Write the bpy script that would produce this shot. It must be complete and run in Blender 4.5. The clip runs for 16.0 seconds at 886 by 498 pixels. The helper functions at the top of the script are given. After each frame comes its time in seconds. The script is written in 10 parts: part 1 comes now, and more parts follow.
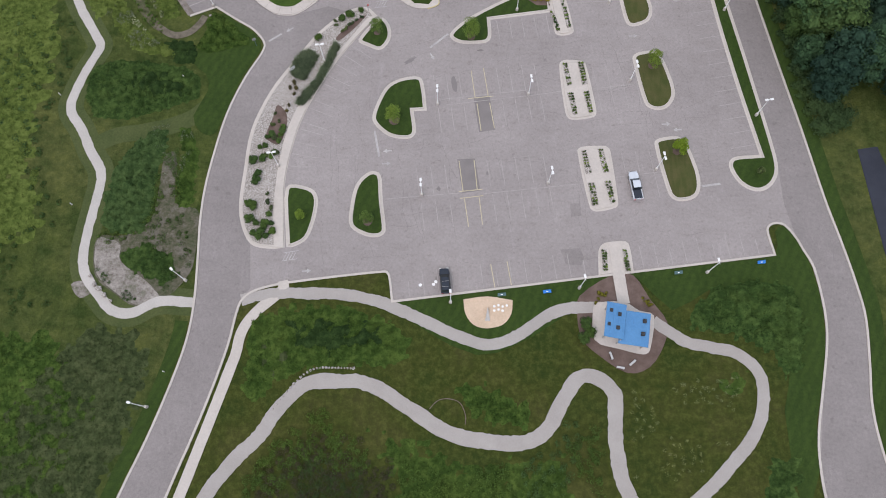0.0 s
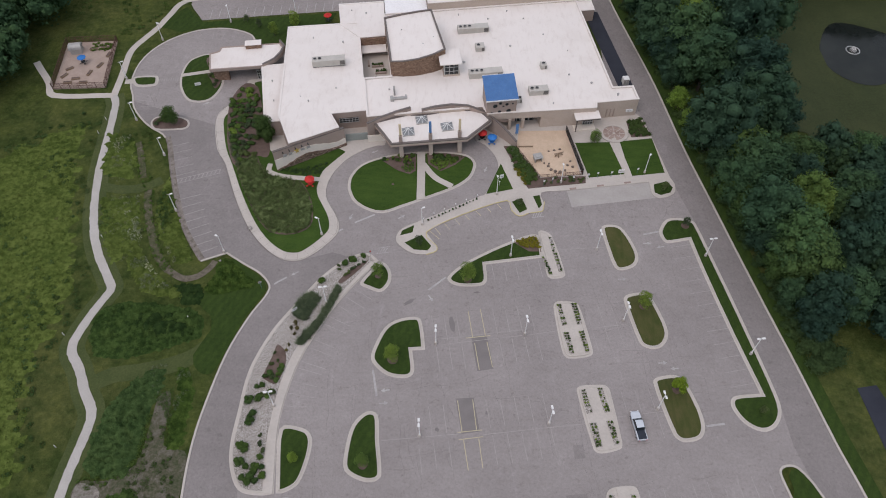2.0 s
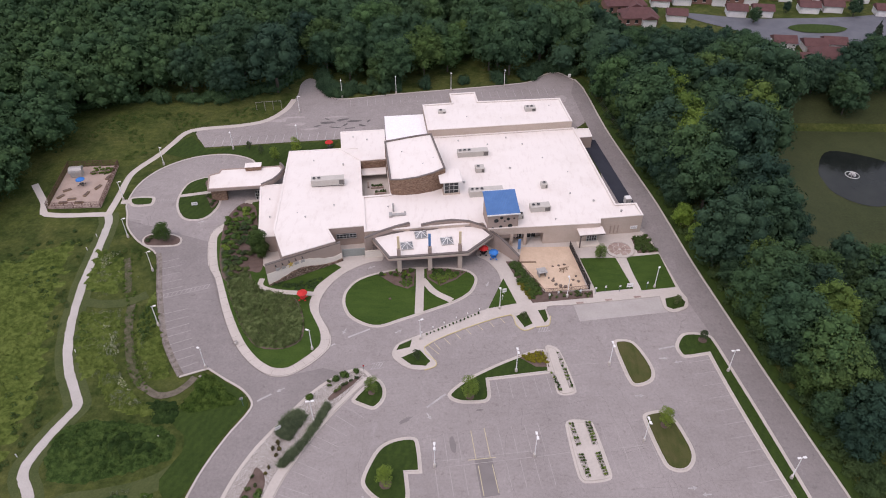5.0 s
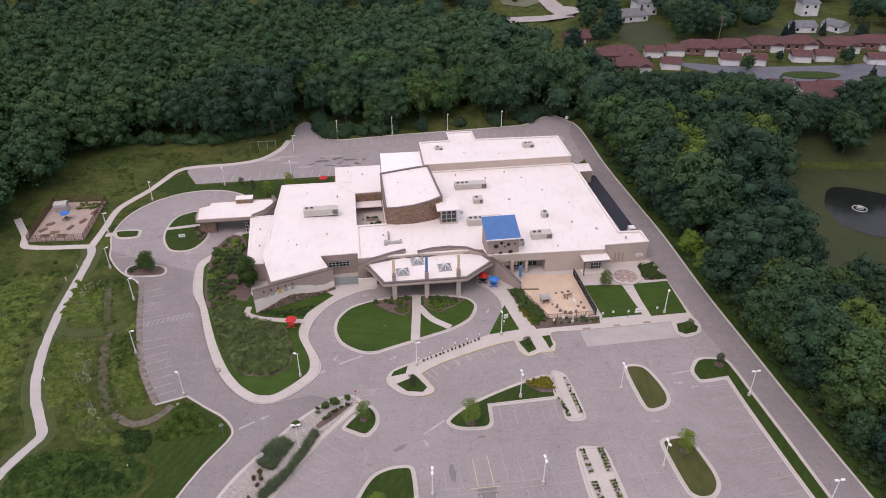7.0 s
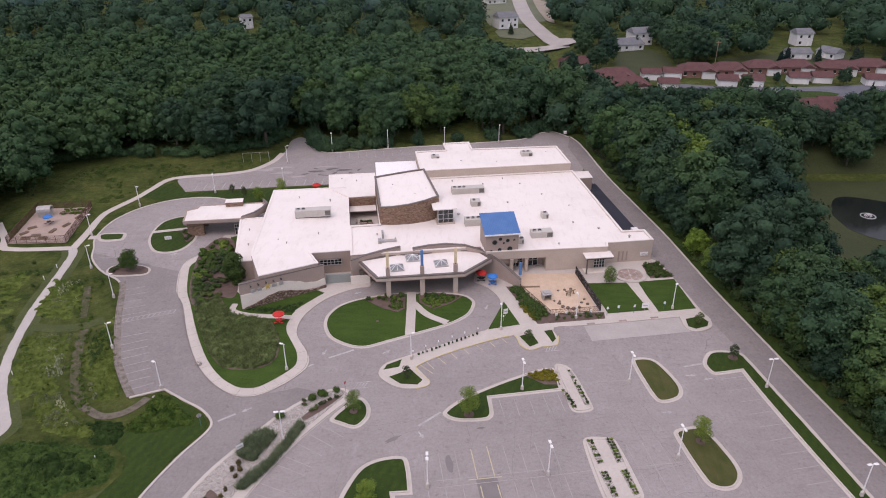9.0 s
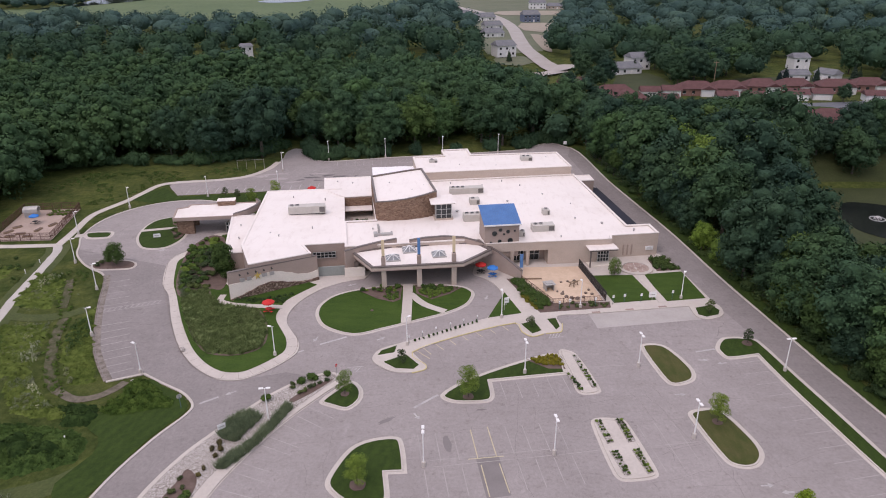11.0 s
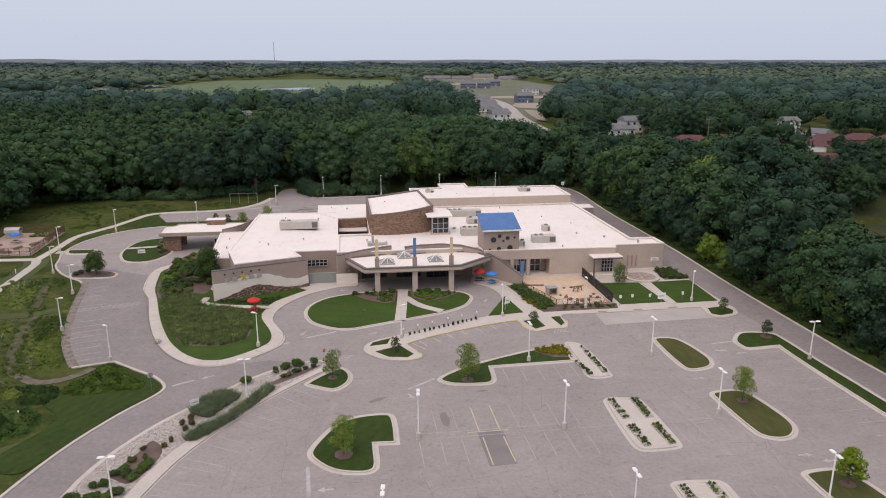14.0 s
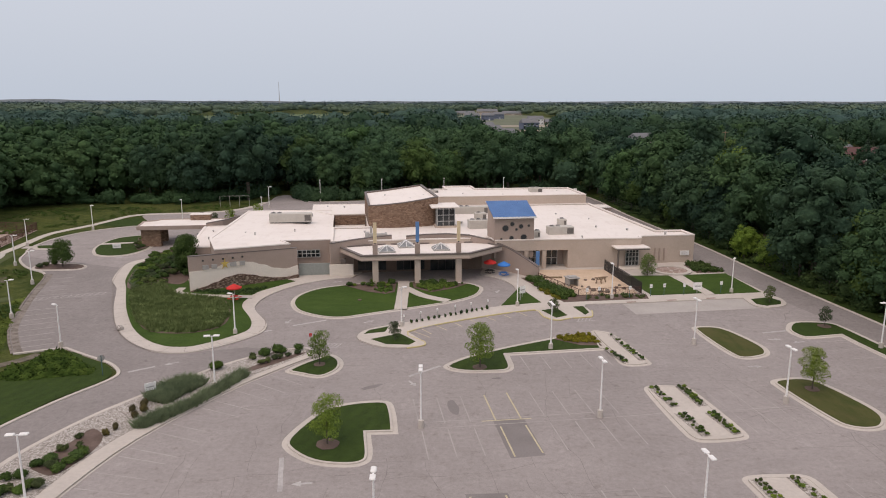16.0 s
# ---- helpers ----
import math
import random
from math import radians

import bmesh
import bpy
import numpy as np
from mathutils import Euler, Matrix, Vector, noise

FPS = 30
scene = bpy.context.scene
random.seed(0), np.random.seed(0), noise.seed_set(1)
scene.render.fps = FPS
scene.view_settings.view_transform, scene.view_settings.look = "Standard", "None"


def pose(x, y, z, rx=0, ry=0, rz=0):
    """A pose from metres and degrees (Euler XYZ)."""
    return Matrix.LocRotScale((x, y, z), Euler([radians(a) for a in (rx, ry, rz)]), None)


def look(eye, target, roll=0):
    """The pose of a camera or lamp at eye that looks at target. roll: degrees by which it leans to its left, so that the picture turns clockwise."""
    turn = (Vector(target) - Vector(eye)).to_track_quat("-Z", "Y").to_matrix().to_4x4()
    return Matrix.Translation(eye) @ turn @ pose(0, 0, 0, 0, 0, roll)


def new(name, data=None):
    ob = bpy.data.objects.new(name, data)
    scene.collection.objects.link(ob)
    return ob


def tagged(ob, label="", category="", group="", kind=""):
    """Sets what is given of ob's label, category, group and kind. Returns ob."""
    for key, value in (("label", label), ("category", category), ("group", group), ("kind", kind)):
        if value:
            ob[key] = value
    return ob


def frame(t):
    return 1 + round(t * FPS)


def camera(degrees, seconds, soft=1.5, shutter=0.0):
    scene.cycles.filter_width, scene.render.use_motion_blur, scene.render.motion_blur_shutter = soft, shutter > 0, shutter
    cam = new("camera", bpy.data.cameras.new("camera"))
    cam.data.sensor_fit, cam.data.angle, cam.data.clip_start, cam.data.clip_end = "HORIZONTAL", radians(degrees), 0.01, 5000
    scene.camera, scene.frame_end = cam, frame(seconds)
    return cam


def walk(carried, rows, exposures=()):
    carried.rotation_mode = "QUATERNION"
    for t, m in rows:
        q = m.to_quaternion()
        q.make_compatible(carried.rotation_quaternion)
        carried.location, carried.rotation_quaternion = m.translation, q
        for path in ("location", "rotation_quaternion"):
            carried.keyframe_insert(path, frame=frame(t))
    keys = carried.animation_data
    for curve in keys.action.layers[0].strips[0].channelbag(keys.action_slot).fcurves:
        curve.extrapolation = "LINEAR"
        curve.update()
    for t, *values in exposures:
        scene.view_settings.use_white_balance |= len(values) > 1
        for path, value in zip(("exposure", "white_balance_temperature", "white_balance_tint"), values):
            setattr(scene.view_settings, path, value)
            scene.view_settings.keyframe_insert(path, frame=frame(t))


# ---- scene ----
cam = camera(65.1, 16.0, 1.0)
PATH = [
    (0, (0.692, -0.358, 122.336), (-0.988, 30.630, 27.273), -1.50),
    (0.5, (0.285, -0.142, 122.416), (-1.251, 38.694, 30.278), -0.76),
    (1, (0.294, -0.227, 122.383), (-1.426, 46.384, 33.926), -0.65),
    (1.5, (0.170, -0.374, 122.458), (-1.556, 53.655, 38.328), -0.38),
    (2, (0.055, -0.415, 122.569), (-1.647, 60.560, 43.327), -0.22),
    (2.5, (-0.050, -0.454, 122.179), (-1.781, 67.072, 48.442), -0.03),
    (3, (-0.101, -0.628, 120.653), (-1.862, 72.379, 52.339), 0.04),
    (3.5, (0.063, -1.036, 118.601), (-1.828, 75.395, 54.143), -0.02),
    (4, (0.280, -1.442, 115.472), (-1.734, 75.215, 51.288), -0.10),
    (6.5, (0.230, -3.262, 96.989), (-1.887, 79.168, 40.413), -0.45),
    (7, (0.067, -3.614, 93.284), (-1.758, 80.985, 39.996), -0.33),
    (7.5, (0.264, -3.933, 89.526), (-1.609, 82.711, 39.632), -0.29),
    (8, (0.418, -4.214, 85.978), (-1.439, 84.073, 39.052), -0.39),
    (8.5, (0.427, -4.300, 82.238), (-1.313, 84.135, 35.589), -0.28),
    (9, (0.283, -4.548, 78.202), (-1.232, 84.129, 32.007), -0.24),
    (11.5, (0.589, -5.025, 60.868), (-0.870, 87.986, 24.168), -0.26),
    (12, (0.325, -5.206, 57.284), (-1.068, 88.818, 23.262), -0.19),
    (12.5, (0.395, -5.209, 53.819), (-1.118, 89.018, 20.367), -0.21),
    (13, (0.354, -5.172, 50.441), (-0.991, 89.999, 19.772), -0.17),
    (13.5, (0.236, -5.189, 47.214), (-0.766, 90.772, 19.100), -0.11),
    (14, (0.195, -5.233, 43.974), (-0.609, 91.309, 17.916), -0.03),
    (14.5, (0.181, -5.249, 40.592), (-0.377, 91.553, 15.514), -0.08),
    (15, (0.182, -3.869, 37.461), (-0.327, 93.685, 15.486), -0.08),
    (15.5, (-0.226, 0.330, 34.220), (-1.133, 98.252, 13.963), 0.01),
    (16, (-0.481, 6.777, 30.853), (-1.708, 104.702, 10.627), 0.08),
]
EXPOSURES = [(0, 0.07, 6460, 22), (1, 0.0, 6500, 22), (1.5, -0.12, 6500, 22), (2, -0.35, 6530, 23), (2.5, -0.38, 6530, 24), (3, -0.14, 6560, 26), (3.5, -0.03, 6610, 28), (4, 0.0, 6640, 30), (6.5, 0.03, 6730, 34), (8, -0.03, 6680, 35), (12.5, 0.02, 6690, 31), (14.5, -0.1, 7210, 28), (16, -0.16, 7310, 27)]
walk(cam, [(t, look(eye, target, roll)) for t, eye, target, roll in PATH], EXPOSURES)

# ---- world and light: a bright overcast day ----
world = bpy.data.worlds.new("overcast")
scene.world = world
world.use_nodes = True
wn, wl = world.node_tree.nodes, world.node_tree.links
sky = wn.new("ShaderNodeTexSky")
sky.sky_type, sky.sun_disc = "NISHITA", False
sky.sun_elevation, sky.sun_rotation = radians(58), radians(205)
sky.dust_density, sky.air_density = 6.0, 1.4
cloud = wn.new("ShaderNodeMix")
cloud.data_type = "RGBA"
cloud.inputs[0].default_value = 0.9
dim = wn.new("ShaderNodeVectorMath")
dim.operation = "SCALE"
dim.inputs["Scale"].default_value = 0.1
wl.new(sky.outputs[0], dim.inputs[0])
wl.new(dim.outputs[0], cloud.inputs[6])
updir = wn.new("ShaderNodeTexCoord")
height = wn.new("ShaderNodeSeparateXYZ")
wl.new(updir.outputs["Generated"], height.inputs[0])
veil = wn.new("ShaderNodeValToRGB")
veil.color_ramp.elements[0].position, veil.color_ramp.elements[0].color = 0.0, (0.55, 0.73, 0.865, 1)
veil.color_ramp.elements[1].position, veil.color_ramp.elements[1].color = 1.0, (1.07, 1.19, 1.25, 1)
wl.new(height.outputs["Z"], veil.inputs[0])
wl.new(veil.outputs[0], cloud.inputs[7])
wl.new(cloud.outputs[2], wn["Background"].inputs[0])
wn["Background"].inputs[1].default_value = 1.0
sun = new("sun", bpy.data.lights.new("sun", "SUN"))
sun.data.energy, sun.data.angle, sun.data.color = 0.95, radians(28), (1.0, 0.94, 0.86)
sun.matrix_basis = look((0, 0, 300), (120, 160, 0))


# ---- ground level ----
def level(x, y):
    """Height of the land: the lot is flat, the building stands higher, and the slow rise beyond is set so that the
    horizon fits the camera's view; the pond lies lower.
    """
    z = 0.033 * (min(max(y, 95), 205) - 95) + 0.0085 * max(y - 205, 0)
    return z


def ease(v, lo, hi):
    t = min(max((v - lo) / (hi - lo), 0), 1)
    return t * t * (3 - 2 * t)


def low_land(x, y):
    """The open land, which falls away to the pond in the east and climbs to the housing estate beyond it."""
    z = level(x, y)
    d = min(max((x - 78) / 30, 0), 1)
    n = min(max((y - 95) / 40, 0), 1) * (1 - min(max((y - 199) / 16, 0), 1))
    k = d * d * (3 - 2 * d) * n
    return z * (1 - k) - 3.5 * k + 5.6 * max(ease(y, 204, 228) * ease(x, 44, 60), ease(y, 325, 390))


# ---- materials ----
def material(name, rough=0.8, metal=0.0, spec=0.3):
    m = bpy.data.materials.new(name)
    m.use_nodes = True
    b = m.node_tree.nodes["Principled BSDF"]
    b.inputs["Roughness"].default_value, b.inputs["Metallic"].default_value = rough, metal
    b.inputs["Specular IOR Level"].default_value = spec
    return m


def noise_node(m, scale, detail=4.0, rough=0.6, stretch=(1, 1, 1)):
    n, l = m.node_tree.nodes, m.node_tree.links
    geo = n.new("ShaderNodeNewGeometry")
    mp = n.new("ShaderNodeMapping")
    mp.inputs["Scale"].default_value = stretch
    l.new(geo.outputs["Position"], mp.inputs[0])
    t = n.new("ShaderNodeTexNoise")
    t.inputs["Scale"].default_value, t.inputs["Detail"].default_value, t.inputs["Roughness"].default_value = scale, detail, rough
    l.new(mp.outputs[0], t.inputs["Vector"])
    return t.outputs["Fac"]


def ramp(m, fac, stops):
    n, l = m.node_tree.nodes, m.node_tree.links
    r = n.new("ShaderNodeValToRGB")
    e = r.color_ramp.elements
    while len(e) < len(stops):
        e.new(0.5)
    for k, (p, c) in zip(e, stops):
        k.position, k.color = p, (*c, 1)
    l.new(fac, r.inputs[0])
    return r.outputs[0]


def blend(m, fac, a, b, mode="MIX"):
    n, l = m.node_tree.nodes, m.node_tree.links
    x = n.new("ShaderNodeMix")
    x.data_type, x.blend_type = "RGBA", mode
    for slot, v in ((0, fac), (6, a), (7, b)):
        if isinstance(v, (int, float)):
            x.inputs[slot].default_value = v
        elif isinstance(v, tuple):
            x.inputs[slot].default_value = (*v, 1)
        else:
            l.new(v, x.inputs[slot])
    return x.outputs[2]


def finish(m, color, bump=None, strength=0.3, depth=0.05):
    n, l = m.node_tree.nodes, m.node_tree.links
    b = n["Principled BSDF"]
    if isinstance(color, tuple):
        b.inputs["Base Color"].default_value = (*color, 1)
    else:
        l.new(color, b.inputs["Base Color"])
    if bump is not None:
        k = n.new("ShaderNodeBump")
        k.inputs["Strength"].default_value, k.inputs["Distance"].default_value = strength, depth
        l.new(bump, k.inputs["Height"])
        l.new(k.outputs[0], b.inputs["Normal"])
    return m


def two_scale(name, dark, light, big=0.08, small=3.0, rough=0.85, mix=0.5, bump=0.2, depth=0.03, metal=0.0, spec=0.3, fine=0.13):
    m = material(name, rough, metal, spec)
    a = ramp(m, noise_node(m, big, 5), [(0.38, dark), (0.62, light)])
    f = noise_node(m, small, 6, 0.7)
    mid = tuple((p + q) / 2 for p, q in zip(dark, light))
    b = ramp(m, f, [(0.38, tuple((1 - fine) * v for v in mid)), (0.62, tuple(min((1 + fine) * v, 1) for v in mid))])
    return finish(m, blend(m, mix, a, b), f, bump, depth)


def leaf_material(name, dark, light, rough=0.85):
    m = material(name, rough, 0, 0.06)
    n, l = m.node_tree.nodes, m.node_tree.links
    isl = n.new("ShaderNodeNewGeometry").outputs["Random Per Island"]
    c = ramp(m, isl, [(0.0, tuple(0.78 * a + 0.22 * b for a, b in zip(dark, light))), (1.0, tuple(0.15 * a + 0.85 * b for a, b in zip(dark, light)))])
    tone = m.node_tree.nodes.new("ShaderNodeObjectInfo").outputs["Random"]
    c = blend(m, 1.0, c, ramp(m, tone, [(0.0, (0.66, 0.74, 0.92)), (0.4, (0.92, 0.96, 1.05)), (0.8, (1.14, 1.14, 0.98)), (1.0, (1.4, 1.42, 0.95))]), "MULTIPLY")
    c = blend(m, 0.25, c, ramp(m, noise_node(m, 0.12, 3), [(0.3, tuple(0.7 * v for v in dark)), (0.7, light)]))
    c = blend(m, 0.6, c, ramp(m, noise_node(m, 0.04, 3), [(0.38, (0.72, 0.78, 0.9)), (0.5, (1.0, 1.0, 1.0)), (0.62, (1.3, 1.2, 1.0))]), "MULTIPLY")
    f = noise_node(m, 1.7, 5, 0.75)
    c = blend(m, 0.6, c, ramp(m, f, [(0.36, (0.58, 0.6, 0.64)), (0.5, (1.0, 1.0, 1.0)), (0.64, (1.34, 1.3, 1.2))]), "MULTIPLY")
    return finish(m, c, f, 0.9, 0.35)


def asphalt(name, k):
    """Weathered asphalt with broad wear, fine grain, stains and pale scuffs; k sets how pale it is."""
    m = material(name, 0.9, 0, 0.25)

    def c(*v):
        return tuple(k * x for x in v)

    big = ramp(m, noise_node(m, 0.045, 5, 0.65), [(0.36, c(0.228, 0.204, 0.193)), (0.64, c(0.340, 0.306, 0.291))])
    mid = ramp(m, noise_node(m, 0.35, 6, 0.75, (0.6, 1.2, 1)), [(0.34, c(0.234, 0.208, 0.197)), (0.66, c(0.344, 0.309, 0.294))])
    fine = noise_node(m, 7.0, 6, 0.85)
    base = blend(m, 0.35, blend(m, 0.4, big, mid), ramp(m, fine, [(0.36, c(0.214, 0.190, 0.180)), (0.64, c(0.366, 0.329, 0.313))]))
    coarse = ramp(m, noise_node(m, 1.9, 5, 0.8), [(0.36, (0.87, 0.865, 0.86)), (0.5, (1, 1, 1)), (0.64, (1.1, 1.1, 1.1))])
    base = blend(m, 0.9, base, coarse, "MULTIPLY")
    spot = ramp(m, noise_node(m, 0.9, 3, 0.6), [(0.60, (1, 1, 1)), (0.70, (0.80, 0.79, 0.78))])
    pale = ramp(m, noise_node(m, 0.22, 6, 0.8, (1.3, 0.5, 1)), [(0.56, (1, 1, 1)), (0.68, (1.13, 1.13, 1.14))])
    return finish(m, blend(m, 1.0, blend(m, 0.8, base, spot, "MULTIPLY"), pale, "MULTIPLY"), fine, 0.3, 0.012)


ASPHALT = asphalt("weathered_asphalt", 1.02)
DRIVE_ASPHALT = asphalt("dark_drive_asphalt", 0.83)
CRACK = two_scale("crack_filler", (0.168, 0.150, 0.142), (0.235, 0.211, 0.20), 0.3, 6)
DARK_ASPHALT = two_scale("newer_asphalt", (0.178, 0.160, 0.152), (0.232, 0.209, 0.20), 0.3, 6)
BLACK_TOP = two_scale("black_asphalt", (0.022, 0.025, 0.035), (0.04, 0.044, 0.058), 0.2, 5)
CONCRETE = two_scale("pale_concrete", (0.445, 0.40, 0.355), (0.535, 0.485, 0.435), 0.2, 2.5, fine=0.1)
APRON = two_scale("grey_concrete_slabs", (0.345, 0.315, 0.29), (0.43, 0.40, 0.37), 0.2, 2.0, fine=0.08)
GRAVEL = two_scale("crushed_stone", (0.315, 0.288, 0.262), (0.39, 0.36, 0.33), 0.15, 5, bump=0.4, fine=0.1)
DAMP_ASPHALT = two_scale("damp_stained_asphalt", (0.075, 0.067, 0.064), (0.15, 0.135, 0.13), 0.7, 5, 0.55)
STAINED = asphalt("stained_asphalt", 0.86)
DUSTY_ASPHALT = asphalt("dusty_pale_asphalt", 1.28)
PALE_GRAVEL = two_scale("pale_trail_gravel", (0.40, 0.37, 0.335), (0.49, 0.46, 0.425), 0.2, 4, bump=0.4, fine=0.12)
RIPRAP = material("white_river_stone", 0.9, 0, 0.2)
_v = RIPRAP.node_tree.nodes.new("ShaderNodeTexVoronoi")
_v.inputs["Scale"].default_value = 8.0
RIPRAP.node_tree.links.new(RIPRAP.node_tree.nodes.new("ShaderNodeNewGeometry").outputs["Position"], _v.inputs["Vector"])
_h = RIPRAP.node_tree.nodes.new("ShaderNodeSeparateColor")
RIPRAP.node_tree.links.new(_v.outputs["Color"], _h.inputs[0])
_c = ramp(RIPRAP, _h.outputs[0], [(0.0, (0.24, 0.205, 0.178)), (0.45, (0.43, 0.395, 0.36)), (1.0, (0.62, 0.585, 0.545))])
_e = ramp(RIPRAP, _v.outputs["Distance"], [(0.25, (1, 1, 1)), (0.75, (0.55, 0.53, 0.51))])
finish(RIPRAP, blend(RIPRAP, 0.9, _c, _e, "MULTIPLY"), _v.outputs["Distance"], -0.9, 0.2)
SCRUB = material("soil_between_weeds", 0.95, 0, 0.1)
_s = noise_node(SCRUB, 0.3, 6, 0.75)
_f = noise_node(SCRUB, 2.2, 5, 0.75)
_c = ramp(SCRUB, _s, [(0.40, (0.040, 0.058, 0.018)), (0.50, (0.082, 0.080, 0.046)), (0.60, (0.17, 0.15, 0.125))])
finish(SCRUB, blend(SCRUB, 0.4, _c, ramp(SCRUB, _f, [(0.36, (0.036, 0.042, 0.018)), (0.64, (0.19, 0.172, 0.14))])), _f, 0.8, 0.15)
STONY = material("stony_bare_ground", 0.95, 0, 0.1)
_s = noise_node(STONY, 0.16, 6, 0.75)
_f = noise_node(STONY, 1.6, 5, 0.75)
_c = ramp(STONY, _s, [(0.40, (0.07, 0.08, 0.032)), (0.48, (0.19, 0.165, 0.14)), (0.62, (0.40, 0.365, 0.325))])
finish(STONY, blend(STONY, 0.45, _c, ramp(STONY, _f, [(0.34, (0.09, 0.075, 0.06)), (0.66, (0.44, 0.41, 0.37))])), _f, 0.8, 0.2)
MULCH = two_scale("brown_bark_mulch", (0.085, 0.055, 0.043), (0.17, 0.12, 0.10), 0.5, 6, bump=0.6)
SAND = two_scale("tan_playground_sand", (0.50, 0.37, 0.26), (0.64, 0.49, 0.36), 0.3, 3)
TURF = material("mown_lawn", 0.9, 0, 0.15)
_t = ramp(TURF, noise_node(TURF, 0.18, 4), [(0.38, (0.020, 0.043, 0.006)), (0.62, (0.040, 0.071, 0.012))])
_s = ramp(TURF, noise_node(TURF, 1.1, 2, 0.5, (0.9, 0.12, 1)), [(0.42, (0.020, 0.043, 0.006)), (0.58, (0.040, 0.071, 0.012))])
_f = noise_node(TURF, 9, 5, 0.8)
_m = blend(TURF, 0.5, _t, _s)
_w = TURF.node_tree.nodes.new("ShaderNodeTexWave")
_w.inputs["Scale"].default_value, _w.inputs["Distortion"].default_value, _w.inputs["Detail"].default_value, _w.inputs["Detail Scale"].default_value = 0.2, 1.6, 3.0, 1.2
_wm = TURF.node_tree.nodes.new("ShaderNodeMapping")
_wm.inputs["Rotation"].default_value = (0, 0, radians(28))
TURF.node_tree.links.new(TURF.node_tree.nodes.new("ShaderNodeNewGeometry").outputs["Position"], _wm.inputs[0])
TURF.node_tree.links.new(_wm.outputs[0], _w.inputs["Vector"])
_m = blend(TURF, 0.6, _m, ramp(TURF, _w.outputs["Fac"], [(0.25, (0.66, 0.70, 0.74)), (0.75, (1.14, 1.12, 1.06))]), "MULTIPLY")
_g = ramp(TURF, noise_node(TURF, 1.3, 5, 0.7), [(0.36, (0.014, 0.031, 0.005)), (0.64, (0.048, 0.081, 0.013))])
finish(TURF, blend(TURF, 0.35, blend(TURF, 0.4, _m, _g), ramp(TURF, _f, [(0.36, (0.014, 0.032, 0.006)), (0.64, (0.055, 0.084, 0.022))])), _f, 0.6, 0.08)
DRY_TURF = material("dry_lawn", 0.9, 0, 0.1)
_t = ramp(DRY_TURF, noise_node(DRY_TURF, 0.35, 4), [(0.36, (0.046, 0.070, 0.018)), (0.5, (0.074, 0.080, 0.026)), (0.64, (0.105, 0.092, 0.040))])
_s = ramp(DRY_TURF, noise_node(DRY_TURF, 1.2, 2, 0.5, (0.9, 0.2, 1)), [(0.42, (0.045, 0.060, 0.016)), (0.58, (0.088, 0.088, 0.032))])
_f = noise_node(DRY_TURF, 9, 5, 0.8)
finish(DRY_TURF, blend(DRY_TURF, 0.3, blend(DRY_TURF, 0.5, _t, _s), ramp(DRY_TURF, _f, [(0.36, (0.036, 0.044, 0.014)), (0.64, (0.115, 0.112, 0.045))])), _f, 0.6, 0.08)
MOWN = two_scale("rough_mown_grass", (0.040, 0.060, 0.014), (0.074, 0.088, 0.026), 0.25, 2.5, bump=0.6, fine=0.35)
OLIVE_LAWN = two_scale("olive_pond_grass", (0.026, 0.038, 0.010), (0.046, 0.056, 0.018), 0.12, 2.0, bump=0.6, fine=0.35)
SOUTH_MEADOW = material("brownish_meadow", 0.95, 0, 0.1)
_t = ramp(SOUTH_MEADOW, noise_node(SOUTH_MEADOW, 0.07, 6, 0.7), [(0.38, (0.028, 0.047, 0.010)), (0.5, (0.049, 0.058, 0.012)), (0.62, (0.075, 0.070, 0.022))])
_s = noise_node(SOUTH_MEADOW, 0.8, 6, 0.75)
_m = blend(SOUTH_MEADOW, 0.5, _t, ramp(SOUTH_MEADOW, _s, [(0.36, (0.017, 0.029, 0.007)), (0.5, (0.043, 0.056, 0.011)), (0.64, (0.096, 0.105, 0.026))]))
finish(SOUTH_MEADOW, _m, _s, 0.9, 0.4)
LUSH = material("lush_watered_lawn", 0.9, 0, 0.15)
_t = ramp(LUSH, noise_node(LUSH, 0.22, 5, 0.65), [(0.36, (0.023, 0.052, 0.008)), (0.5, (0.038, 0.076, 0.011)), (0.64, (0.058, 0.098, 0.018))])
_s = ramp(LUSH, noise_node(LUSH, 0.9, 2, 0.5, (0.25, 1.0, 1)), [(0.42, (0.028, 0.060, 0.009)), (0.58, (0.052, 0.095, 0.015))])
_f = noise_node(LUSH, 3.2, 6, 0.8)
_g = ramp(LUSH, _f, [(0.36, (0.019, 0.043, 0.007)), (0.64, (0.066, 0.112, 0.022))])
finish(LUSH, blend(LUSH, 0.4, blend(LUSH, 0.45, _t, _s), _g), _f, 0.6, 0.08)
MEADOW = material("meadow", 0.95, 0, 0.1)
_t = ramp(MEADOW, noise_node(MEADOW, 0.03, 6, 0.65), [(0.38, (0.040, 0.059, 0.013)), (0.5, (0.063, 0.079, 0.021)), (0.6, (0.087, 0.093, 0.030))])
_s = noise_node(MEADOW, 0.9, 6, 0.75)
_m = blend(MEADOW, 0.55, _t, ramp(MEADOW, _s, [(0.34, (0.029, 0.044, 0.011)), (0.5, (0.057, 0.075, 0.019)), (0.66, (0.098, 0.115, 0.038))]))
_p = ramp(MEADOW, noise_node(MEADOW, 0.22, 5, 0.7), [(0.38, (0.55, 0.70, 0.58)), (0.5, (1.0, 1.0, 1.0)), (0.62, (1.35, 1.28, 1.2))])
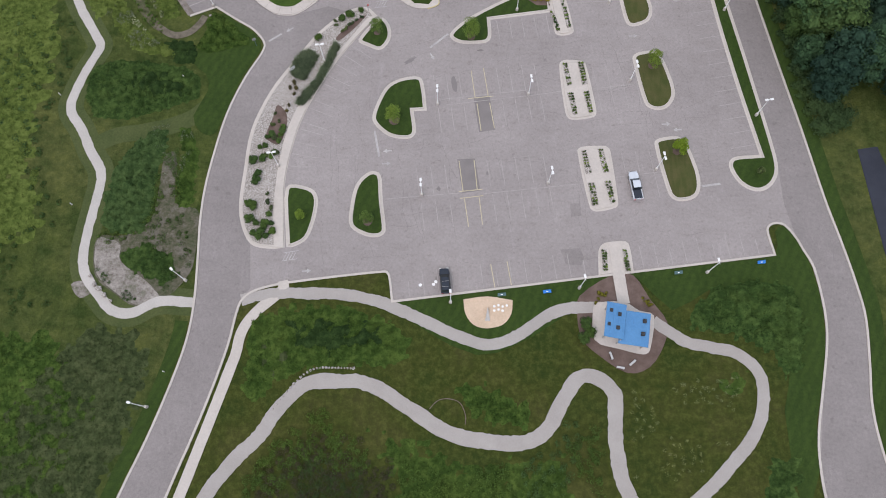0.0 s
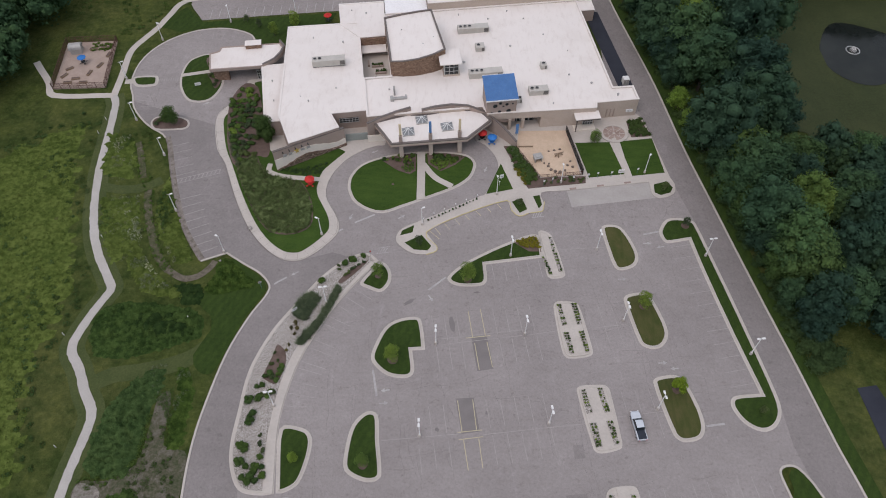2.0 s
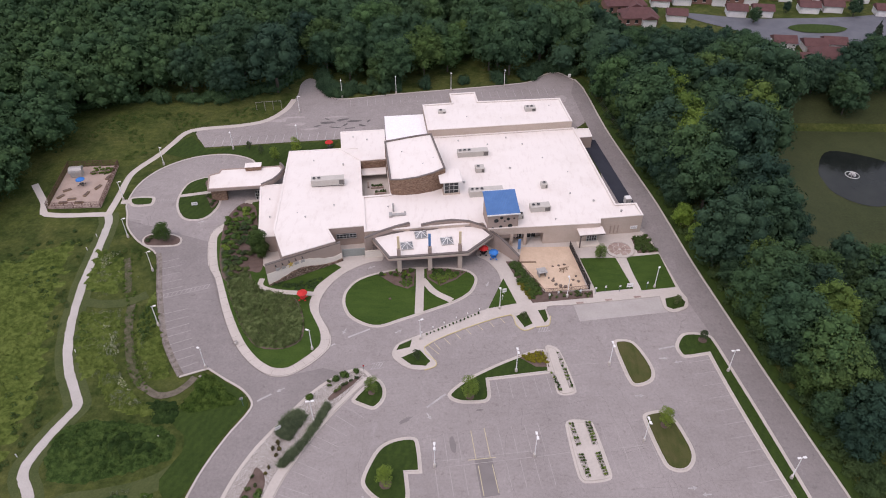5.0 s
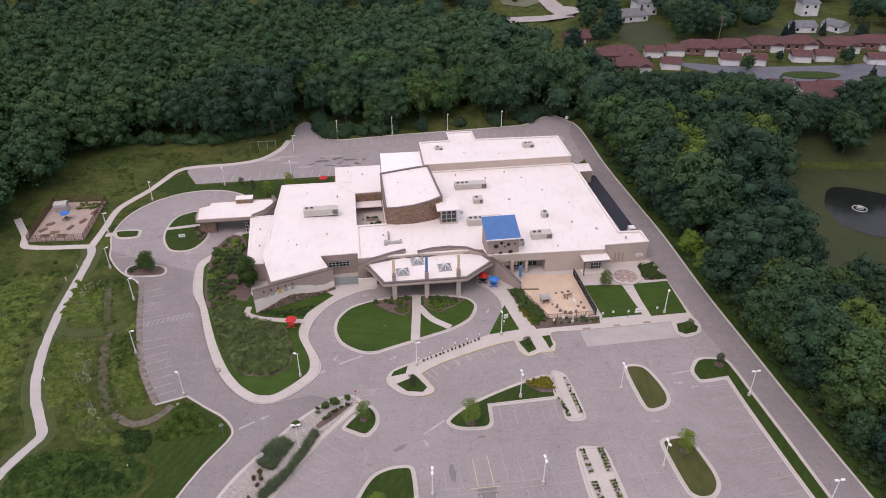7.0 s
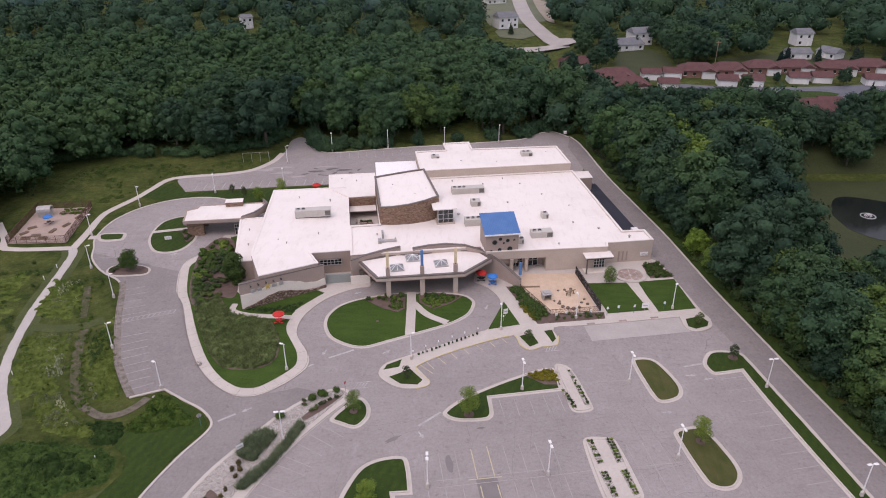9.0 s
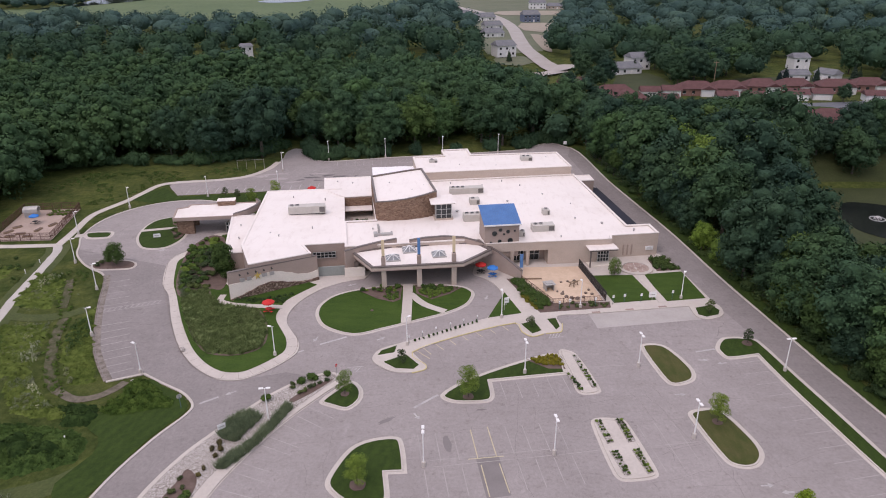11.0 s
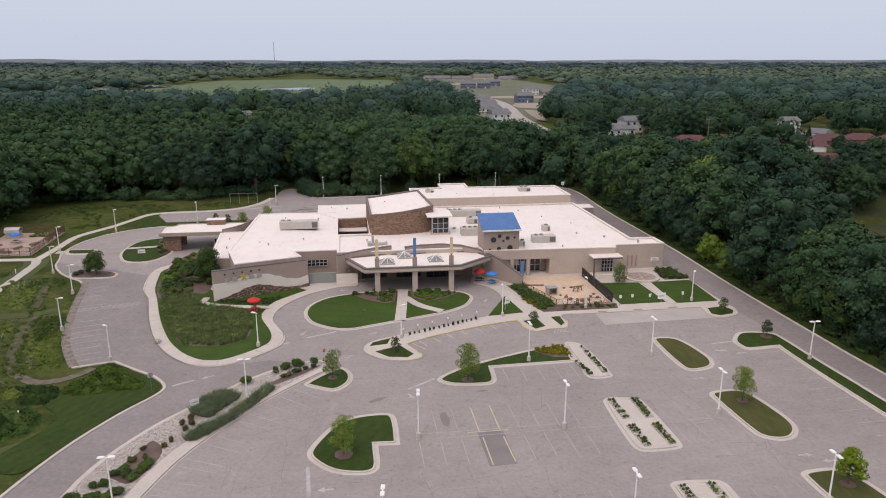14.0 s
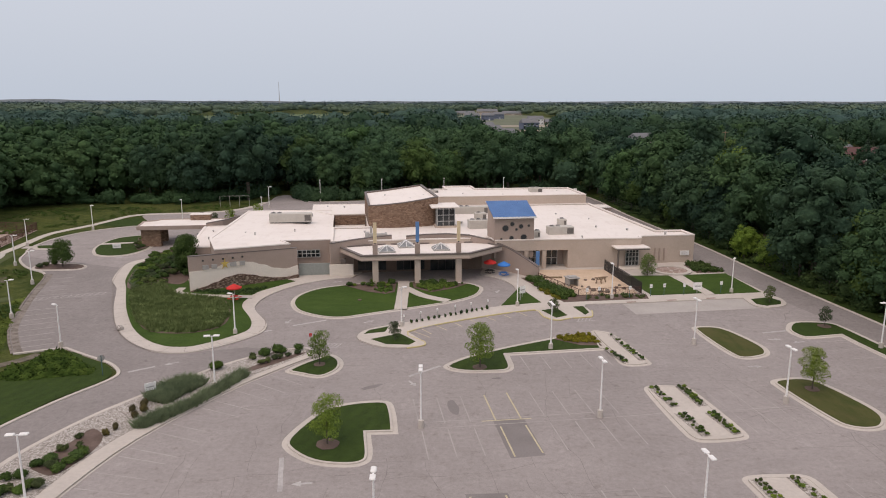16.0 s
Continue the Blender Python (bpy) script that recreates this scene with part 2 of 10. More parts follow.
finish(MEADOW, blend(MEADOW, 0.85, _m, _p, "MULTIPLY"), _s, 0.9, 0.5)
ROOF = material("white_roof_membrane", 0.6, 0, 0.3)
_a = ramp(ROOF, noise_node(ROOF, 0.07, 6, 0.7), [(0.34, (0.698, 0.627, 0.570)), (0.52, (0.784, 0.724, 0.673))])
_b = ramp(ROOF, noise_node(ROOF, 0.9, 6, 0.7, (1, 0.3, 1)), [(0.32, (0.632, 0.556, 0.499)), (0.48, (0.784, 0.724, 0.673))])
finish(ROOF, blend(ROOF, 0.4, _a, _b), noise_node(ROOF, 1.5, 3), 0.1, 0.02)
NEW_ROOF = two_scale("bright_new_membrane", (0.82, 0.80, 0.785), (0.89, 0.87, 0.855), 0.2, 2, 0.5)
STUCCO = two_scale("taupe_stucco", (0.325, 0.255, 0.215), (0.39, 0.31, 0.265), 0.3, 6, 0.9)
LIGHT_STUCCO = two_scale("beige_stucco", (0.45, 0.37, 0.305), (0.53, 0.44, 0.37), 0.3, 6, 0.9)
CREAM = two_scale("cream_stucco", (0.66, 0.60, 0.52), (0.74, 0.68, 0.60), 0.3, 6, 0.9)
COPING = two_scale("bronze_metal_coping", (0.15, 0.125, 0.11), (0.19, 0.16, 0.145), 0.5, 4, 0.5, metal=0.3)
BLUE_ROOF = two_scale("blue_standing_seam_metal", (0.060, 0.165, 0.37), (0.085, 0.215, 0.45), 0.4, 3, 0.5, metal=0.1, spec=0.4)
BLUE_PAINT = two_scale("blue_paint", (0.08, 0.20, 0.42), (0.11, 0.25, 0.48), 0.6, 3, 0.6)
GLASS = material("dark_window_glass", 0.08, 0, 0.6)
finish(GLASS, ramp(GLASS, noise_node(GLASS, 0.4, 2), [(0.3, (0.012, 0.016, 0.018)), (0.7, (0.03, 0.038, 0.04))]))
FROST = two_scale("grey_green_screen_panel", (0.24, 0.26, 0.24), (0.29, 0.31, 0.285), 0.4, 3, 0.5)
MULLION = two_scale("pale_aluminium", (0.45, 0.45, 0.44), (0.55, 0.55, 0.53), 1, 5, 0.45, metal=0.4)
STEEL = two_scale("galvanised_steel", (0.34, 0.33, 0.31), (0.46, 0.445, 0.42), 0.8, 4, 0.5, metal=0.3)
UNIT = two_scale("beige_enamelled_casing", (0.45, 0.42, 0.375), (0.54, 0.51, 0.46), 0.6, 4, 0.5, fine=0.06)
DARK_METAL = two_scale("dark_metal", (0.03, 0.03, 0.032), (0.06, 0.058, 0.056), 1, 5, 0.5, metal=0.4)
WHITE = two_scale("white_paint", (0.72, 0.71, 0.69), (0.82, 0.81, 0.79), 0.6, 5, 0.5)
LINE_WHITE = two_scale("worn_white_line_paint", (0.29, 0.27, 0.26), (0.50, 0.475, 0.455), 0.5, 4, 0.8)
LINE_FAINT = two_scale("faded_line_paint", (0.285, 0.260, 0.245), (0.40, 0.37, 0.345), 0.4, 4, 0.85)
LINE_YELLOW = two_scale("faded_yellow_line_paint", (0.40, 0.345, 0.225), (0.56, 0.49, 0.345), 0.8, 4, 0.8)
RED = two_scale("red_canvas", (0.50, 0.025, 0.02), (0.62, 0.04, 0.035), 0.8, 5, 0.7)
BLUE_CANVAS = two_scale("blue_canvas", (0.02, 0.16, 0.48), (0.035, 0.21, 0.57), 0.8, 5, 0.7)
BARK = two_scale("grey_brown_bark", (0.06, 0.048, 0.038), (0.12, 0.10, 0.085), 2, 12, bump=0.6)
WOOD = two_scale("weathered_timber", (0.20, 0.14, 0.09), (0.30, 0.22, 0.15), 1, 8)
RUST = two_scale("red_brown_metal", (0.09, 0.045, 0.035), (0.14, 0.075, 0.06), 1, 6)
WATER = material("dark_pond_water", 0.1, 0, 0.14)
finish(WATER, ramp(WATER, noise_node(WATER, 0.1, 3), [(0.3, (0.010, 0.013, 0.012)), (0.7, (0.022, 0.026, 0.022))]), noise_node(WATER, 1.5, 3), 0.15, 0.05)
BRICK = material("tan_brick", 0.9, 0, 0.2)
_bn, _bl = BRICK.node_tree.nodes, BRICK.node_tree.links
_bg = _bn.new("ShaderNodeSeparateXYZ")
_bl.new(_bn.new("ShaderNodeNewGeometry").outputs["Position"], _bg.inputs[0])
_ba = _bn.new("ShaderNodeMath")
_bl.new(_bg.outputs[0], _ba.inputs[0])
_bl.new(_bg.outputs[1], _ba.inputs[1])
_bc = _bn.new("ShaderNodeCombineXYZ")
_bl.new(_ba.outputs[0], _bc.inputs[0])
_bl.new(_bg.outputs[2], _bc.inputs[1])
_bt = _bn.new("ShaderNodeTexBrick")
_bt.inputs["Scale"].default_value, _bt.inputs["Brick Width"].default_value, _bt.inputs["Row Height"].default_value, _bt.inputs["Mortar Size"].default_value = 1.0, 0.62, 0.22, 0.02
_bt.inputs["Color1"].default_value, _bt.inputs["Color2"].default_value, _bt.inputs["Mortar"].default_value = (0.14, 0.08, 0.052, 1), (0.33, 0.22, 0.15, 1), (0.13, 0.095, 0.075, 1)
_bl.new(_bc.outputs[0], _bt.inputs["Vector"])
finish(BRICK, blend(BRICK, 0.35, _bt.outputs["Color"], ramp(BRICK, noise_node(BRICK, 2.2, 4), [(0.36, (0.12, 0.07, 0.048)), (0.5, (0.24, 0.15, 0.105)), (0.64, (0.34, 0.24, 0.175))])), _bt.outputs["Fac"], -0.6, 0.03)
MORTAR = two_scale("brown_mortar", (0.15, 0.105, 0.08), (0.20, 0.145, 0.11), 0.5, 5)
FIELDSTONE = two_scale("brown_fieldstone", (0.10, 0.075, 0.06), (0.24, 0.19, 0.155), 1.4, 5, 0.9, 0.4, 0.8, 0.1)
JOINT_LINE = two_scale("grimy_concrete_joint", (0.20, 0.165, 0.14), (0.29, 0.25, 0.22), 0.5, 5)
DIRTY_CONCRETE = two_scale("dirty_broken_concrete", (0.10, 0.082, 0.066), (0.30, 0.262, 0.228), 0.9, 4.5, 0.95, 0.5, 0.8, 0.06, fine=0.4)
STONEWORK = material("laid_fieldstone", 0.9, 0, 0.2)
_v = STONEWORK.node_tree.nodes.new("ShaderNodeTexVoronoi")
_v.inputs["Scale"].default_value = 2.6
_m = STONEWORK.node_tree.nodes.new("ShaderNodeMapping")
_m.inputs["Scale"].default_value = (1, 1, 1.9)
STONEWORK.node_tree.links.new(STONEWORK.node_tree.nodes.new("ShaderNodeNewGeometry").outputs["Position"], _m.inputs[0])
STONEWORK.node_tree.links.new(_m.outputs[0], _v.inputs["Vector"])
_h = STONEWORK.node_tree.nodes.new("ShaderNodeSeparateColor")
STONEWORK.node_tree.links.new(_v.outputs["Color"], _h.inputs[0])
_c = ramp(STONEWORK, _h.outputs[0], [(0.0, (0.10, 0.066, 0.05)), (0.5, (0.22, 0.15, 0.115)), (1.0, (0.36, 0.28, 0.225))])
_e = ramp(STONEWORK, _v.outputs["Distance"], [(0.3, (1, 1, 1)), (0.7, (0.45, 0.42, 0.4))])
finish(STONEWORK, blend(STONEWORK, 0.9, _c, _e, "MULTIPLY"), _v.outputs["Distance"], -0.8, 0.1)
# Blue is raised in LEAF_WOODS to stand in for haze over the wood.
LEAF_WOODS = leaf_material("woodland_leaves", (0.020, 0.047, 0.028), (0.053, 0.101, 0.056))
LEAF_GREEN = leaf_material("green_woodland_leaves", (0.028, 0.064, 0.031), (0.071, 0.134, 0.060))
LEAF_LIGHT = leaf_material("light_woodland_leaves", (0.038, 0.078, 0.024), (0.098, 0.158, 0.050))
LEAF_BRIGHT = leaf_material("yellow_green_woodland_leaves", (0.052, 0.098, 0.026), (0.128, 0.192, 0.054))
LEAF_YOUNG = leaf_material("young_tree_leaves", (0.085, 0.145, 0.028), (0.20, 0.28, 0.055))
LEAF_LIME = leaf_material("lime_green_leaves", (0.12, 0.19, 0.016), (0.24, 0.33, 0.03))
LEAF_SHRUB = leaf_material("shrub_leaves", (0.036, 0.072, 0.018), (0.092, 0.146, 0.038))
LEAF_GREY = leaf_material("grey_green_leaves", (0.044, 0.066, 0.028), (0.105, 0.132, 0.056))
LEAF_GOLD = leaf_material("yellow_flower_leaves", (0.10, 0.11, 0.016), (0.30, 0.24, 0.03))
LEAF_DARK = leaf_material("dark_shrub_leaves", (0.026, 0.052, 0.020), (0.066, 0.104, 0.036))
LEAF_BROWN = leaf_material("brown_seeding_grass", (0.055, 0.050, 0.024), (0.115, 0.098, 0.052))
LEAF_BLOOM = leaf_material("cream_flower_heads", (0.26, 0.28, 0.15), (0.60, 0.58, 0.38))
LEAF_PALE = leaf_material("pale_flower_heads", (0.10, 0.12, 0.06), (0.26, 0.27, 0.17))
# Leaf colours lightened and blued with distance, which paints the haze in.
MID_HAZE_WOODS = leaf_material("haze_tinted_mid_leaves", (0.033, 0.068, 0.054), (0.074, 0.128, 0.096))
FAR_HAZE_WOODS = leaf_material("haze_tinted_far_leaves", (0.058, 0.092, 0.082), (0.108, 0.150, 0.132))


# ---- building blocks for meshes ----
def mesh_from(bm, name, mat):
    me = bpy.data.meshes.new(name)
    bm.normal_update()
    bm.to_mesh(me)
    bm.free()
    for m in mat if isinstance(mat, (list, tuple)) else [mat]:
        me.materials.append(m)
    return me


def part(name, bm, mat, parent=None, label=""):
    """Link a bmesh as one mesh object under a thing or a part."""
    ob = new(name, mesh_from(bm, name, mat))
    if parent is not None:
        ob.parent = parent
    return tagged(ob, label)


def piece(name, me, parent, m=None):
    ob = new(name, me)
    ob.parent = parent
    if m is not None:
        ob.matrix_basis = m
    return ob


def empty(name, m, label, category, group="", kind=""):
    e = new(name)
    e.empty_display_size = 0.2
    e.matrix_basis = m
    return tagged(e, label, category, group, kind)


def box(bm, x0, y0, z0, x1, y1, z1, bevel=0.0, m=None):
    r = bmesh.ops.create_cube(bm, size=1.0)
    v = r["verts"]
    for p in v:
        p.co = Vector(((x0 + x1) / 2 + p.co.x * (x1 - x0), (y0 + y1) / 2 + p.co.y * (y1 - y0), (z0 + z1) / 2 + p.co.z * (z1 - z0)))
    if bevel:
        e = list({k for p in v for k in p.link_edges})
        v = bmesh.ops.bevel(bm, geom=e, offset=bevel, segments=1, affect="EDGES")["verts"]
    if m is not None:
        bmesh.ops.transform(bm, matrix=m, verts=v)
    return v


def tube(bm, a, b, ra, rb=None, n=8):
    """A tapered rod from a to b."""
    a, b = Vector(a), Vector(b)
    d = b - a
    q = d.to_track_quat("Z", "Y").to_matrix().to_4x4()
    m = Matrix.Translation((a + b) / 2) @ q
    return bmesh.ops.create_cone(bm, cap_ends=True, segments=n, radius1=ra, radius2=ra if rb is None else rb, depth=d.length, matrix=m)["verts"]


def B():
    return bmesh.new()


def smooth(pts, closed=True, sub=4):
    """A curve through the points; a point given twice stays a sharp corner."""
    n = len(pts)
    out = []
    for i in range(n if closed else n - 1):
        p1, p2 = Vector(pts[i]), Vector(pts[(i + 1) % n])
        if (p1 - p2).length < 1e-6:
            continue
        p0 = Vector(pts[(i - 1) % n]) if closed or i else p1
        p3 = Vector(pts[(i + 2) % n]) if closed or i + 2 < n else p2
        m1, m2 = (p2 - p0) / 2, (p3 - p1) / 2
        if (p0 - p1).length < 1e-6:
            m1 = (p2 - p1) * 1.0
        if (p3 - p2).length < 1e-6:
            m2 = (p2 - p1) * 1.0
        lim = (p2 - p1).length * 1.1
        m1, m2 = (v if v.length < lim else v * (lim / v.length) for v in (m1, m2))
        for k in range(sub):
            t = k / sub
            out.append(tuple((2 * t**3 - 3 * t**2 + 1) * p1 + (t**3 - 2 * t**2 + t) * m1 + (3 * t**2 - 2 * t**3) * p2 + (t**3 - t**2) * m2))
    if not closed:
        out.append(tuple(pts[-1]))
    return out


def ccw(pts):
    a = sum(p[0] * q[1] - q[0] * p[1] for p, q in zip(pts, pts[1:] + pts[:1]))
    return pts if a > 0 else pts[::-1]


def offset(pts, d, closed=True):
    """The polyline moved d to its left (inwards for a counter-clockwise outline)."""
    n, out = len(pts), []
    for i in range(n):
        p = Vector(pts[i])
        a = p - Vector(pts[i - 1]) if closed or i else Vector(pts[1]) - p
        b = Vector(pts[(i + 1) % n]) - p if closed or i + 1 < n else a
        a, b = a.normalized(), b.normalized()
        na, nb = Vector((-a.y, a.x)), Vector((-b.y, b.x))
        m = na + nb
        m = m.normalized() if m.length > 1e-6 else na
        k = d / max(m.dot(na), 0.5)
        out.append((p.x + m.x * k, p.y + m.y * k))
    return out


def drape(bm, lift, ground=level):
    for v in bm.verts:
        v.co.z += ground(v.co.x, v.co.y) + lift


def sheet(pts, lift=0.0, depth=0.0, holes=()):
    """A flat piece of ground with this outline, laid on the land; with depth it has sides."""
    bm = B()
    for ring in (pts, *holes):
        vs = [bm.verts.new((x, y, 0)) for x, y in ring]
        for i in range(len(vs)):
            bm.edges.new((vs[i - 1], vs[i]))
    bmesh.ops.triangle_fill(bm, use_beauty=True, edges=bm.edges[:])
    for y in (95, 205):
        bmesh.ops.bisect_plane(bm, geom=bm.verts[:] + bm.edges[:] + bm.faces[:], plane_co=(0, y, 0), plane_no=(0, 1, 0), dist=1e-4)
    for f in bm.faces:
        f.normal_update()
        if f.normal.z < 0:
            f.normal_flip()
    if depth:
        rim = [e for e in bm.edges if len(e.link_faces) == 1]
        r = bmesh.ops.extrude_edge_only(bm, edges=rim)["geom"]
        for v in r:
            if isinstance(v, bmesh.types.BMVert):
                v.co.z -= depth
    drape(bm, lift)
    return bm


def ring_strip(pts, width, height, closed=True, lift=0.0, step=2.5):
    """A kerb: a low wall with a rounded top along pts, lying to its left."""
    if not closed:
        fine = []
        for p, q in zip(pts, pts[1:]):
            k = max(1, int(math.dist(p, q) / step))
            fine += [(p[0] + (q[0] - p[0]) * i / k, p[1] + (q[1] - p[1]) * i / k) for i in range(k)]
        pts = fine + [pts[-1]]
    bm = B()
    prof = [(0, -0.1), (0, height - 0.03), (0.04, height), (width - 0.04, height), (width, height - 0.03), (width, -0.1)]
    rows = []
    for d, z in prof:
        rows.append([bm.verts.new((x, y, z + level(x, y) + lift)) for x, y in offset(pts, d, closed)])
    n = len(pts)
    for a, b in zip(rows, rows[1:]):
        for i in range(n if closed else n - 1):
            bm.faces.new((a[i], a[(i + 1) % n], b[(i + 1) % n], b[i]))
    bmesh.ops.recalc_face_normals(bm, faces=bm.faces[:])
    return bm


def ribbon(pts, width, lift, depth=0.12, rough=0.07):
    """A path of even width along a centre line."""
    fine = []
    for p, q in zip(pts, pts[1:]):
        k = max(1, int(math.dist(p, q) / (1.5 if rough < 0.1 else 0.45)))
        fine += [(p[0] + (q[0] - p[0]) * i / k, p[1] + (q[1] - p[1]) * i / k) for i in range(k)]
    pts = fine + [pts[-1]]
    wobs = {s: [1 + rough * (noise.noise((p[0] * 0.3, p[1] * 0.3, s)) + (0 if rough < 0.1 else noise.noise((p[0] * 1.4, p[1] * 1.4, s * 3)))) for p in pts] for s in (-1, 1)}
    bm = B()
    rows = []
    for side, z in ((-1, -depth), (-1, 0), (-0.5, 0.015), (0.5, 0.015), (1, 0), (1, -depth)):
        row = []
        for (x, y), (ox, oy), w in zip(pts, offset(pts, 1.0, False), wobs[-1 if side < 0 else 1]):
            px, py = x + (ox - x) * side * width / 2 * w, y + (oy - y) * side * width / 2 * w
            row.append(bm.verts.new((px, py, z + lift + level(px, py))))
        rows.append(row)
    for a, b in zip(rows, rows[1:]):
        for i in range(len(pts) - 1):
            bm.faces.new((a[i], b[i], b[i + 1], a[i + 1]))
    bmesh.ops.recalc_face_normals(bm, faces=bm.faces[:])
    return bm


def inside(p, poly):
    x, y = p
    r = False
    for (x0, y0), (x1, y1) in zip(poly, poly[1:] + poly[:1]):
        if (y0 > y) != (y1 > y) and x < (x1 - x0) * (y - y0) / (y1 - y0) + x0:
            r = not r
    return r


def scatter(poly, count, rng):
    xs, ys = [p[0] for p in poly], [p[1] for p in poly]
    out = []
    while len(out) < count:
        p = (rng.uniform(min(xs), max(xs)), rng.uniform(min(ys), max(ys)))
        if inside(p, poly):
            out.append(p)
    return out


def spaced(poly, gap, rng, tries=6):
    """Places about gap apart inside an outline."""
    xs, ys = [p[0] for p in poly], [p[1] for p in poly]
    out, y = [], min(ys)
    while y < max(ys):
        x = min(xs)
        while x < max(xs):
            p = (x + rng.uniform(-0.4, 0.4) * gap, y + rng.uniform(-0.4, 0.4) * gap)
            if inside(p, poly):
                out.append(p)
            x += gap
        y += gap
    return out


def foliage(lobes, leaves, size, rng, core=0.7, flat=0.38, rings=1, hearts=None):
    """Crown geometry as arrays: many small pointed leaf sprays on the skins of rounded lobes, over plain lobes within (all, or the first few)."""
    rs = np.random.RandomState(rng.randrange(1 << 30))
    vs, fs, base = [], [], 0
    ico = B()
    bmesh.ops.create_icosphere(ico, subdivisions=rings, radius=1.0)
    iv = np.array([v.co[:] for v in ico.verts])
    fi = [[v.index for v in f.verts] for f in ico.faces]
    ico.free()
    if core:
        for c, r in lobes[:hearts]:
            p = iv * (1 + rs.uniform(-0.12, 0.12, (len(iv), 1))) * np.array(r) * core + np.array(c)
            vs.append(p)
            fs += [tuple(base + k for k in f) for f in fi]
            base += len(iv)
    area = np.array([r[0] * r[1] + r[2] * (r[0] + r[1]) for _, r in lobes])
    for (c, r), n in zip(lobes, np.maximum(1, (2 * leaves * area / area.sum()).astype(int))):
        d = rs.normal(size=(n, 3))
        d[:, 2] = d[:, 2] * 0.9 + 0.3
        d /= np.linalg.norm(d, axis=1)[:, None]
        p = d * np.array(r) * rs.uniform(0.74, 1.12, (n, 1)) + np.array(c)
        nrm = d + np.array([0, 0, 0.3]) + rs.normal(scale=flat, size=(n, 3))
        nrm /= np.linalg.norm(nrm, axis=1)[:, None]
        a = np.cross(nrm, rs.normal(size=(n, 3)))
        a /= np.linalg.norm(a, axis=1)[:, None] + 1e-9
        b = np.cross(nrm, a)
        s = size * rs.uniform(0.6, 1.3, (n, 1))
        q = np.stack([p - a * s * 0.9 - b * s * 0.5, p + a * s * 0.9 - b * s * 0.5, p + b * s * 0.9], 1).reshape(-1, 3)
        vs.append(q)
        fs += [(base + 3 * k, base + 3 * k + 1, base + 3 * k + 2) for k in range(n)]
        base += 3 * n
    return np.concatenate(vs), fs


def foliage_mesh(name, vs, fs, mat):
    me = bpy.data.meshes.new(name)
    me.from_pydata(vs.tolist(), [], fs)
    me.polygons.foreach_set("use_smooth", [True] * len(me.polygons))
    me.materials.append(mat)
    me.update()
    return me


def dome_lobes(rng, radius, base, top, n):
    """A full rounded crown: one large heart with many small clumps of leaves standing out from its upper skin."""
    mid, half = (base + top) / 2, (top - base) / 2
    out = [((0, 0, mid), (radius * 0.86, radius * 0.86, half * 0.92))]
    for k in range(n):
        z = 1 - 1.45 * (k + 0.5) / n
        a = k * 2.4 + rng.uniform(-0.4, 0.4)
        h = math.sqrt(max(0, 1 - z * z))
        r = radius * rng.uniform(0.2, 0.42) * (1.25 if n < 14 else 1.0)
        k2 = rng.uniform(0.68, 1.0)
        out.append(((math.cos(a) * h * radius * k2, math.sin(a) * h * radius * k2, mid + z * half * k2), (r, r, r * rng.uniform(0.75, 1.0))))
    return out


def crown_lobes(rng, radius, base, top, n):
    """Lobes filling an uneven crown between two heights."""
    out = []
    for k in range(n):
        t = (k + 0.5) / n
        z = base + (top - base) * t ** 1.15
        reach = radius * (0.42 + 0.75 * math.sin(math.pi * min(t * 0.8 + 0.2, 1)) ** 0.8) * rng.uniform(0.5, 0.95) * (0.25 if k == n - 1 else 1)
        a = k * 2.4 + rng.uniform(-0.5, 0.5)
        r = radius * rng.uniform(0.38, 0.58)
        out.append(((math.cos(a) * reach * 0.75, math.sin(a) * reach * 0.75, z), (r, r, r * rng.uniform(0.7, 0.95))))
    return out


def trunk_bm(height, r, rng, limbs=5):
    bm = B()
    lean = (rng.uniform(-0.2, 0.2), rng.uniform(-0.2, 0.2))
    tube(bm, (0, 0, -0.1), (lean[0] * 0.5, lean[1] * 0.5, height * 0.5), r * 1.25, r * 0.8)
    tube(bm, (lean[0] * 0.5, lean[1] * 0.5, height * 0.49), (lean[0], lean[1], height), r * 0.8, r * 0.25)
    for k in range(limbs):
        a = k * 2.4 + rng.uniform(-0.4, 0.4)
        z = height * (0.4 + 0.45 * k / limbs)
        ln = height * rng.uniform(0.22, 0.34)
        tube(bm, (lean[0] * 0.6, lean[1] * 0.6, z), (math.cos(a) * ln, math.sin(a) * ln, z + ln * 0.6), r * 0.45, r * 0.12, 6)
    return bm


def tree_meshes(rng, height, radius, leaves, size, mat, lobes=10, clear=0.22, trunk_r=None, core=0.7, dome=False, hearts=None):
    shape = dome_lobes if dome else crown_lobes
    vs, fs = foliage(shape(rng, radius, height * (clear + 0.12), height * (0.96 if dome else 0.86), lobes), leaves, size, rng, core, rings=2 if hearts == 1 and leaves > 100 else 1, hearts=hearts)
    crown = foliage_mesh("crown", vs, fs, mat)
    return mesh_from(trunk_bm(height * 0.7, trunk_r or height * 0.02, rng), "trunk", BARK), crown


def tree(name, meshes, x, y, label, category="tree", group="", turn=0.0, size=1.0, ground=level):
    e = empty(name, pose(x, y, ground(x, y), 0, 0, turn) @ Matrix.Scale(size, 4), label, category, group)
    piece("trunk", meshes[0], e)
    piece("crown", meshes[1], e)
    return e


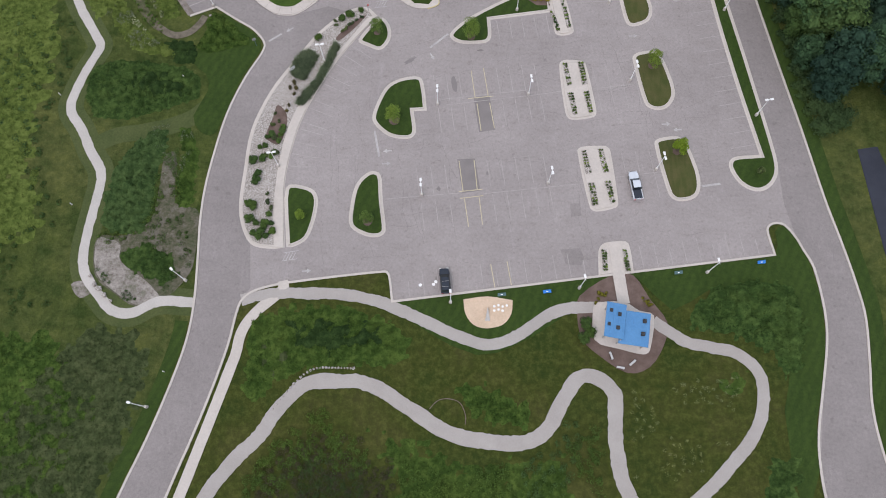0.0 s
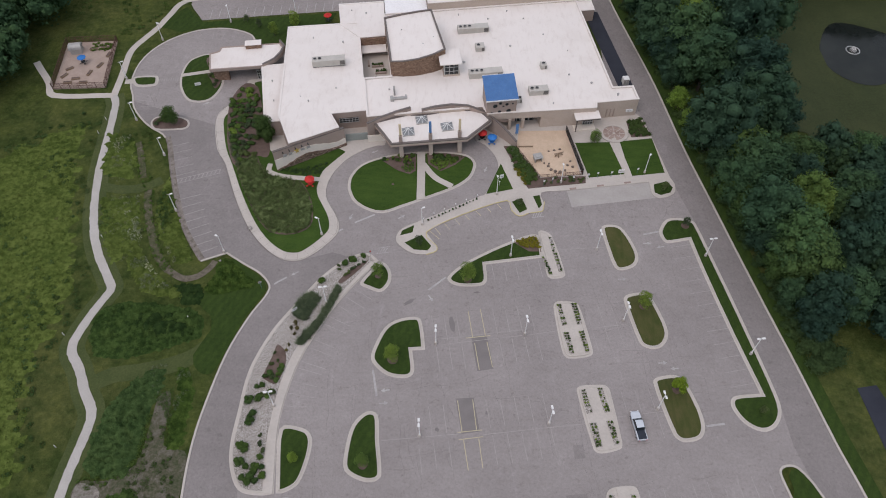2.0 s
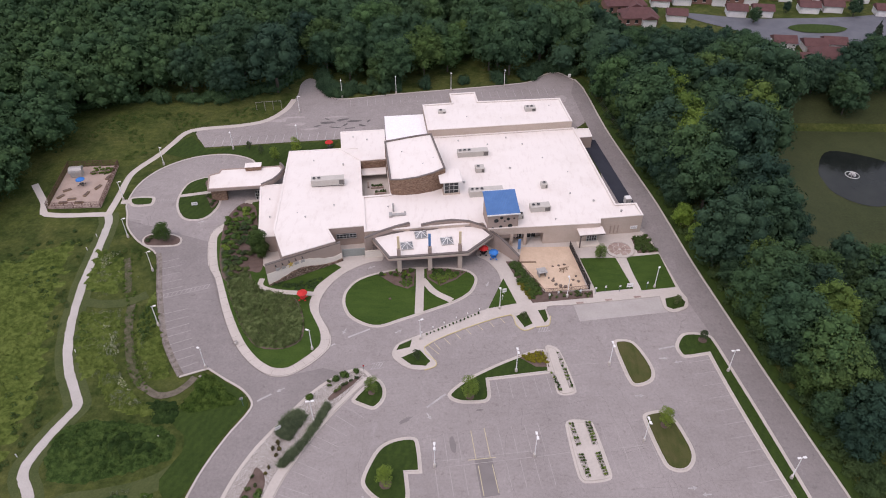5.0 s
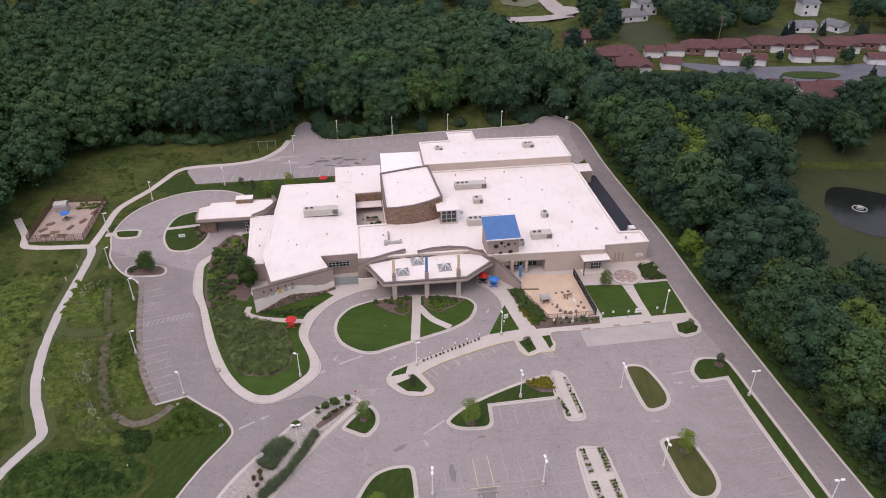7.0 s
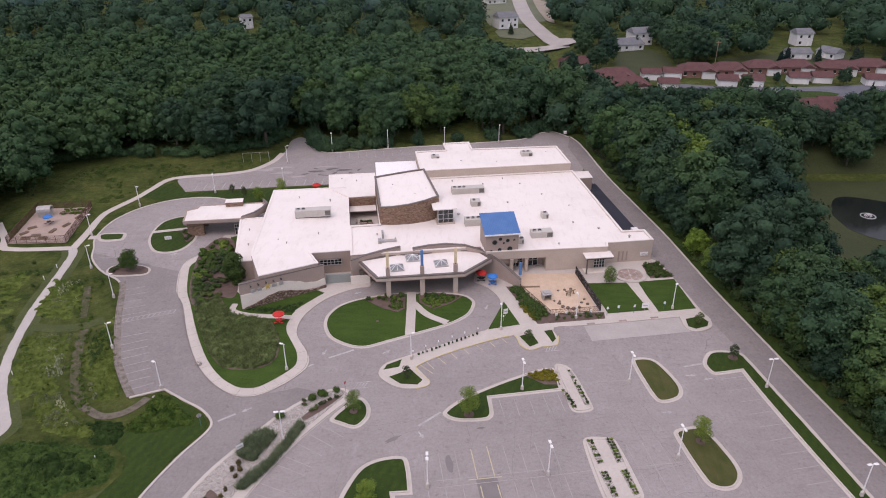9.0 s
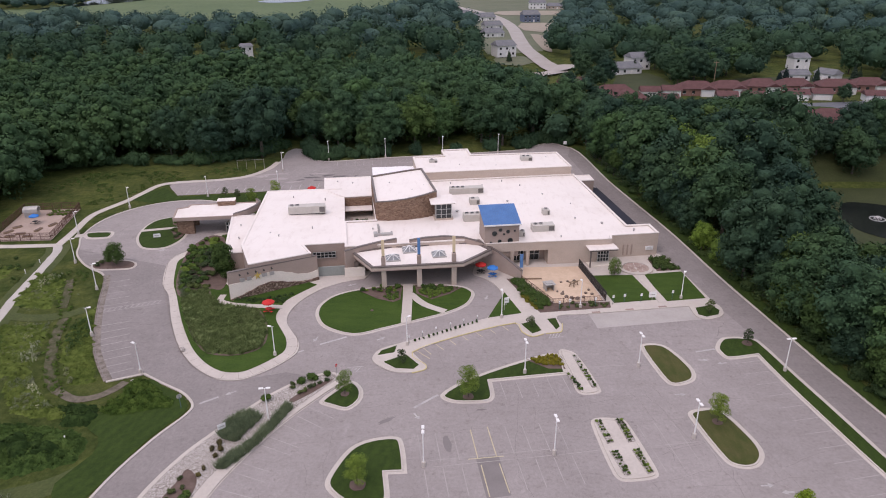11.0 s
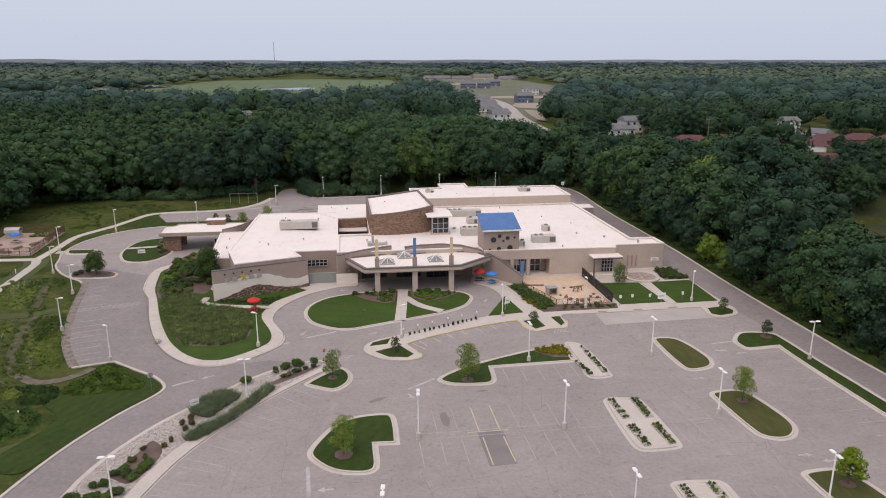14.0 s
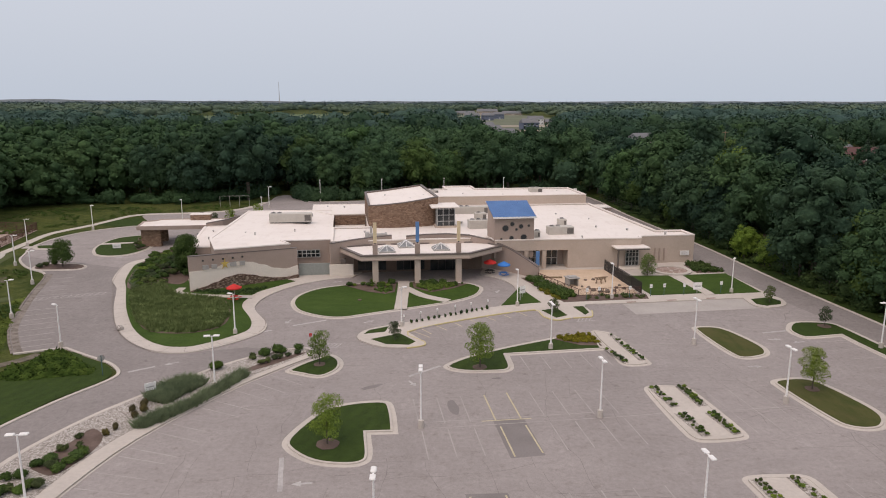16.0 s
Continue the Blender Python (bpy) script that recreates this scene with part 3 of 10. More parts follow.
def thicket(name, places, mat, label, rng, width=(0.8, 1.6), height=(0.6, 1.4), leaves=60, size=0.16, ground=level, category="shrubs", kind="stuff", core=0.7):
    """Many low bushes that nobody could count, in one mesh."""
    av, af, base = [], [], 0
    for x, y in places:
        w, h = rng.uniform(*width), rng.uniform(*height)
        z = ground(x, y)
        lobes = [((x + rng.uniform(-0.3, 0.3) * w, y + rng.uniform(-0.3, 0.3) * w, z + h * rng.uniform(0.25, 0.5)), (w * rng.uniform(0.4, 0.6), w * rng.uniform(0.4, 0.6), h * rng.uniform(0.45, 0.6))) for _ in range(2)]
        vs, fs = foliage(lobes, leaves, size, rng, core)
        av.append(vs)
        af += [tuple(base + k for k in f) for f in fs]
        base += len(vs)
    ob = new(name, foliage_mesh(name, np.concatenate(av), af, mat))
    return tagged(ob, label, category, kind=kind)


def herb_material(name, dark, mid, light):
    """Mixed growth: colour drifts from plant to plant and in broader drifts; the strong dark-to-light mottling also
    paints in shade between clumps.
    """
    m = material(name, 0.9, 0, 0.05)
    isl = m.node_tree.nodes.new("ShaderNodeNewGeometry").outputs["Random Per Island"]
    a = ramp(m, isl, [(0.0, tuple(0.75 * v for v in mid)), (1.0, tuple(1.25 * v for v in mid))])
    b = ramp(m, noise_node(m, 0.75, 4, 0.7), [(0.38, tuple(0.65 * v for v in dark)), (0.5, mid), (0.62, tuple(1.2 * v for v in light))])
    c = ramp(m, noise_node(m, 0.14, 4, 0.6), [(0.38, dark), (0.5, mid), (0.62, light)])
    return finish(m, blend(m, 0.28, blend(m, 0.35, b, c), a))


def canopy(name, poly, mat, label, rng, height=(0.5, 1.2), lump=1.6, density=26, size=0.13, cell=0.5, ragged=0.5, ground=level, category="plants", rim=2.0):
    """A dense low growth: a lumpy closed top with small leaves all over it, thinning out to an uneven rim."""
    def top(x, y):
        edge = min(math.dist((x, y), (p[0] + (q[0] - p[0]) * k / 4, p[1] + (q[1] - p[1]) * k / 4)) for p, q in zip(poly, poly[1:] + poly[:1]) for k in range(4))
        edge = edge / rim - ragged * (0.6 + noise.noise((x * 0.7, y * 0.7, 4)))
        if not inside((x, y), poly):
            edge = -0.3
        d = noise.voronoi((x / lump, y / lump, 0.5))[0][0]
        dome = max(0.0, 1 - 2.0 * d * d)
        h = height[0] + (height[1] - height[0]) * (0.5 + 0.8 * noise.noise((x * 0.22, y * 0.22, 9)))
        return (min(max(edge, -0.2), 1)) * h * (0.12 + 0.88 * dome) - 0.08

    xs, ys = [p[0] for p in poly], [p[1] for p in poly]
    nx, ny = int((max(xs) - min(xs)) / cell) + 2, int((max(ys) - min(ys)) / cell) + 2
    h = np.array([[top(min(xs) + i * cell, min(ys) + j * cell) for i in range(nx)] for j in range(ny)])
    vs = [(min(xs) + i * cell, min(ys) + j * cell, h[j, i] + ground(min(xs) + i * cell, min(ys) + j * cell)) for j in range(ny) for i in range(nx)]
    fs = [(j * nx + i, j * nx + i + 1, (j + 1) * nx + i + 1, (j + 1) * nx + i) for j in range(ny - 1) for i in range(nx - 1) if max(h[j, i], h[j + 1, i], h[j, i + 1], h[j + 1, i + 1]) > 0]
    area = len(fs) * cell * cell
    rs = np.random.RandomState(rng.randrange(1 << 30))
    for f in fs[:]:
        for _ in range(rs.poisson(density * cell * cell)):
            i, j = f[0] % nx, f[0] // nx
            u, v = rs.rand(), rs.rand()
            z = (h[j, i] * (1 - u) + h[j, i + 1] * u) * (1 - v) + (h[j + 1, i] * (1 - u) + h[j + 1, i + 1] * u) * v
            if z < 0.02:
                continue
            x, y = min(xs) + (i + u) * cell, min(ys) + (j + v) * cell
            z += ground(x, y) + rs.uniform(-0.05, 0.09)
            s, a = size * rs.uniform(0.6, 1.5), rs.uniform(0, 6.28)
            t = rs.normal(scale=0.75, size=3)
            k = len(vs)
            vs += [(x + math.cos(a + w) * s, y + math.sin(a + w) * s, z + t[q] * s) for q, w in enumerate((0, 2.1, 4.2))]
            fs.append((k, k + 1, k + 2))
    me = foliage_mesh(name, np.array(vs), fs, mat)
    return tagged(new(name, me), label, category, kind="stuff")


def shrub_mesh(rng, w, h, leaves, size, mat):
    lobes = [((rng.uniform(-0.35, 0.35) * w, rng.uniform(-0.35, 0.35) * w, h * rng.uniform(0.3, 0.6)), (w * rng.uniform(0.3, 0.45), w * rng.uniform(0.3, 0.45), h * rng.uniform(0.32, 0.45))) for _ in range(5)]
    vs, fs = foliage(lobes, leaves, size, rng, 0.8)
    return foliage_mesh("shrub", vs, fs, mat)


# ---- the land ----
def land():
    xs = [-4600, -3000, -2000, -1400, -1000, -700, -500, -380, -300, -240, -190, -150, -120, -90, -60, -30, 0, 15, 30, 37, 44, 51, 60, 72, 78, 84, 90, 96, 102, 108, 114, 120, 126, 132, 138, 145, 155, 170, 200, 240, 300, 380, 500, 700, 1000, 1400, 2000, 3000, 4600]
    ys = [-4600, -2500, -1200, -600, -300, -150, -60, 0, 40, 70, 95, 105, 115, 125, 135, 145, 155, 165, 175, 185, 195, 205, 215, 225, 235, 245, 260, 300, 325, 340, 355, 370, 390, 420, 520, 650, 800, 1000, 1300, 1700, 2300, 3200, 4600]
    bm = B()
    rows = [[bm.verts.new((x, y, low_land(x, y) - 0.05)) for x in xs] for y in ys]
    for a, b in zip(rows, rows[1:]):
        for i in range(len(xs) - 1):
            bm.faces.new((a[i], a[i + 1], b[i + 1], b[i]))
    return tagged(part("ground", bm, MEADOW), "rough green meadow reaching to the horizon", "ground", kind="structure")


land()
WEST_EDGE = [(-62, -40), (-57.5, -18), (-54.1, -5.4), (-50.9, 3.9), (-48.2, 13.3), (-46.5, 21.1), (-46.1, 28.1), (-46.6, 36.7), (-47.1, 42.9), (-47.2, 49), (-46.7, 55.3), (-45, 66.3), (-42.2, 75), (-39.6, 80.5), (-39.3, 83.2), (-41.9, 86.4), (-46.2, 89.1), (-50.5, 91.9), (-50.5, 91.9), (-55.9, 89.5), (-55.9, 89.5)]
WEST_BAYS = [(-55.9, 89.5), (-59.4, 94.4), (-62.8, 100), (-66.7, 109.2), (-69.4, 116.4), (-73.2, 127), (-77.9, 130.6), (-80.9, 133.3), (-84.3, 137.7), (-86, 142.4), (-87.8, 146.9), (-87.9, 154.4), (-85.9, 160.4), (-82.2, 165.2), (-76.4, 169.1), (-69.8, 170.7), (-64.5, 170.3), (-59.7, 168.2), (-58.1, 165.9)]
EAST_EDGE = [(39.2, 220), (41.2, 213.4), (44.7, 187.8), (49, 166.4), (52.6, 148.9), (56.2, 126.1), (59.6, 108.6), (62.2, 95.3), (65.2, 78.7), (67.6, 66), (70.2, 50.9), (72, 42.7), (73.5, 34.7), (74.2, 28.5), (73.6, 20.3), (72.9, 13.8), (73.2, 7.5), (74.6, 0), (79, -15), (86, -38)]
LOT_SOUTH = [(70, -38), (65.5, -15), (63.3, -2.1), (63.1, 3.8), (63.6, 8.6), (65.1, 15), (67.1, 23.9), (67.5, 29.9), (66.7, 37.7), (65.1, 41.4), (64, 43.8), (62.1, 46.2), (59.8, 46.3), (58.6, 44.9), (59.4, 40.2), (59.4, 40.2), (-10.2, 29.5), (-10.2, 29.5), (-11, 34.2), (-12.1, 35.1), (-29.8, 32.5), (-35.5, 30.9), (-37.8, 29), (-38.6, 26.4), (-39.4, 20.6), (-41.2, 12.9), (-43.5, 4.8), (-46.5, -4.9), (-50, -18), (-54, -40)]
west_edge, west_bays = smooth(WEST_EDGE, False), smooth(WEST_BAYS, False)
east_edge, lot_south = smooth(EAST_EDGE, False), smooth(LOT_SOUTH, False)
paved = west_edge + west_bays[1:] + [(-47, 160), (-20, 150), (10, 140), (40, 146), (40, 185)] + east_edge + lot_south
part("road", sheet(ccw(paved)), ASPHALT)
tagged(bpy.data.objects["road"], "weathered grey asphalt car park and drives", "car park", kind="structure")
drive = [p for p in west_edge if p[1] > -36] + [p for p in west_bays[1:] if p[1] < 141 and p[0] > -86] + [(-61.8, 131.7), (-59.5, 123.2), (-56.4, 118.3), (-52, 108), (-47.4, 99.4), (-42.9, 93.8), (-38.3, 90.3), (-33, 90.4), (-27, 92.4), (-23.1, 91.2), (-28.3, 86.3), (-33.2, 78.8), (-37.2, 71.7), (-40, 63), (-40.4, 54), (-40.3, 48.3), (-39.5, 43.7), (-37.4, 39.6), (-36.4, 31.2), (-38.2, 28), (-39.4, 20.6), (-41.2, 12.9), (-43.5, 4.8), (-46.5, -4.9), (-55, -36)]
tagged(part("road", sheet(ccw(drive), 0.003), DRIVE_ASPHALT), "darker asphalt of the west drive", "road", kind="structure")
east_drive = east_edge + [(70, -38), (65.5, -15), (63.3, -2.1), (63.1, 3.8), (65.1, 15), (67.3, 26), (67.3, 32), (66.5, 37.9), (64, 43.8), (62.6, 50), (62.2, 60.8), (59.7, 76.7), (57.9, 87.3), (55, 102.3), (53, 110), (51.5, 116), (49.7, 126), (47.7, 136), (45.2, 148), (40.2, 184), (37, 210)]
tagged(part("road", sheet(ccw(east_drive), 0.003), DRIVE_ASPHALT), "darker asphalt of the east drive", "road", kind="structure")
BACK_LOT = [(-80.1, 184.1), (-75.1, 174.7), (-75.1, 174.7), (-35.5, 180), (-20.7, 180.4), (-8.9, 182), (34.6, 186), (41.6, 209), (41.2, 214), (38.6, 220), (34, 225), (29.4, 223.4), (22.1, 217), (-21, 208.1), (-35.4, 204.6), (-41, 204.7), (-44.8, 208.1), (-47.3, 216), (-51.6, 219.5), (-53.8, 215.1), (-53.5, 206.1), (-56.2, 196.1), (-60.4, 189.7), (-68.5, 186.5)]
tagged(part("pavement", sheet(ccw(smooth(BACK_LOT)), -0.012), ASPHALT), "weathered asphalt service yard behind the building", "car park", kind="structure")
bay_edge = [p for p in west_bays if p[1] < 128]
tagged(part("kerb", ring_strip(bay_edge, 0.34, 0.08, False), DIRTY_CONCRETE), "crumbling dirty kerb along the west bays", "kerb", kind="structure")
tagged(part("rubble_strip", ribbon(offset(bay_edge, -0.55, False), 0.9, 0.02, 0.12, 0.099), DIRTY_CONCRETE), "grey-brown rubble along the west bays", "rubble", kind="structure")
for edge, note in ((west_edge, "west road"), ([p for p in west_bays if p[1] >= 127], "turning circle"), (east_edge, "east road"), (lot_south, "car park")):
    tagged(part("kerb", ring_strip(edge, 0.42, 0.14, False), CONCRETE), "pale concrete kerb along the " + note, "kerb", kind="structure")
back_rim = smooth([(38.9, 219.6), (34.2, 225.2), (29.4, 223.6), (22.1, 217), (-21, 208.1), (-35.4, 204.6), (-41, 204.7), (-44.8, 208.1), (-47.3, 216)], False)
tagged(part("kerb", ring_strip(back_rim[::-1], 0.4, 0.14, False), CONCRETE), "concrete kerb along the service yard", "kerb", kind="structure")

SOUTH = [p for p in lot_south if p[1] > -38][::-1] + [(60, -60), (-40, -60)]
tagged(part("meadow", sheet(ccw([(x, y) for x, y in SOUTH]), -0.035), SOUTH_MEADOW), "brownish green rough meadow between the drives", "meadow", kind="structure")
LAWN_SOUTH = [(-9.6, 29.1), (59.6, 39.7), (60.2, 44.5), (62, 45.7), (64.5, 42), (66.2, 37), (67, 29.5), (66, 20), (63.2, 10), (62.6, 2), (59, -4), (58, 12), (60, 20), (56, 33), (47, 33), (40, 29), (34, 35), (27, 34), (20, 27), (12, 22), (5, 20), (-4, 24)]
tagged(part("lawn", sheet(ccw(smooth(LAWN_SOUTH, True, 2)), 0.03), TURF), "mown green lawn along the car park", "lawn", kind="structure")
tagged(part("lawn", ribbon(offset(east_edge, 1.9, False), 2.6, 0.0), TURF), "narrow mown verge beside the east road", "lawn", kind="structure")
tagged(part("lawn", ribbon(offset([p for p in west_edge if p[1] < 26], 1.9, False), 2.4, 0.0), TURF), "mown verge beside the west road", "lawn", kind="structure")
LAWN_WEST = [(-47.2, 62), (-45.7, 66), (-43, 75.5), (-40.4, 80.5), (-40.2, 83), (-42.3, 85.8), (-46.4, 88.4), (-49, 90.2), (-52, 84), (-53.5, 78), (-50.6, 75.6), (-49.6, 71.8), (-51.8, 66), (-50, 62.5)]
tagged(part("lawn", sheet(ccw(smooth(LAWN_WEST, True, 2)), 0.04), TURF), "mown green bank beside the drive", "lawn", kind="structure")
tagged(part("lawn", sheet(ccw([(-88, 172), (-81, 181), (-74.5, 173.8), (-36, 179), (-40, 166), (-56, 163), (-60, 169.5), (-70, 172), (-80, 169)]), 0.02), TURF), "green lawn between turning circle and service yard", "lawn", kind="structure")


# ---- islands ----
def island(outline, label, top=TURF, width=0.74, group="car park islands", fill_lift=0.11, smooth_by=4):
    """A kerbed island: a concrete kerb round a bed."""
    pts = ccw(smooth(outline, True, smooth_by))
    cx, cy = sum(p[0] for p in pts) / len(pts), sum(p[1] for p in pts) / len(pts)
    e = empty("traffic_island", pose(cx, cy, level(cx, cy)), label, "traffic island", group)
    inv = e.matrix_basis.inverted()
    for name, bm, mat in (("gutter", ring_strip(pts, width - 0.24, 0.035), CONCRETE), ("kerb", ring_strip(offset(pts, width - 0.26), 0.26, 0.15), CONCRETE), ("bed", sheet(offset(pts, width * 0.94), fill_lift), top)):
        bmesh.ops.transform(bm, matrix=inv, verts=bm.verts[:])
        part(name, bm, mat, e)
    return e


def patch(outline, name, mat, label, category, lift, depth=0.1, curved=True, sub=3):
    pts = ccw(smooth(outline, True, sub) if curved else list(outline))
    return tagged(part(name, sheet(pts, lift, depth), mat), label, category, kind="structure")


island([(-40.5, 48.3), (-39.7, 43.7), (-37.4, 39.6), (-33.7, 38.7), (-30.9, 39), (-30.9, 39), (-32.1, 51), (-31.6, 58.3), (-29.8, 66.7), (-25.2, 77.3), (-20.7, 84.6), (-16.6, 90.3), (-16.6, 90.3), (-19.2, 92.4), (-23.1, 91.2), (-28.3, 86.3), (-33.2, 78.8), (-37.2, 71.7), (-40, 63), (-40.4, 54)], "long curved island of pale river stone and shrubs", RIPRAP)
patch([(-31.1, 39), (-31.1, 39), (-32.3, 51), (-31.8, 58.3), (-30, 66.7), (-25.4, 77.3), (-20.9, 84.6), (-16.9, 90), (-16.9, 90), (-18.5, 89.7), (-22.6, 83.6), (-27.5, 76.3), (-31.9, 66.6), (-33.6, 57.7), (-33.8, 47), (-32.9, 39), (-32.9, 39)], "sidewalk", CONCRETE, "curved pale concrete walk beside the stone bed", "walkway", 0.17)
island([(-31.9, 51), (-27.7, 51.3), (-25.7, 49.5), (-25.6, 45.6), (-26.8, 41), (-29.1, 39.3), (-30.6, 39.1), (-30.6, 39.1)], "half-round grass island beside the concrete walk")
island([(-16.1, 54.8), (-13.9, 54.2), (-13.2, 49), (-12.3, 42.9), (-13.5, 41.6), (-16, 41.7), (-19, 43.5), (-19.3, 47.4), (-18.5, 52.1)], "rounded grass island with a young tree")
island([(-11.2, 75.4), (-7.3, 75.9), (-6.2, 73.4), (-5.5, 68.3), (-5.5, 68.3), (-8.1, 68.1), (-8.1, 68.1), (-7.5, 63.4), (-9, 62), (-12.8, 62.5), (-15.9, 65.3), (-16.1, 67.9), (-14.1, 73.2)], "hooked grass island with a young tree")
island([(-20.2, 84.4), (-16.2, 89.8), (-14, 88.1), (-13.6, 84.8), (-15.4, 82.1), (-18.1, 82.8)], "small grass island at the end of the stone bed")
island([(-1.4, 86.2), (0.8, 88.9), (4.6, 91.8), (11.8, 96), (18.6, 98.4), (19.6, 92), (19.6, 92), (6.9, 89.8), (6.9, 89.8), (7.1, 85.7), (5.9, 84.2), (1.5, 83.9), (-0.7, 84.7)], "long hooked grass island with a tree and flowers")
island([(18.9, 99.2), (21.8, 98.3), (24.1, 87.6), (22.8, 86.5), (20.3, 86.8), (19.8, 91.4)], "concrete crossing island with planted beds", CONCRETE)
island([(20.9, 79), (21.8, 80.5), (25.1, 80.5), (26.3, 79.6), (28, 69.5), (27.5, 67.7), (23.1, 67), (21.9, 68.5)], "concrete crossing island with four planted beds", CONCRETE)
island([(24, 60.2), (25.2, 61.2), (29.5, 61.4), (30.4, 60.3), (31.4, 49.9), (30.9, 48.6), (27.4, 47.7), (26, 48.5)], "concrete crossing island with four planted beds", CONCRETE)
island([(33.3, 100.6), (34.9, 101.6), (37.7, 101), (39.6, 97.4), (40.6, 93.2), (39.6, 90.3), (36.6, 88.9), (35, 89.7), (34, 94.4)], "oval island of dry yellowing grass", DRY_TURF)
island([(35.8, 81.2), (37.1, 82.7), (41.2, 82.7), (43.5, 76.3), (43.7, 72.7), (42, 70.1), (39.5, 69.6), (37.6, 71.1)], "oval island of dry yellowing grass", DRY_TURF)
island([(39, 62.2), (40.6, 63.5), (44.6, 63.4), (46.8, 57.7), (47.2, 53.5), (46, 51), (42.8, 50.2), (41, 51.7)], "oval island of dry yellowing grass", DRY_TURF)
island([(46.5, 100.6), (48.8, 103.6), (53, 103.7), (55, 102.3), (57.9, 87.3), (59.7, 76.7), (62.2, 60.8), (62.2, 56.5), (60.3, 53.5), (57.5, 52.6), (54.6, 54.2), (53, 57.5), (54, 59.6), (59.1, 60.3), (59.1, 60.3), (56.4, 74), (54, 88), (52.6, 97.6), (52.6, 97.6), (47.6, 96.7), (46.4, 98.4)], "long grass strip between car park and road")
island([(27.1, 34.8), (27.1, 34.8), (27.3, 40), (28.5, 41.5), (32.4, 41.9), (33.2, 40.1), (33.6, 35.8), (33.6, 35.8)], "rounded concrete island leading to the shelter", CONCRETE)
island([(-25.8, 112.5), (-25.4, 115.4), (-23.3, 118.8), (-19.2, 121.2), (-13.4, 122.9), (-9.1, 123.4), (-2.5, 123.6), (2.6, 122.7), (4.7, 120.5), (4.7, 118), (3.3, 114.7), (-0.2, 111.7), (-5.6, 108.9), (-12.3, 105.7), (-16.3, 103.9), (-19.7, 104.3), (-23.4, 106.6), (-25.2, 109.6)], "large oval lawn in front of the entrance", LUSH, 0.7, "drive islands")
island([(-74.4, 145.7), (-75.4, 151.1), (-74.7, 156.2), (-72.1, 158.8), (-69, 159.6), (-65.1, 156.5), (-63.7, 151.4), (-63, 146.4), (-64.6, 141.6), (-67.7, 139.9), (-71.4, 140.9)], "round lawn island inside the turning circle", TURF, 0.6, "drive islands")
island([(-78.7, 132.3), (-77.4, 134.4), (-72.1, 134.6), (-69.1, 133.2), (-68.5, 130.9), (-70.1, 129.8), (-76.8, 129.6)], "mulched island with a round tree", MULCH, 0.5, "drive islands")
island([(-88, 149.5), (-82, 150.2), (-80.9, 148.3), (-81.3, 146.2), (-86.3, 145.8)], "small planted island at the footpath crossing", TURF, 0.8, "drive islands")

# the entrance forecourt, its walks and beds
PLAZA = [(-13.2, 97.1), (-11.9, 99.5), (-6.8, 102.3), (5.5, 109.2), (6.9, 109.9), (8.9, 113.4), (10.3, 118.2), (9.5, 122.5), (7, 126.2), (4.7, 128.1), (6.2, 134.8), (6.2, 134.8), (44.9, 139.7), (44.9, 139.7), (47.7, 135.7), (49.7, 125.9), (51.4, 116.3), (52.2, 114), (51.4, 111.1), (48.1, 109.7), (46.4, 110.9), (46.2, 114.7), (46.2, 114.7), (25.7, 111.5), (20.3, 110.8), (20.7, 107.4), (20.4, 105.5), (19, 105), (17.2, 104.6), (14.8, 103.7), (13.2, 105.3), (12.2, 108.4), (12.2, 108.4), (1.4, 103.8), (-6.6, 98.5), (-6.6, 98.5), (-4.2, 94.8), (-4.1, 93.2), (-6.4, 92.3), (-9.6, 92.6), (-12.7, 95.1)]
patch(PLAZA, "sidewalk", CONCRETE, "pale concrete forecourt and walks by the entrance", "walkway", 0.15, 0.3)
WALK_WEST = [(-53.2, 149.3), (-53.2, 149.3), (-56.6, 148.5), (-56.1, 144.3), (-58.8, 140.2), (-61.7, 136.1), (-61.8, 131.7), (-59.5, 123.2), (-56.4, 118.3), (-52, 108), (-47.4, 99.4), (-42.9, 93.8), (-38.3, 90.3), (-35.4, 89.8), (-33.1, 90.4), (-29.7, 93.3), (-26.7, 97.5), (-26.5, 100.1), (-27.4, 102.6), (-29.9, 106.9), (-30.7, 109.5), (-30.5, 113.2), (-28.8, 117.5), (-25.7, 121.6), (-20.9, 124.8), (-18, 125.5), (-18, 125.5), (-17.1, 131.6), (-30.9, 137.6)]
patch(WALK_WEST, "sidewalk", CONCRETE, "pale concrete walk round the west garden", "walkway", 0.15, 0.3)
GARDEN = [(-54.6, 147.8), (-54.6, 147.8), (-54.3, 144.3), (-57.4, 139.2), (-59.9, 134.6), (-59.4, 130.7), (-57.2, 123.3), (-54.8, 118.3), (-50.1, 108.1), (-45.3, 99.6), (-41.4, 94.9), (-38, 92.4), (-35.6, 92), (-33.9, 92.5), (-31.5, 94.8), (-29, 98), (-28.8, 100.4), (-29.7, 103.3), (-32.3, 108.2), (-33, 110.8), (-32.8, 113.2), (-32.4, 116.1), (-30.2, 119.4), (-27.4, 122.9), (-27.4, 122.9), (-32.2, 125.1), (-44.5, 121), (-49, 132.9), (-52, 148.3)]
patch(GARDEN, "lawn", LUSH, "green garden bed west of the building", "lawn", 0.19)
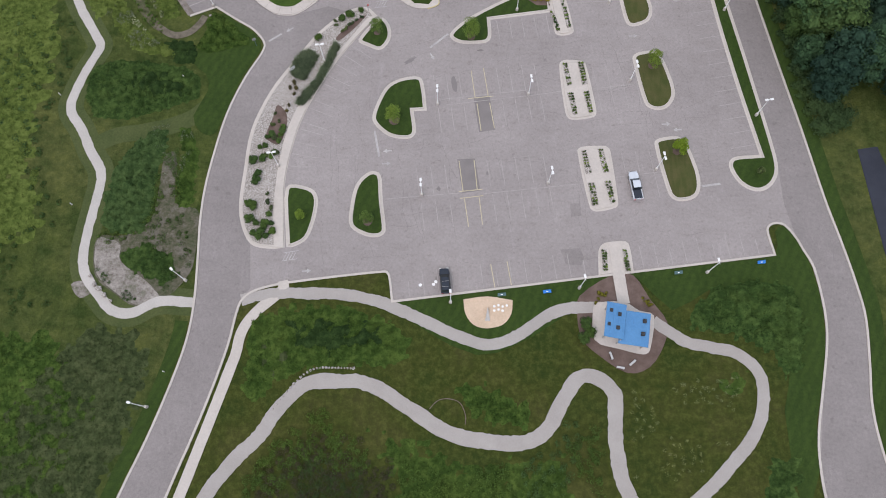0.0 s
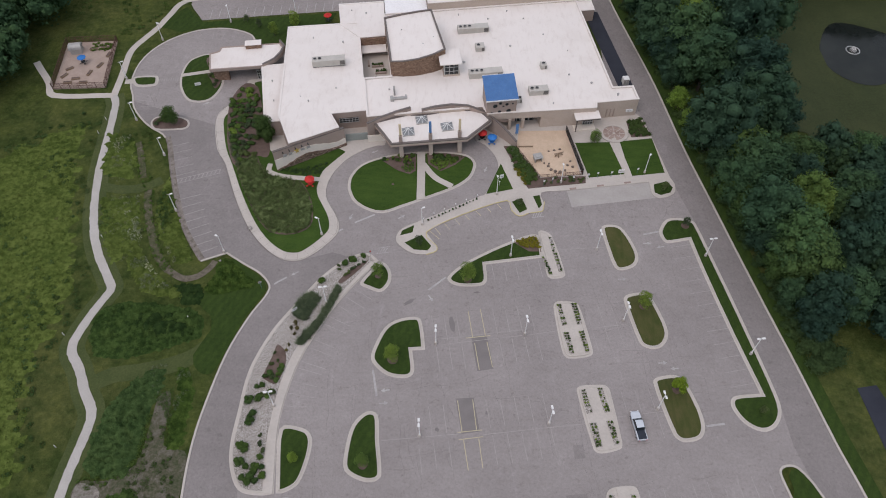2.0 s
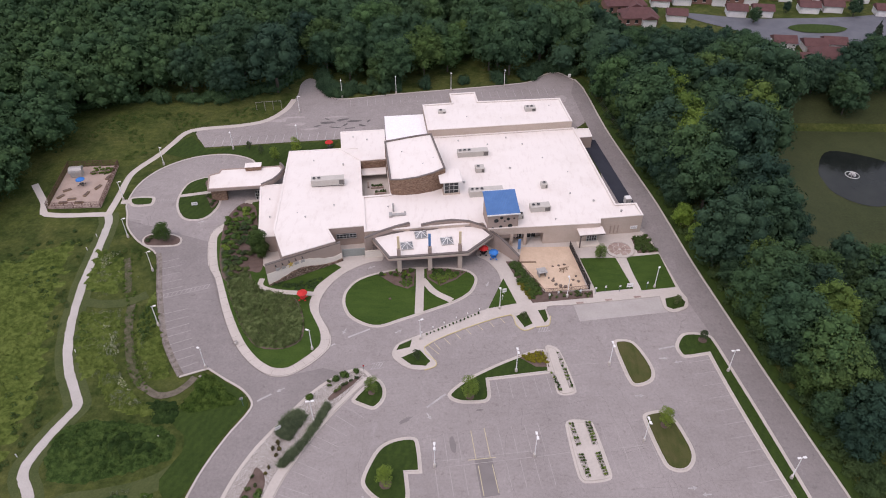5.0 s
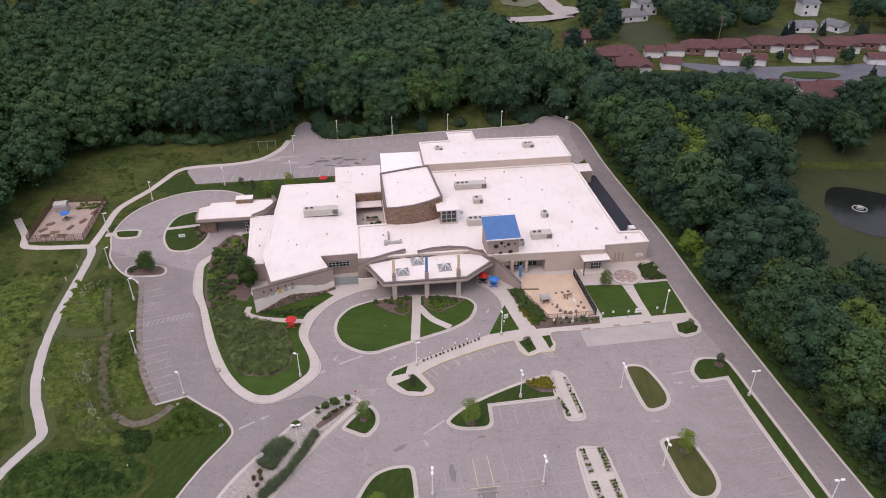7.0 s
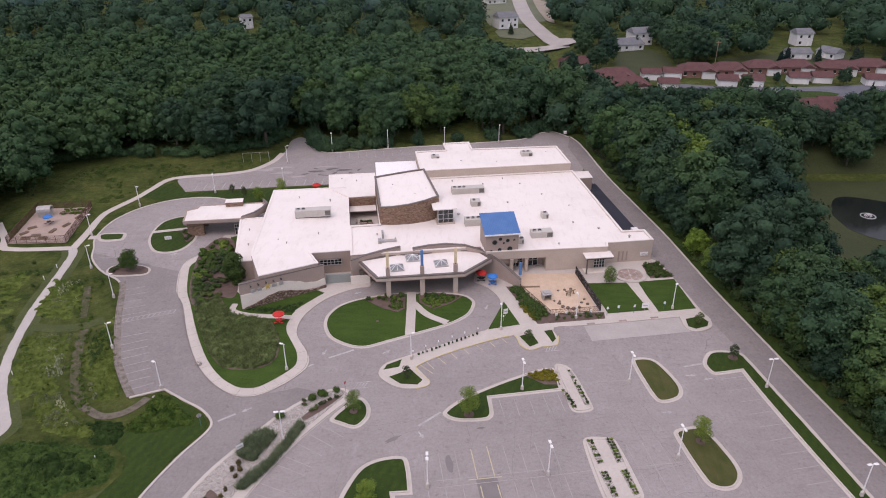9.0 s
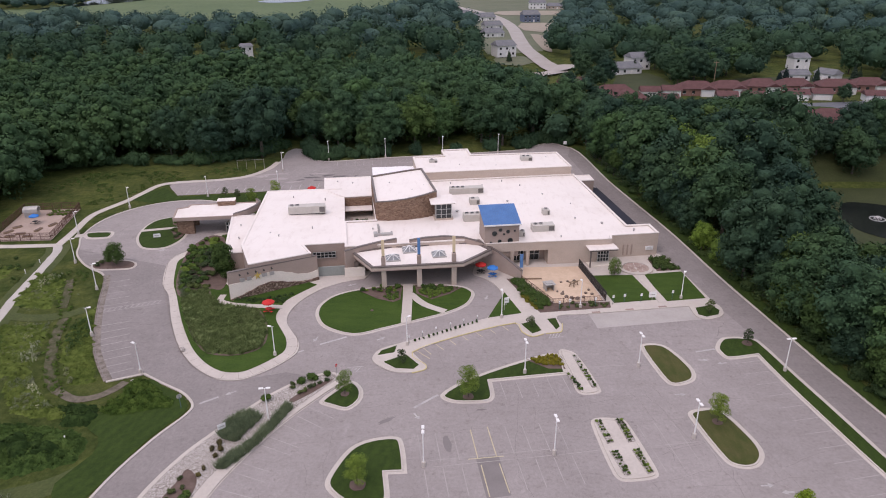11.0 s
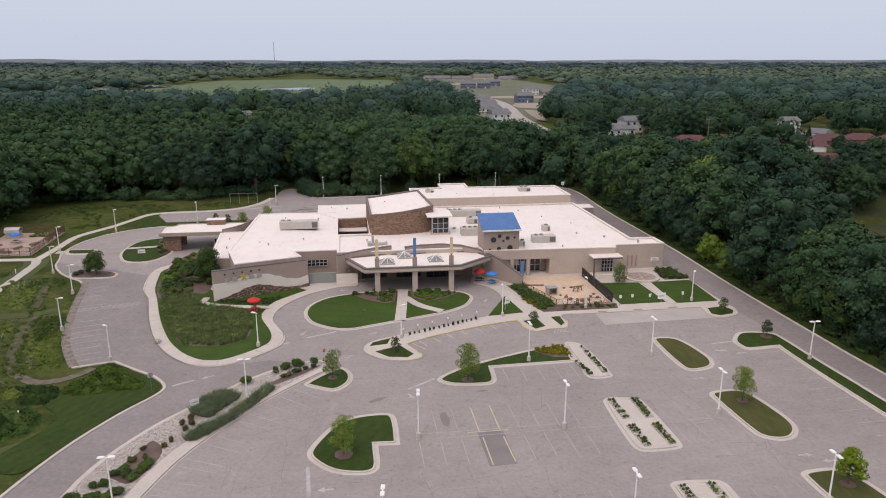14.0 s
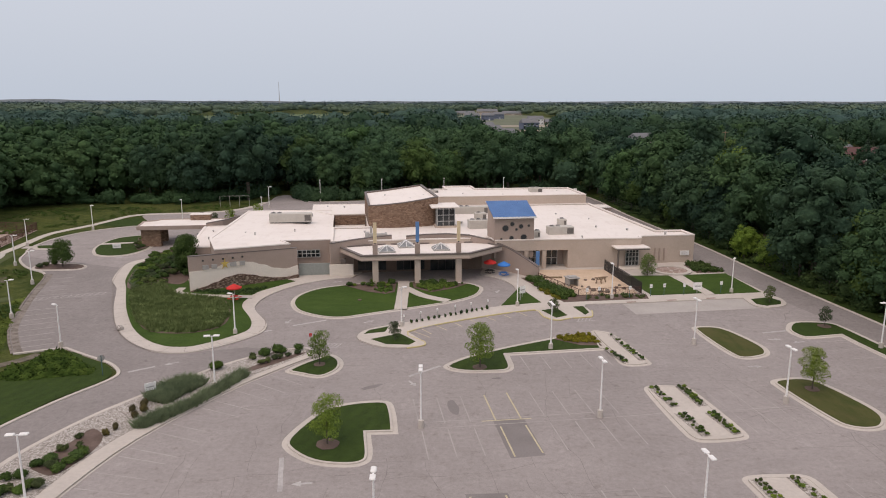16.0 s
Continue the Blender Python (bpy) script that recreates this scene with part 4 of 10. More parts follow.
for outline, mat, label in (
    ([(29.6, 127.2), (38.2, 127.6), (40.6, 117), (32, 115.7)], LUSH, "mown lawn square beside the fenced play yard"),
    ([(40.8, 127.9), (49, 129.2), (50.4, 117.7), (42.1, 116.4)], LUSH, "mown lawn square beside the east road"),
    ([(43.3, 135.1), (47.1, 136.1), (48.8, 129.9), (43.9, 129.4)], MULCH, "planted bed at the corner of the building"),
    ([(15, 126.4), (15.8, 131), (27.9, 131.5), (30, 116.7), (20.5, 115.5), (15.3, 124)], SAND, "tan sand floor of the fenced play yard"),
    ([(11.7, 125.7), (14.6, 125.8), (20.2, 115.3), (31.2, 116.2), (31, 113.9), (17.2, 111.9)], MULCH, "planted bed outside the play yard fence"),
    ([(10.9, 119.8), (13.6, 111.7), (7.2, 110)], LUSH, "small triangle of lawn beside the drive"),
    ([(13.2, 107.8), (15.6, 108.9), (16.7, 105.6), (14.9, 104.5)], TURF, "small lawn patch beside the crossing"),
    ([(18.2, 109.6), (19.8, 109.9), (20.2, 107), (19.4, 105.9)], TURF, "small lawn patch beside the crossing"),
    ([(-12.4, 97.4), (-11.9, 98.8), (-9.3, 100.4), (-9.6, 98.3)], TURF, "small lawn patch at the tip of the walk"),
    ([(47.2, 113.9), (50.4, 114.9), (51.5, 113), (50.8, 111.5), (48.3, 110.6), (47, 111.4)], TURF, "small lawn in the corner island"),
    ([(-11.2, 95.4), (-7.5, 97.6), (-5.2, 94.6), (-6, 93.3), (-9, 93.5)], TURF, "small lawn patch at the tip of the walk"),
):
    patch(outline, "lawn", mat, label, "lawn", 0.19, 0.1, False)
for outline in ([(-18.6, 120.6), (-13.4, 122.3), (-9.9, 122.8), (-9.8, 117), (-11.2, 115.9), (-14.4, 117.2)], [(-7.2, 122.9), (-2.5, 123), (2.3, 122), (-0.2, 119.2), (-3.8, 117.0), (-6.8, 119.4)]):
    patch(outline, "planting_bed", MULCH, "brown mulched bed in the entrance lawn", "flower bed", 0.16, 0.1, False)
for line, w in (([(-8.7, 123.3), (-8.4, 116), (-8.2, 108)], 1.9), ([(-8.0, 119.2), (-5, 115), (-0.9, 112.2)], 1.5)):
    tagged(part("path", ribbon(smooth(line, False), w, 0.19), CONCRETE), "pale concrete path across the entrance lawn", "path", kind="structure")
tagged(part("path", ribbon(smooth([(-45.4, 118.5), (-45.1, 115.9), (-41.2, 114.4), (-32.2, 113.7)], False), 1.3, 0.23), CONCRETE), "concrete garden path to the picnic table", "path", kind="structure")
tagged(part("path", ribbon([(39.4, 129), (41.6, 116)], 1.7, 0.215), CONCRETE), "concrete path to the round terrace", "path", kind="structure")
patch([(26.2, 112.3), (46.0, 115.1), (47.0, 109.8), (27.1, 106.6)], "pavement", APRON, "smooth grey concrete apron slab", "pavement", 0.006, 0.0, False)
for x0, y0, x1, y1, x2, y2, x3, y3 in ((3.7, 71.6, 6.9, 71.9, 8.1, 64.4, 4.9, 63.8), (0.7, 57.9, 4.2, 58.1, 5.3, 51.4, 1.9, 50.8)):
    patch([(x0, y0), (x1, y1), (x2, y2), (x3, y3)], "pavement", DARK_ASPHALT, "darker asphalt repair patch", "pavement", 0.005, 0.0, False)
patch([(78.1, 61.9), (82, 62.6), (83.2, 57.8), (84, 40), (80, 40)], "pavement", BLACK_TOP, "black asphalt pad in the clearing", "pavement", 0.03, 0.1, False)

# footpaths and trails
lift, trails = 0.03, []
TRAIL_WEST = [(-91.2, 142.2), (-89.7, 138.7), (-88.3, 128.7), (-86.8, 116), (-83.7, 101.9), (-79.9, 92.3), (-74.1, 83.3), (-73.3, 81), (-75.6, 74.2), (-76.6, 67.2), (-73.9, 63.1), (-70.5, 57.3), (-67.7, 52.4), (-68.2, 42.9), (-68.2, 36.8), (-67.2, 33), (-64.4, 29.4), (-60.9, 26.2), (-57.3, 25.9), (-52.5, 28.2), (-46.4, 28.1)]
tagged(part("lawn", ribbon(smooth(TRAIL_WEST, False), 5.0, -0.02), MOWN), "rough mown strip along the trail", "lawn", kind="structure")
tagged(part("lawn", ribbon(smooth([(-71, 58.5), (-66.5, 61.2), (-61.5, 62.2), (-56, 63.6), (-51.5, 66), (-48.8, 68.6)], False), 3.6, -0.012), MOWN), "rough mown track round the mound", "lawn", kind="structure")
for name, line, w, mat, label in (
    ("path", TRAIL_WEST, 1.85, PALE_GRAVEL, "pale crushed-stone trail winding along the meadow"),
    ("path", [(-91.2, 142.2), (-91.5, 151.8), (-91.9, 157), (-91.4, 162.1), (-87.2, 170.7), (-85.3, 176.4), (-81.8, 184), (-67.8, 187.2), (-60.2, 190.4), (-55.6, 197), (-54, 204)], 1.8, CONCRETE, "pale concrete footpath past the turning circle"),
    ("path", [(-91.3, 142.2), (-107.3, 141.8), (-110.3, 146.8), (-116.8, 155.1)], 1.8, CONCRETE, "concrete footpath in front of the fenced garden"),
    ("path", [(-89.8, 147.6), (-82, 148.3)], 1.8, CONCRETE, "concrete crossing to the turning circle"),
    ("path", [(-30.6, 32.6), (-30.4, 31), (-35, 26.5), (-37.1, 22.8), (-37.7, 18.6), (-44.1, -5), (-52, -34)], 1.9, CONCRETE, "pale concrete footpath along the west road"),
    ("path", [(-37.8, 28.8), (-33.9, 29.9), (-29.6, 30.3), (-20.2, 30.4), (-14.4, 29.6), (-9.3, 27.9), (-1.9, 24.8), (1.7, 23.2), (7, 21.9), (11.4, 23.1), (15.9, 26.3), (20.4, 28.7), (26.5, 29.3)], 2.1, GRAVEL, "crushed-stone trail south of the car park"),
    ("path", [(36.5, 27), (42.6, 23.2), (49.9, 21.9), (53.9, 19), (54.8, 15.4), (53.2, 9), (48.7, 3.4), (43.3, -2), (38, -5.5), (33, -5), (30.8, -3)], 2.1, GRAVEL, "crushed-stone trail looping through the meadow"),
    ("path", [(-47, -18), (-39.8, -4.9), (-36.2, 0.4), (-31.9, 5.1), (-29, 9.8), (-24.6, 14), (-19, 14.8), (-13.5, 14.3), (-8.5, 11.7), (-4.3, 9.1), (0.6, 6.5), (5.6, 5.4), (12.7, 5.2), (17.1, 7.4), (20, 12.4), (22.4, 16), (24.6, 17), (27.4, 15.8), (29.1, 13.3), (28.8, 7), (29.5, 0.3), (30.8, -3)], 2.5, GRAVEL, "wide crushed-stone trail snaking through the meadow"),
):
    tagged(part(name, ribbon(smooth(line, False), w, lift, 0.12, 0.07 if mat is CONCRETE else 0.17), mat), label, "path", kind="structure")
    lift += 0.006
    trails.append(smooth(line, False))
tagged(part("path", ribbon([(30.3, 41.6), (30.8, 35.1), (31.4, 30)], 2.2, 0.19), CONCRETE), "concrete walk from car park to shelter", "path", kind="structure")
patch([(29.3, 35.2), (23.5, 31.2), (23, 27.5), (23.7, 23.4), (26.6, 20.5), (31.4, 17.6), (35.4, 18.7), (38.2, 22.8), (39, 26.9), (36.2, 31), (33.4, 35.4)], "planting_bed", MULCH, "brown mulch bed round the shelter", "flower bed", 0.05)
patch([(26, 29.6), (27.2, 30.2), (31.6, 30.3), (34.1, 28.8), (36.7, 27.9), (35.6, 21.7), (34.4, 20.9), (30.1, 21.8), (25.9, 23.3)], "pavement", CONCRETE, "pale concrete slab under the shelter", "pavement", 0.1)
patch([(2.5, 30), (2.5, 30), (6.8, 30.7), (11.4, 30.1), (11.4, 30.1), (11.2, 27.7), (9.7, 25.6), (6.8, 24.8), (4.4, 25.4), (2.9, 27.4)], "pavement", SAND, "fan-shaped tan concrete sundial court", "pavement", 0.06)
patch([(-66.3, 40.1), (-61.3, 40.6), (-56.8, 43.7), (-56.2, 50.2), (-56.2, 56.8), (-54.4, 58.2), (-53.4, 54.9), (-52.6, 47.4), (-48.6, 46.4), (-47.6, 44), (-47.4, 37.8), (-48, 33.4), (-51.8, 28.6), (-56.5, 27), (-61.1, 29.4), (-65.4, 32.9)], "bare_ground", SCRUB, "grey-brown bare soil between weeds beside the west road", "bare ground", 0.0)
patch([(-66.2, 39.6), (-63.4, 39.8), (-61.6, 38.6), (-61.4, 36.2), (-59.6, 34.4), (-56.4, 32.4), (-54, 30.4), (-53, 28.8), (-56.5, 27.3), (-61.1, 29.7), (-65.3, 33.4)], "bare_ground", STONY, "pale stony ground with rubble beside the trail", "bare ground", 0.012)
patch([(-69.4, 30.9), (-67.2, 31.6), (-65.4, 29.7), (-67.4, 28.4)], "bare_ground", STONY, "pale stones at the trail bend", "bare ground", 0.012)


# ---- the building ----
AXES = pose(0.12, 130.52, 0, 0, 0, 8.5)
hall = empty("visitor_building", AXES, "low taupe stucco building with white flat roofs", "building")


def prism(outline, z0, z1, thick=0.35, drop=0.35):
    """Walls round an outline, with a parapet that stands above the roof."""
    bm = B()
    pts = ccw(list(outline))
    n = len(pts)
    tops = z1 if isinstance(z1, list) else [z1] * n
    inner = offset(pts, thick)
    rows = [[bm.verts.new((x, y, z0)) for x, y in pts], [bm.verts.new((x, y, z)) for (x, y), z in zip(pts, tops)], [bm.verts.new((x, y, z)) for (x, y), z in zip(inner, tops)], [bm.verts.new((x, y, z - drop - 0.3)) for (x, y), z in zip(inner, tops)]]
    for a, b in zip(rows, rows[1:]):
        for i in range(n):
            bm.faces.new((a[i], a[(i + 1) % n], b[(i + 1) % n], b[i]))
    return bm


def cap(outline, z1, w=0.42, h=0.05, over=0.06):
    """The metal or membrane edge on top of a parapet."""
    bm = B()
    pts = ccw(list(outline))
    n = len(pts)
    tops = z1 if isinstance(z1, list) else [z1] * n
    rows = []
    for d, dz in ((-over, -0.14), (-over, h), (w, h), (w, -0.2)):
        rows.append([bm.verts.new((x, y, z + dz)) for (x, y), z in zip(offset(pts, d), tops)])
    for a, b in zip(rows, rows[1:]):
        for i in range(n):
            bm.faces.new((a[i], a[(i + 1) % n], b[(i + 1) % n], b[i]))
    return bm


def deck(outline, z1, inset=0.3):
    bm = B()
    pts = ccw(list(outline))
    tops = z1 if isinstance(z1, list) else [z1] * len(pts)
    vs = [bm.verts.new((x, y, z)) for (x, y), z in zip(offset(pts, inset), tops)]
    for i in range(len(vs)):
        bm.edges.new((vs[i - 1], vs[i]))
    bmesh.ops.triangle_fill(bm, use_beauty=True, edges=bm.edges[:])
    for f in bm.faces:
        f.normal_update()
        if f.normal.z < 0:
            f.normal_flip()
    return bm


def block(outline, z0, z1, wall=STUCCO, edge=ROOF, roof=ROOF, drop=0.08):
    part("wall", prism(outline, z0, z1), wall, hall)
    part("roof", deck(outline, [z - drop for z in z1] if isinstance(z1, list) else z1 - drop), roof, hall)
    part("coping", cap(outline, z1), edge, hall)


MAIN = [(-22.3, 2.2), (-22.3, 17.2), (-15.2, 17.2), (-15.2, 45), (41, 45), (41, 5.6), (46.3, 5.4), (46.3, 0.2), (35.4, 0.2), (34.9, -1.6), (21, -1.1), (12.7, -0.75), (7.4, -0.5), (6.6, 2.2)]
NOTCHED = MAIN[:-3] + [(21, -1.1), (21, 2.4), (12.7, 2.4), (7.4, 0.2), (6.6, 2.2)]
part("wall", prism(NOTCHED, 0.2, 4.82), LIGHT_STUCCO, hall)
block(offset(ccw(MAIN), -0.004), 4.8, 6.85, LIGHT_STUCCO, drop=0.32)
part("soffit", deck([(12.6, -0.75), (21.1, -1.05), (21.1, 2.4), (12.6, 2.4)], 4.83, 0.0), LIGHT_STUCCO, hall)
block([(-42, 42.1), (-22.4, 42.0), (-22.3, 34.8), (-22.3, 4.7), (-31, 4.6), (-29.2, -1.2), (-41.2, -5.5), (-43.9, 5)], 0.4, [7.45, 7.45, 7.3, 6.75, 6.75, 6.6, 6.7, 6.85], STUCCO)
block([(-49.0, 26.8), (-42.1, 26.9), (-43.5, 4.3), (-47.6, 4.3)], 0.4, 6.0, STUCCO)
block([(-27.6, 51.6), (-14.7, 51.4), (-15.2, 34.9), (-22.2, 34.8), (-27.4, 41.5)], 1.0, 6.7, STUCCO)
block([(-14.2, 58.8), (-2.5, 58.6), (-2.5, 44.8), (-14.5, 44.8)], 1.0, 7.0, STUCCO, NEW_ROOF, NEW_ROOF)
block([(-2.3, 60.8), (6.8, 61), (6.8, 67.2), (14.8, 67.2), (14.8, 60.8), (40.3, 59.8), (40.3, 45.1), (-2.3, 45.1)], 1.0, 9.1, LIGHT_STUCCO, drop=0.3)
block([(41.1, 45), (45.5, 44.8), (45.2, 40), (41.1, 40)], 1.0, 6.4, STUCCO)

# the brick hall with its bowed front and rising roof
bowed = [(-15.0, 17.4), (-12, 16.8), (-8, 16.8), (-4, 17.6), (-0.6, 19.0), (-2.3, 36.1), (-6, 36.5), (-10.5, 36.6), (-15.3, 36.1)]
heights = [11.1, 11.3, 11.65, 12.1, 12.5, 13.1, 12.6, 12.0, 11.6]
part("wall", prism(bowed, 6.0, heights), BRICK, hall, "tan brick wall of the tall hall")
part("roof", deck(bowed, [h - 0.3 for h in heights]), ROOF, hall)
part("coping", cap(bowed, heights), COPING, hall)

# glazed lantern beside it
bm = B()
box(bm, -2.5, 14.6, 10.65, 3.2, 21, 10.95, 0.05)
part("roof", bm, ROOF, hall, "flat white roof of the glazed lantern")
bm = B()
box(bm, -1.2, 15.8, 6.3, 2.4, 20.6, 10.65)
part("window", bm, GLASS, hall, "tall dark glazing of the lantern")

# tower with blue roof
bm = B()
box(bm, 7.2, -0.4, 3.5, 14.6, 6.0, 10.9)
for v in bm.verts:
    if v.co.z > 10 and v.co.y > 3:
        v.co.z = 12.8
part("wall", bm, STUCCO, hall, "taupe tower with round porthole windows")
ROOF_TILT = Matrix.Translation((10.9, 2.8, 12.05)) @ Matrix.Rotation(math.atan2(1.95, 6.9), 4, "X")
bm = B()
box(bm, -4.0, -3.75, -0.06, 4.0, 3.75, 0.06, 0.02, ROOF_TILT)
blue = part("roof", bm, BLUE_ROOF, hall, "blue standing-seam metal roof")

# entrance canopy
CANOPY = [(-20.9, 0.9), (-17.1, -7.6), (1.4, -7.9), (8.3, -2.1), (6.0, 2.2), (-1, 3.1), (-8.6, 2.2), (-12, 2.8), (-17, 1.8)]
bm = prism(CANOPY, 5.2, 6.1)
part("fascia", bm, LIGHT_STUCCO, hall, "deep beige canopy fascia")
part("roof", deck(CANOPY, 5.95), ROOF, hall)
bm = deck(CANOPY, 5.25)
part("soffit", bm, LIGHT_STUCCO, hall)
for u in (-14.7, -7.5, -0.4):
    bm = B()
    box(bm, u - 0.5, -7.3, 0.7, u + 0.5, -6.3, 5.3, 0.05)
    part("column", bm, LIGHT_STUCCO, hall)


def band_wall(line, z0, tops, thick, mat, cop):
    """An upright wall along a line with a top that rises or falls."""
    fine, zs = [], []
    for (p, a), (q, b) in zip(zip(line, tops), zip(line[1:], tops[1:])):
        for k in range(6):
            fine.append((p[0] + (q[0] - p[0]) * k / 6, p[1] + (q[1] - p[1]) * k / 6))
            zs.append(a + (b - a) * k / 6)
    fine, zs = fine + [line[-1]], zs + [tops[-1]]
    for name, lo, hi, w, m in (("wall", None, 0.0, thick, mat), ("coping", 0.0, 0.14, thick + 0.1, cop)):
        bm = B()
        s0, s1 = offset(fine, -w / 2, False), offset(fine, w / 2, False)
        rows = []
        for side, top in ((s0, False), (s0, True), (s1, True), (s1, False)):
            rows.append([bm.verts.new((x, y, z + hi if top else (z0 if lo is None else z + lo))) for (x, y), z in zip(side, zs)])
        for a, b in zip(rows, rows[1:] + rows[:1]):
            for i in range(len(fine) - 1):
                bm.faces.new((a[i], a[i + 1], b[i + 1], b[i]))
        for i in (0, -1):
            bm.faces.new([r[i] for r in rows])
        bmesh.ops.recalc_face_normals(bm, faces=bm.faces[:])
        part(name, bm, m, hall)


band_wall([(-45.15, -7.2), (-36.65, -3.87), (-28.2, -0.55)], 0.5, [6.65, 6.5, 6.35], 0.5, STUCCO, COPING)
band_wall([(-22.4, -0.4), (-19, 1.2), (-15, 2.6), (-11.3, 3.6)], 0.6, [6.9, 7.1, 7.3, 7.4], 0.5, STUCCO, COPING)
band_wall([(-8.6, 2.4), (-5, 3.1), (-1, 3.3), (3, 2.6), (7, 0.6), (10, -2.4), (12, -5), (13.7, -7.4)], 0.6, [7.4, 7.5, 7.5, 7.3, 6.6, 5.4, 4.3, 3.2], 0.5, STUCCO, COPING)

# porte-cochere on the west side
PORTE = [(-62.6, 26.4), (-49, 26.2), (-46, 27.8), (-44, 30.4), (-43.2, 33.6), (-44.3, 35.8), (-60.2, 36), (-60.6, 34.3), (-63.1, 33.4)]
part("fascia", prism(PORTE, 5.5, 6.3), STUCCO, hall)
part("roof", deck(PORTE, 6.15), ROOF, hall, "white roof of the drop-off canopy")
part("soffit", deck(PORTE, 5.6), STUCCO, hall)


# ---- woods ----
wood_rng = random.Random(5)
WOODS = [tree_meshes(wood_rng, h, r, 1500, 0.35, m, 28, -0.12, None, 0.68, True) for h, r, m in ((17, 5.7, LEAF_WOODS), (18.5, 6.5, LEAF_WOODS), (15, 5.6, LEAF_WOODS), (17.5, 6.0, LEAF_WOODS), (14.5, 5.8, LEAF_LIGHT), (12, 5.2, LEAF_SHRUB), (17, 6.0, LEAF_GREEN), (18.2, 6.5, LEAF_GREEN), (15.5, 5.6, LEAF_GREEN), (16, 6.2, LEAF_BRIGHT))]
NORTH_WOOD = [(-62, 222), (-48, 226), (-44, 211.5), (-20, 213), (14, 220), (26, 229), (40, 231), (52, 229), (46, 250), (30, 280), (8, 306), (-60, 330), (-160, 330), (-230, 300), (-200, 180), (-150, 110), (-122, 128), (-119, 160), (-119, 186), (-112, 198), (-80, 201), (-60, 209)]
EAST_WOOD = [(45.5, 218), (48.5, 196), (54.5, 160), (59.5, 130), (64.5, 106), (68.6, 84), (73, 68), (88, 72), (100, 90), (101, 118), (84, 132), (79, 150), (87, 172), (95, 195), (84, 212), (64, 224)]
near = spaced(NORTH_WOOD, 8.8, wood_rng) + spaced(EAST_WOOD, 8.6, wood_rng)
near.sort(key=lambda p: math.dist(p, (10, 140)))
CORNER_TREES = [(48, 226, 0.95), (50, 236, 0.85), (57, 221, 0.85), (53, 209, 0.8), (52, 200, 0.75), (45, 246, 0.8), (49, 217, 0.7), (45, 223, 0.7), (44.6, 233, 0.8), (45.6, 213, 0.42), (46.4, 206, 0.4)]
LIGHT_TREES = [(63, 165, 1.2), (61, 195, 1.1), (77, 201, 1.15), (85, 183, 1.2), (68, 119, 0.85), (78, 104, 0.85)]
near = [p for p in near if math.dist(p, (58.8, 136.8)) > 8 and min(math.dist(p, q[:2]) for q in LIGHT_TREES) > 6]


def crown_limit(x, y):
    """Tree heights are capped along the camera's sight lines, lower towards the houses that show over them."""
    if x < 53 or y < 190:
        return 99
    edge = 243 if x < 98 else 243 - 2.6 * (x - 98) if x < 107 else 219 if x < 127 else 240
    return 14.5 + (edge - y) * 0.27 - low_land(x, y)


wood_things, wood_rest = near[:118], near[118:]
for x, y in wood_things:
    k = wood_rng.choice((6, 7, 8, 6, 7, 8, 6, 7, 4, 0, 2) if -48 < x < 44 and y > 205 else (0, 1, 2, 3, 6, 1, 7, 8, 6, 7, 2, 3, 8, 4, 4) if x > 44 else (0, 1, 2, 3, 0, 1, 2, 3, 8, 6))
    size = wood_rng.uniform(0.75, 1.22) * (1.18 if k in (1, 3) else 1.0) * (0.72 if x > 76 and y < 160 else 1.22 if x > 82 else 1.0)
    size = min(size, crown_limit(x, y) / 18)
    if size > 0.25:
        tree("tree", WOODS[k], x, y, "tall broadleaf tree at the edge of the wood" if k != 4 else "light green broadleaf tree in the wood", group="woodland trees", turn=wood_rng.uniform(0, 360), size=size, ground=low_land)
edge_line = [(46.5, 216), (49.2, 196), (55.2, 160), (60.2, 130), (65.2, 106), (69.2, 84), (72.6, 70)]
for p, q in zip(edge_line, edge_line[1:]):
    n = int(math.dist(p, q) / 6.4)
    for k in range(n):
        x, y = p[0] + (q[0] - p[0]) * (k + 0.5) / n + wood_rng.uniform(-0.8, 0.9), p[1] + (q[1] - p[1]) * (k + 0.5) / n
        if math.dist((x, y), (58.6, 136.6)) < 7.5:
            continue
        tree("tree", WOODS[wood_rng.choice((0, 2, 3, 4, 6, 8, 2, 5))], x, y, "bushy broadleaf tree beside the wood fence", group="woodland trees", turn=wood_rng.uniform(0, 360), size=wood_rng.uniform(0.5, 0.82), ground=low_land)
for x, y, size in CORNER_TREES:
    tree("tree", WOODS[wood_rng.choice((0, 1, 3))], x, y, "dark broadleaf tree behind the yard corner", group="woodland trees", turn=wood_rng.uniform(0, 360), size=size, ground=low_land)
for x, y, size in LIGHT_TREES:
    tree("tree", WOODS[9], x, y, "bright yellow-green broadleaf tree in the dark wood", group="woodland trees", turn=wood_rng.uniform(0, 360), size=size, ground=low_land)


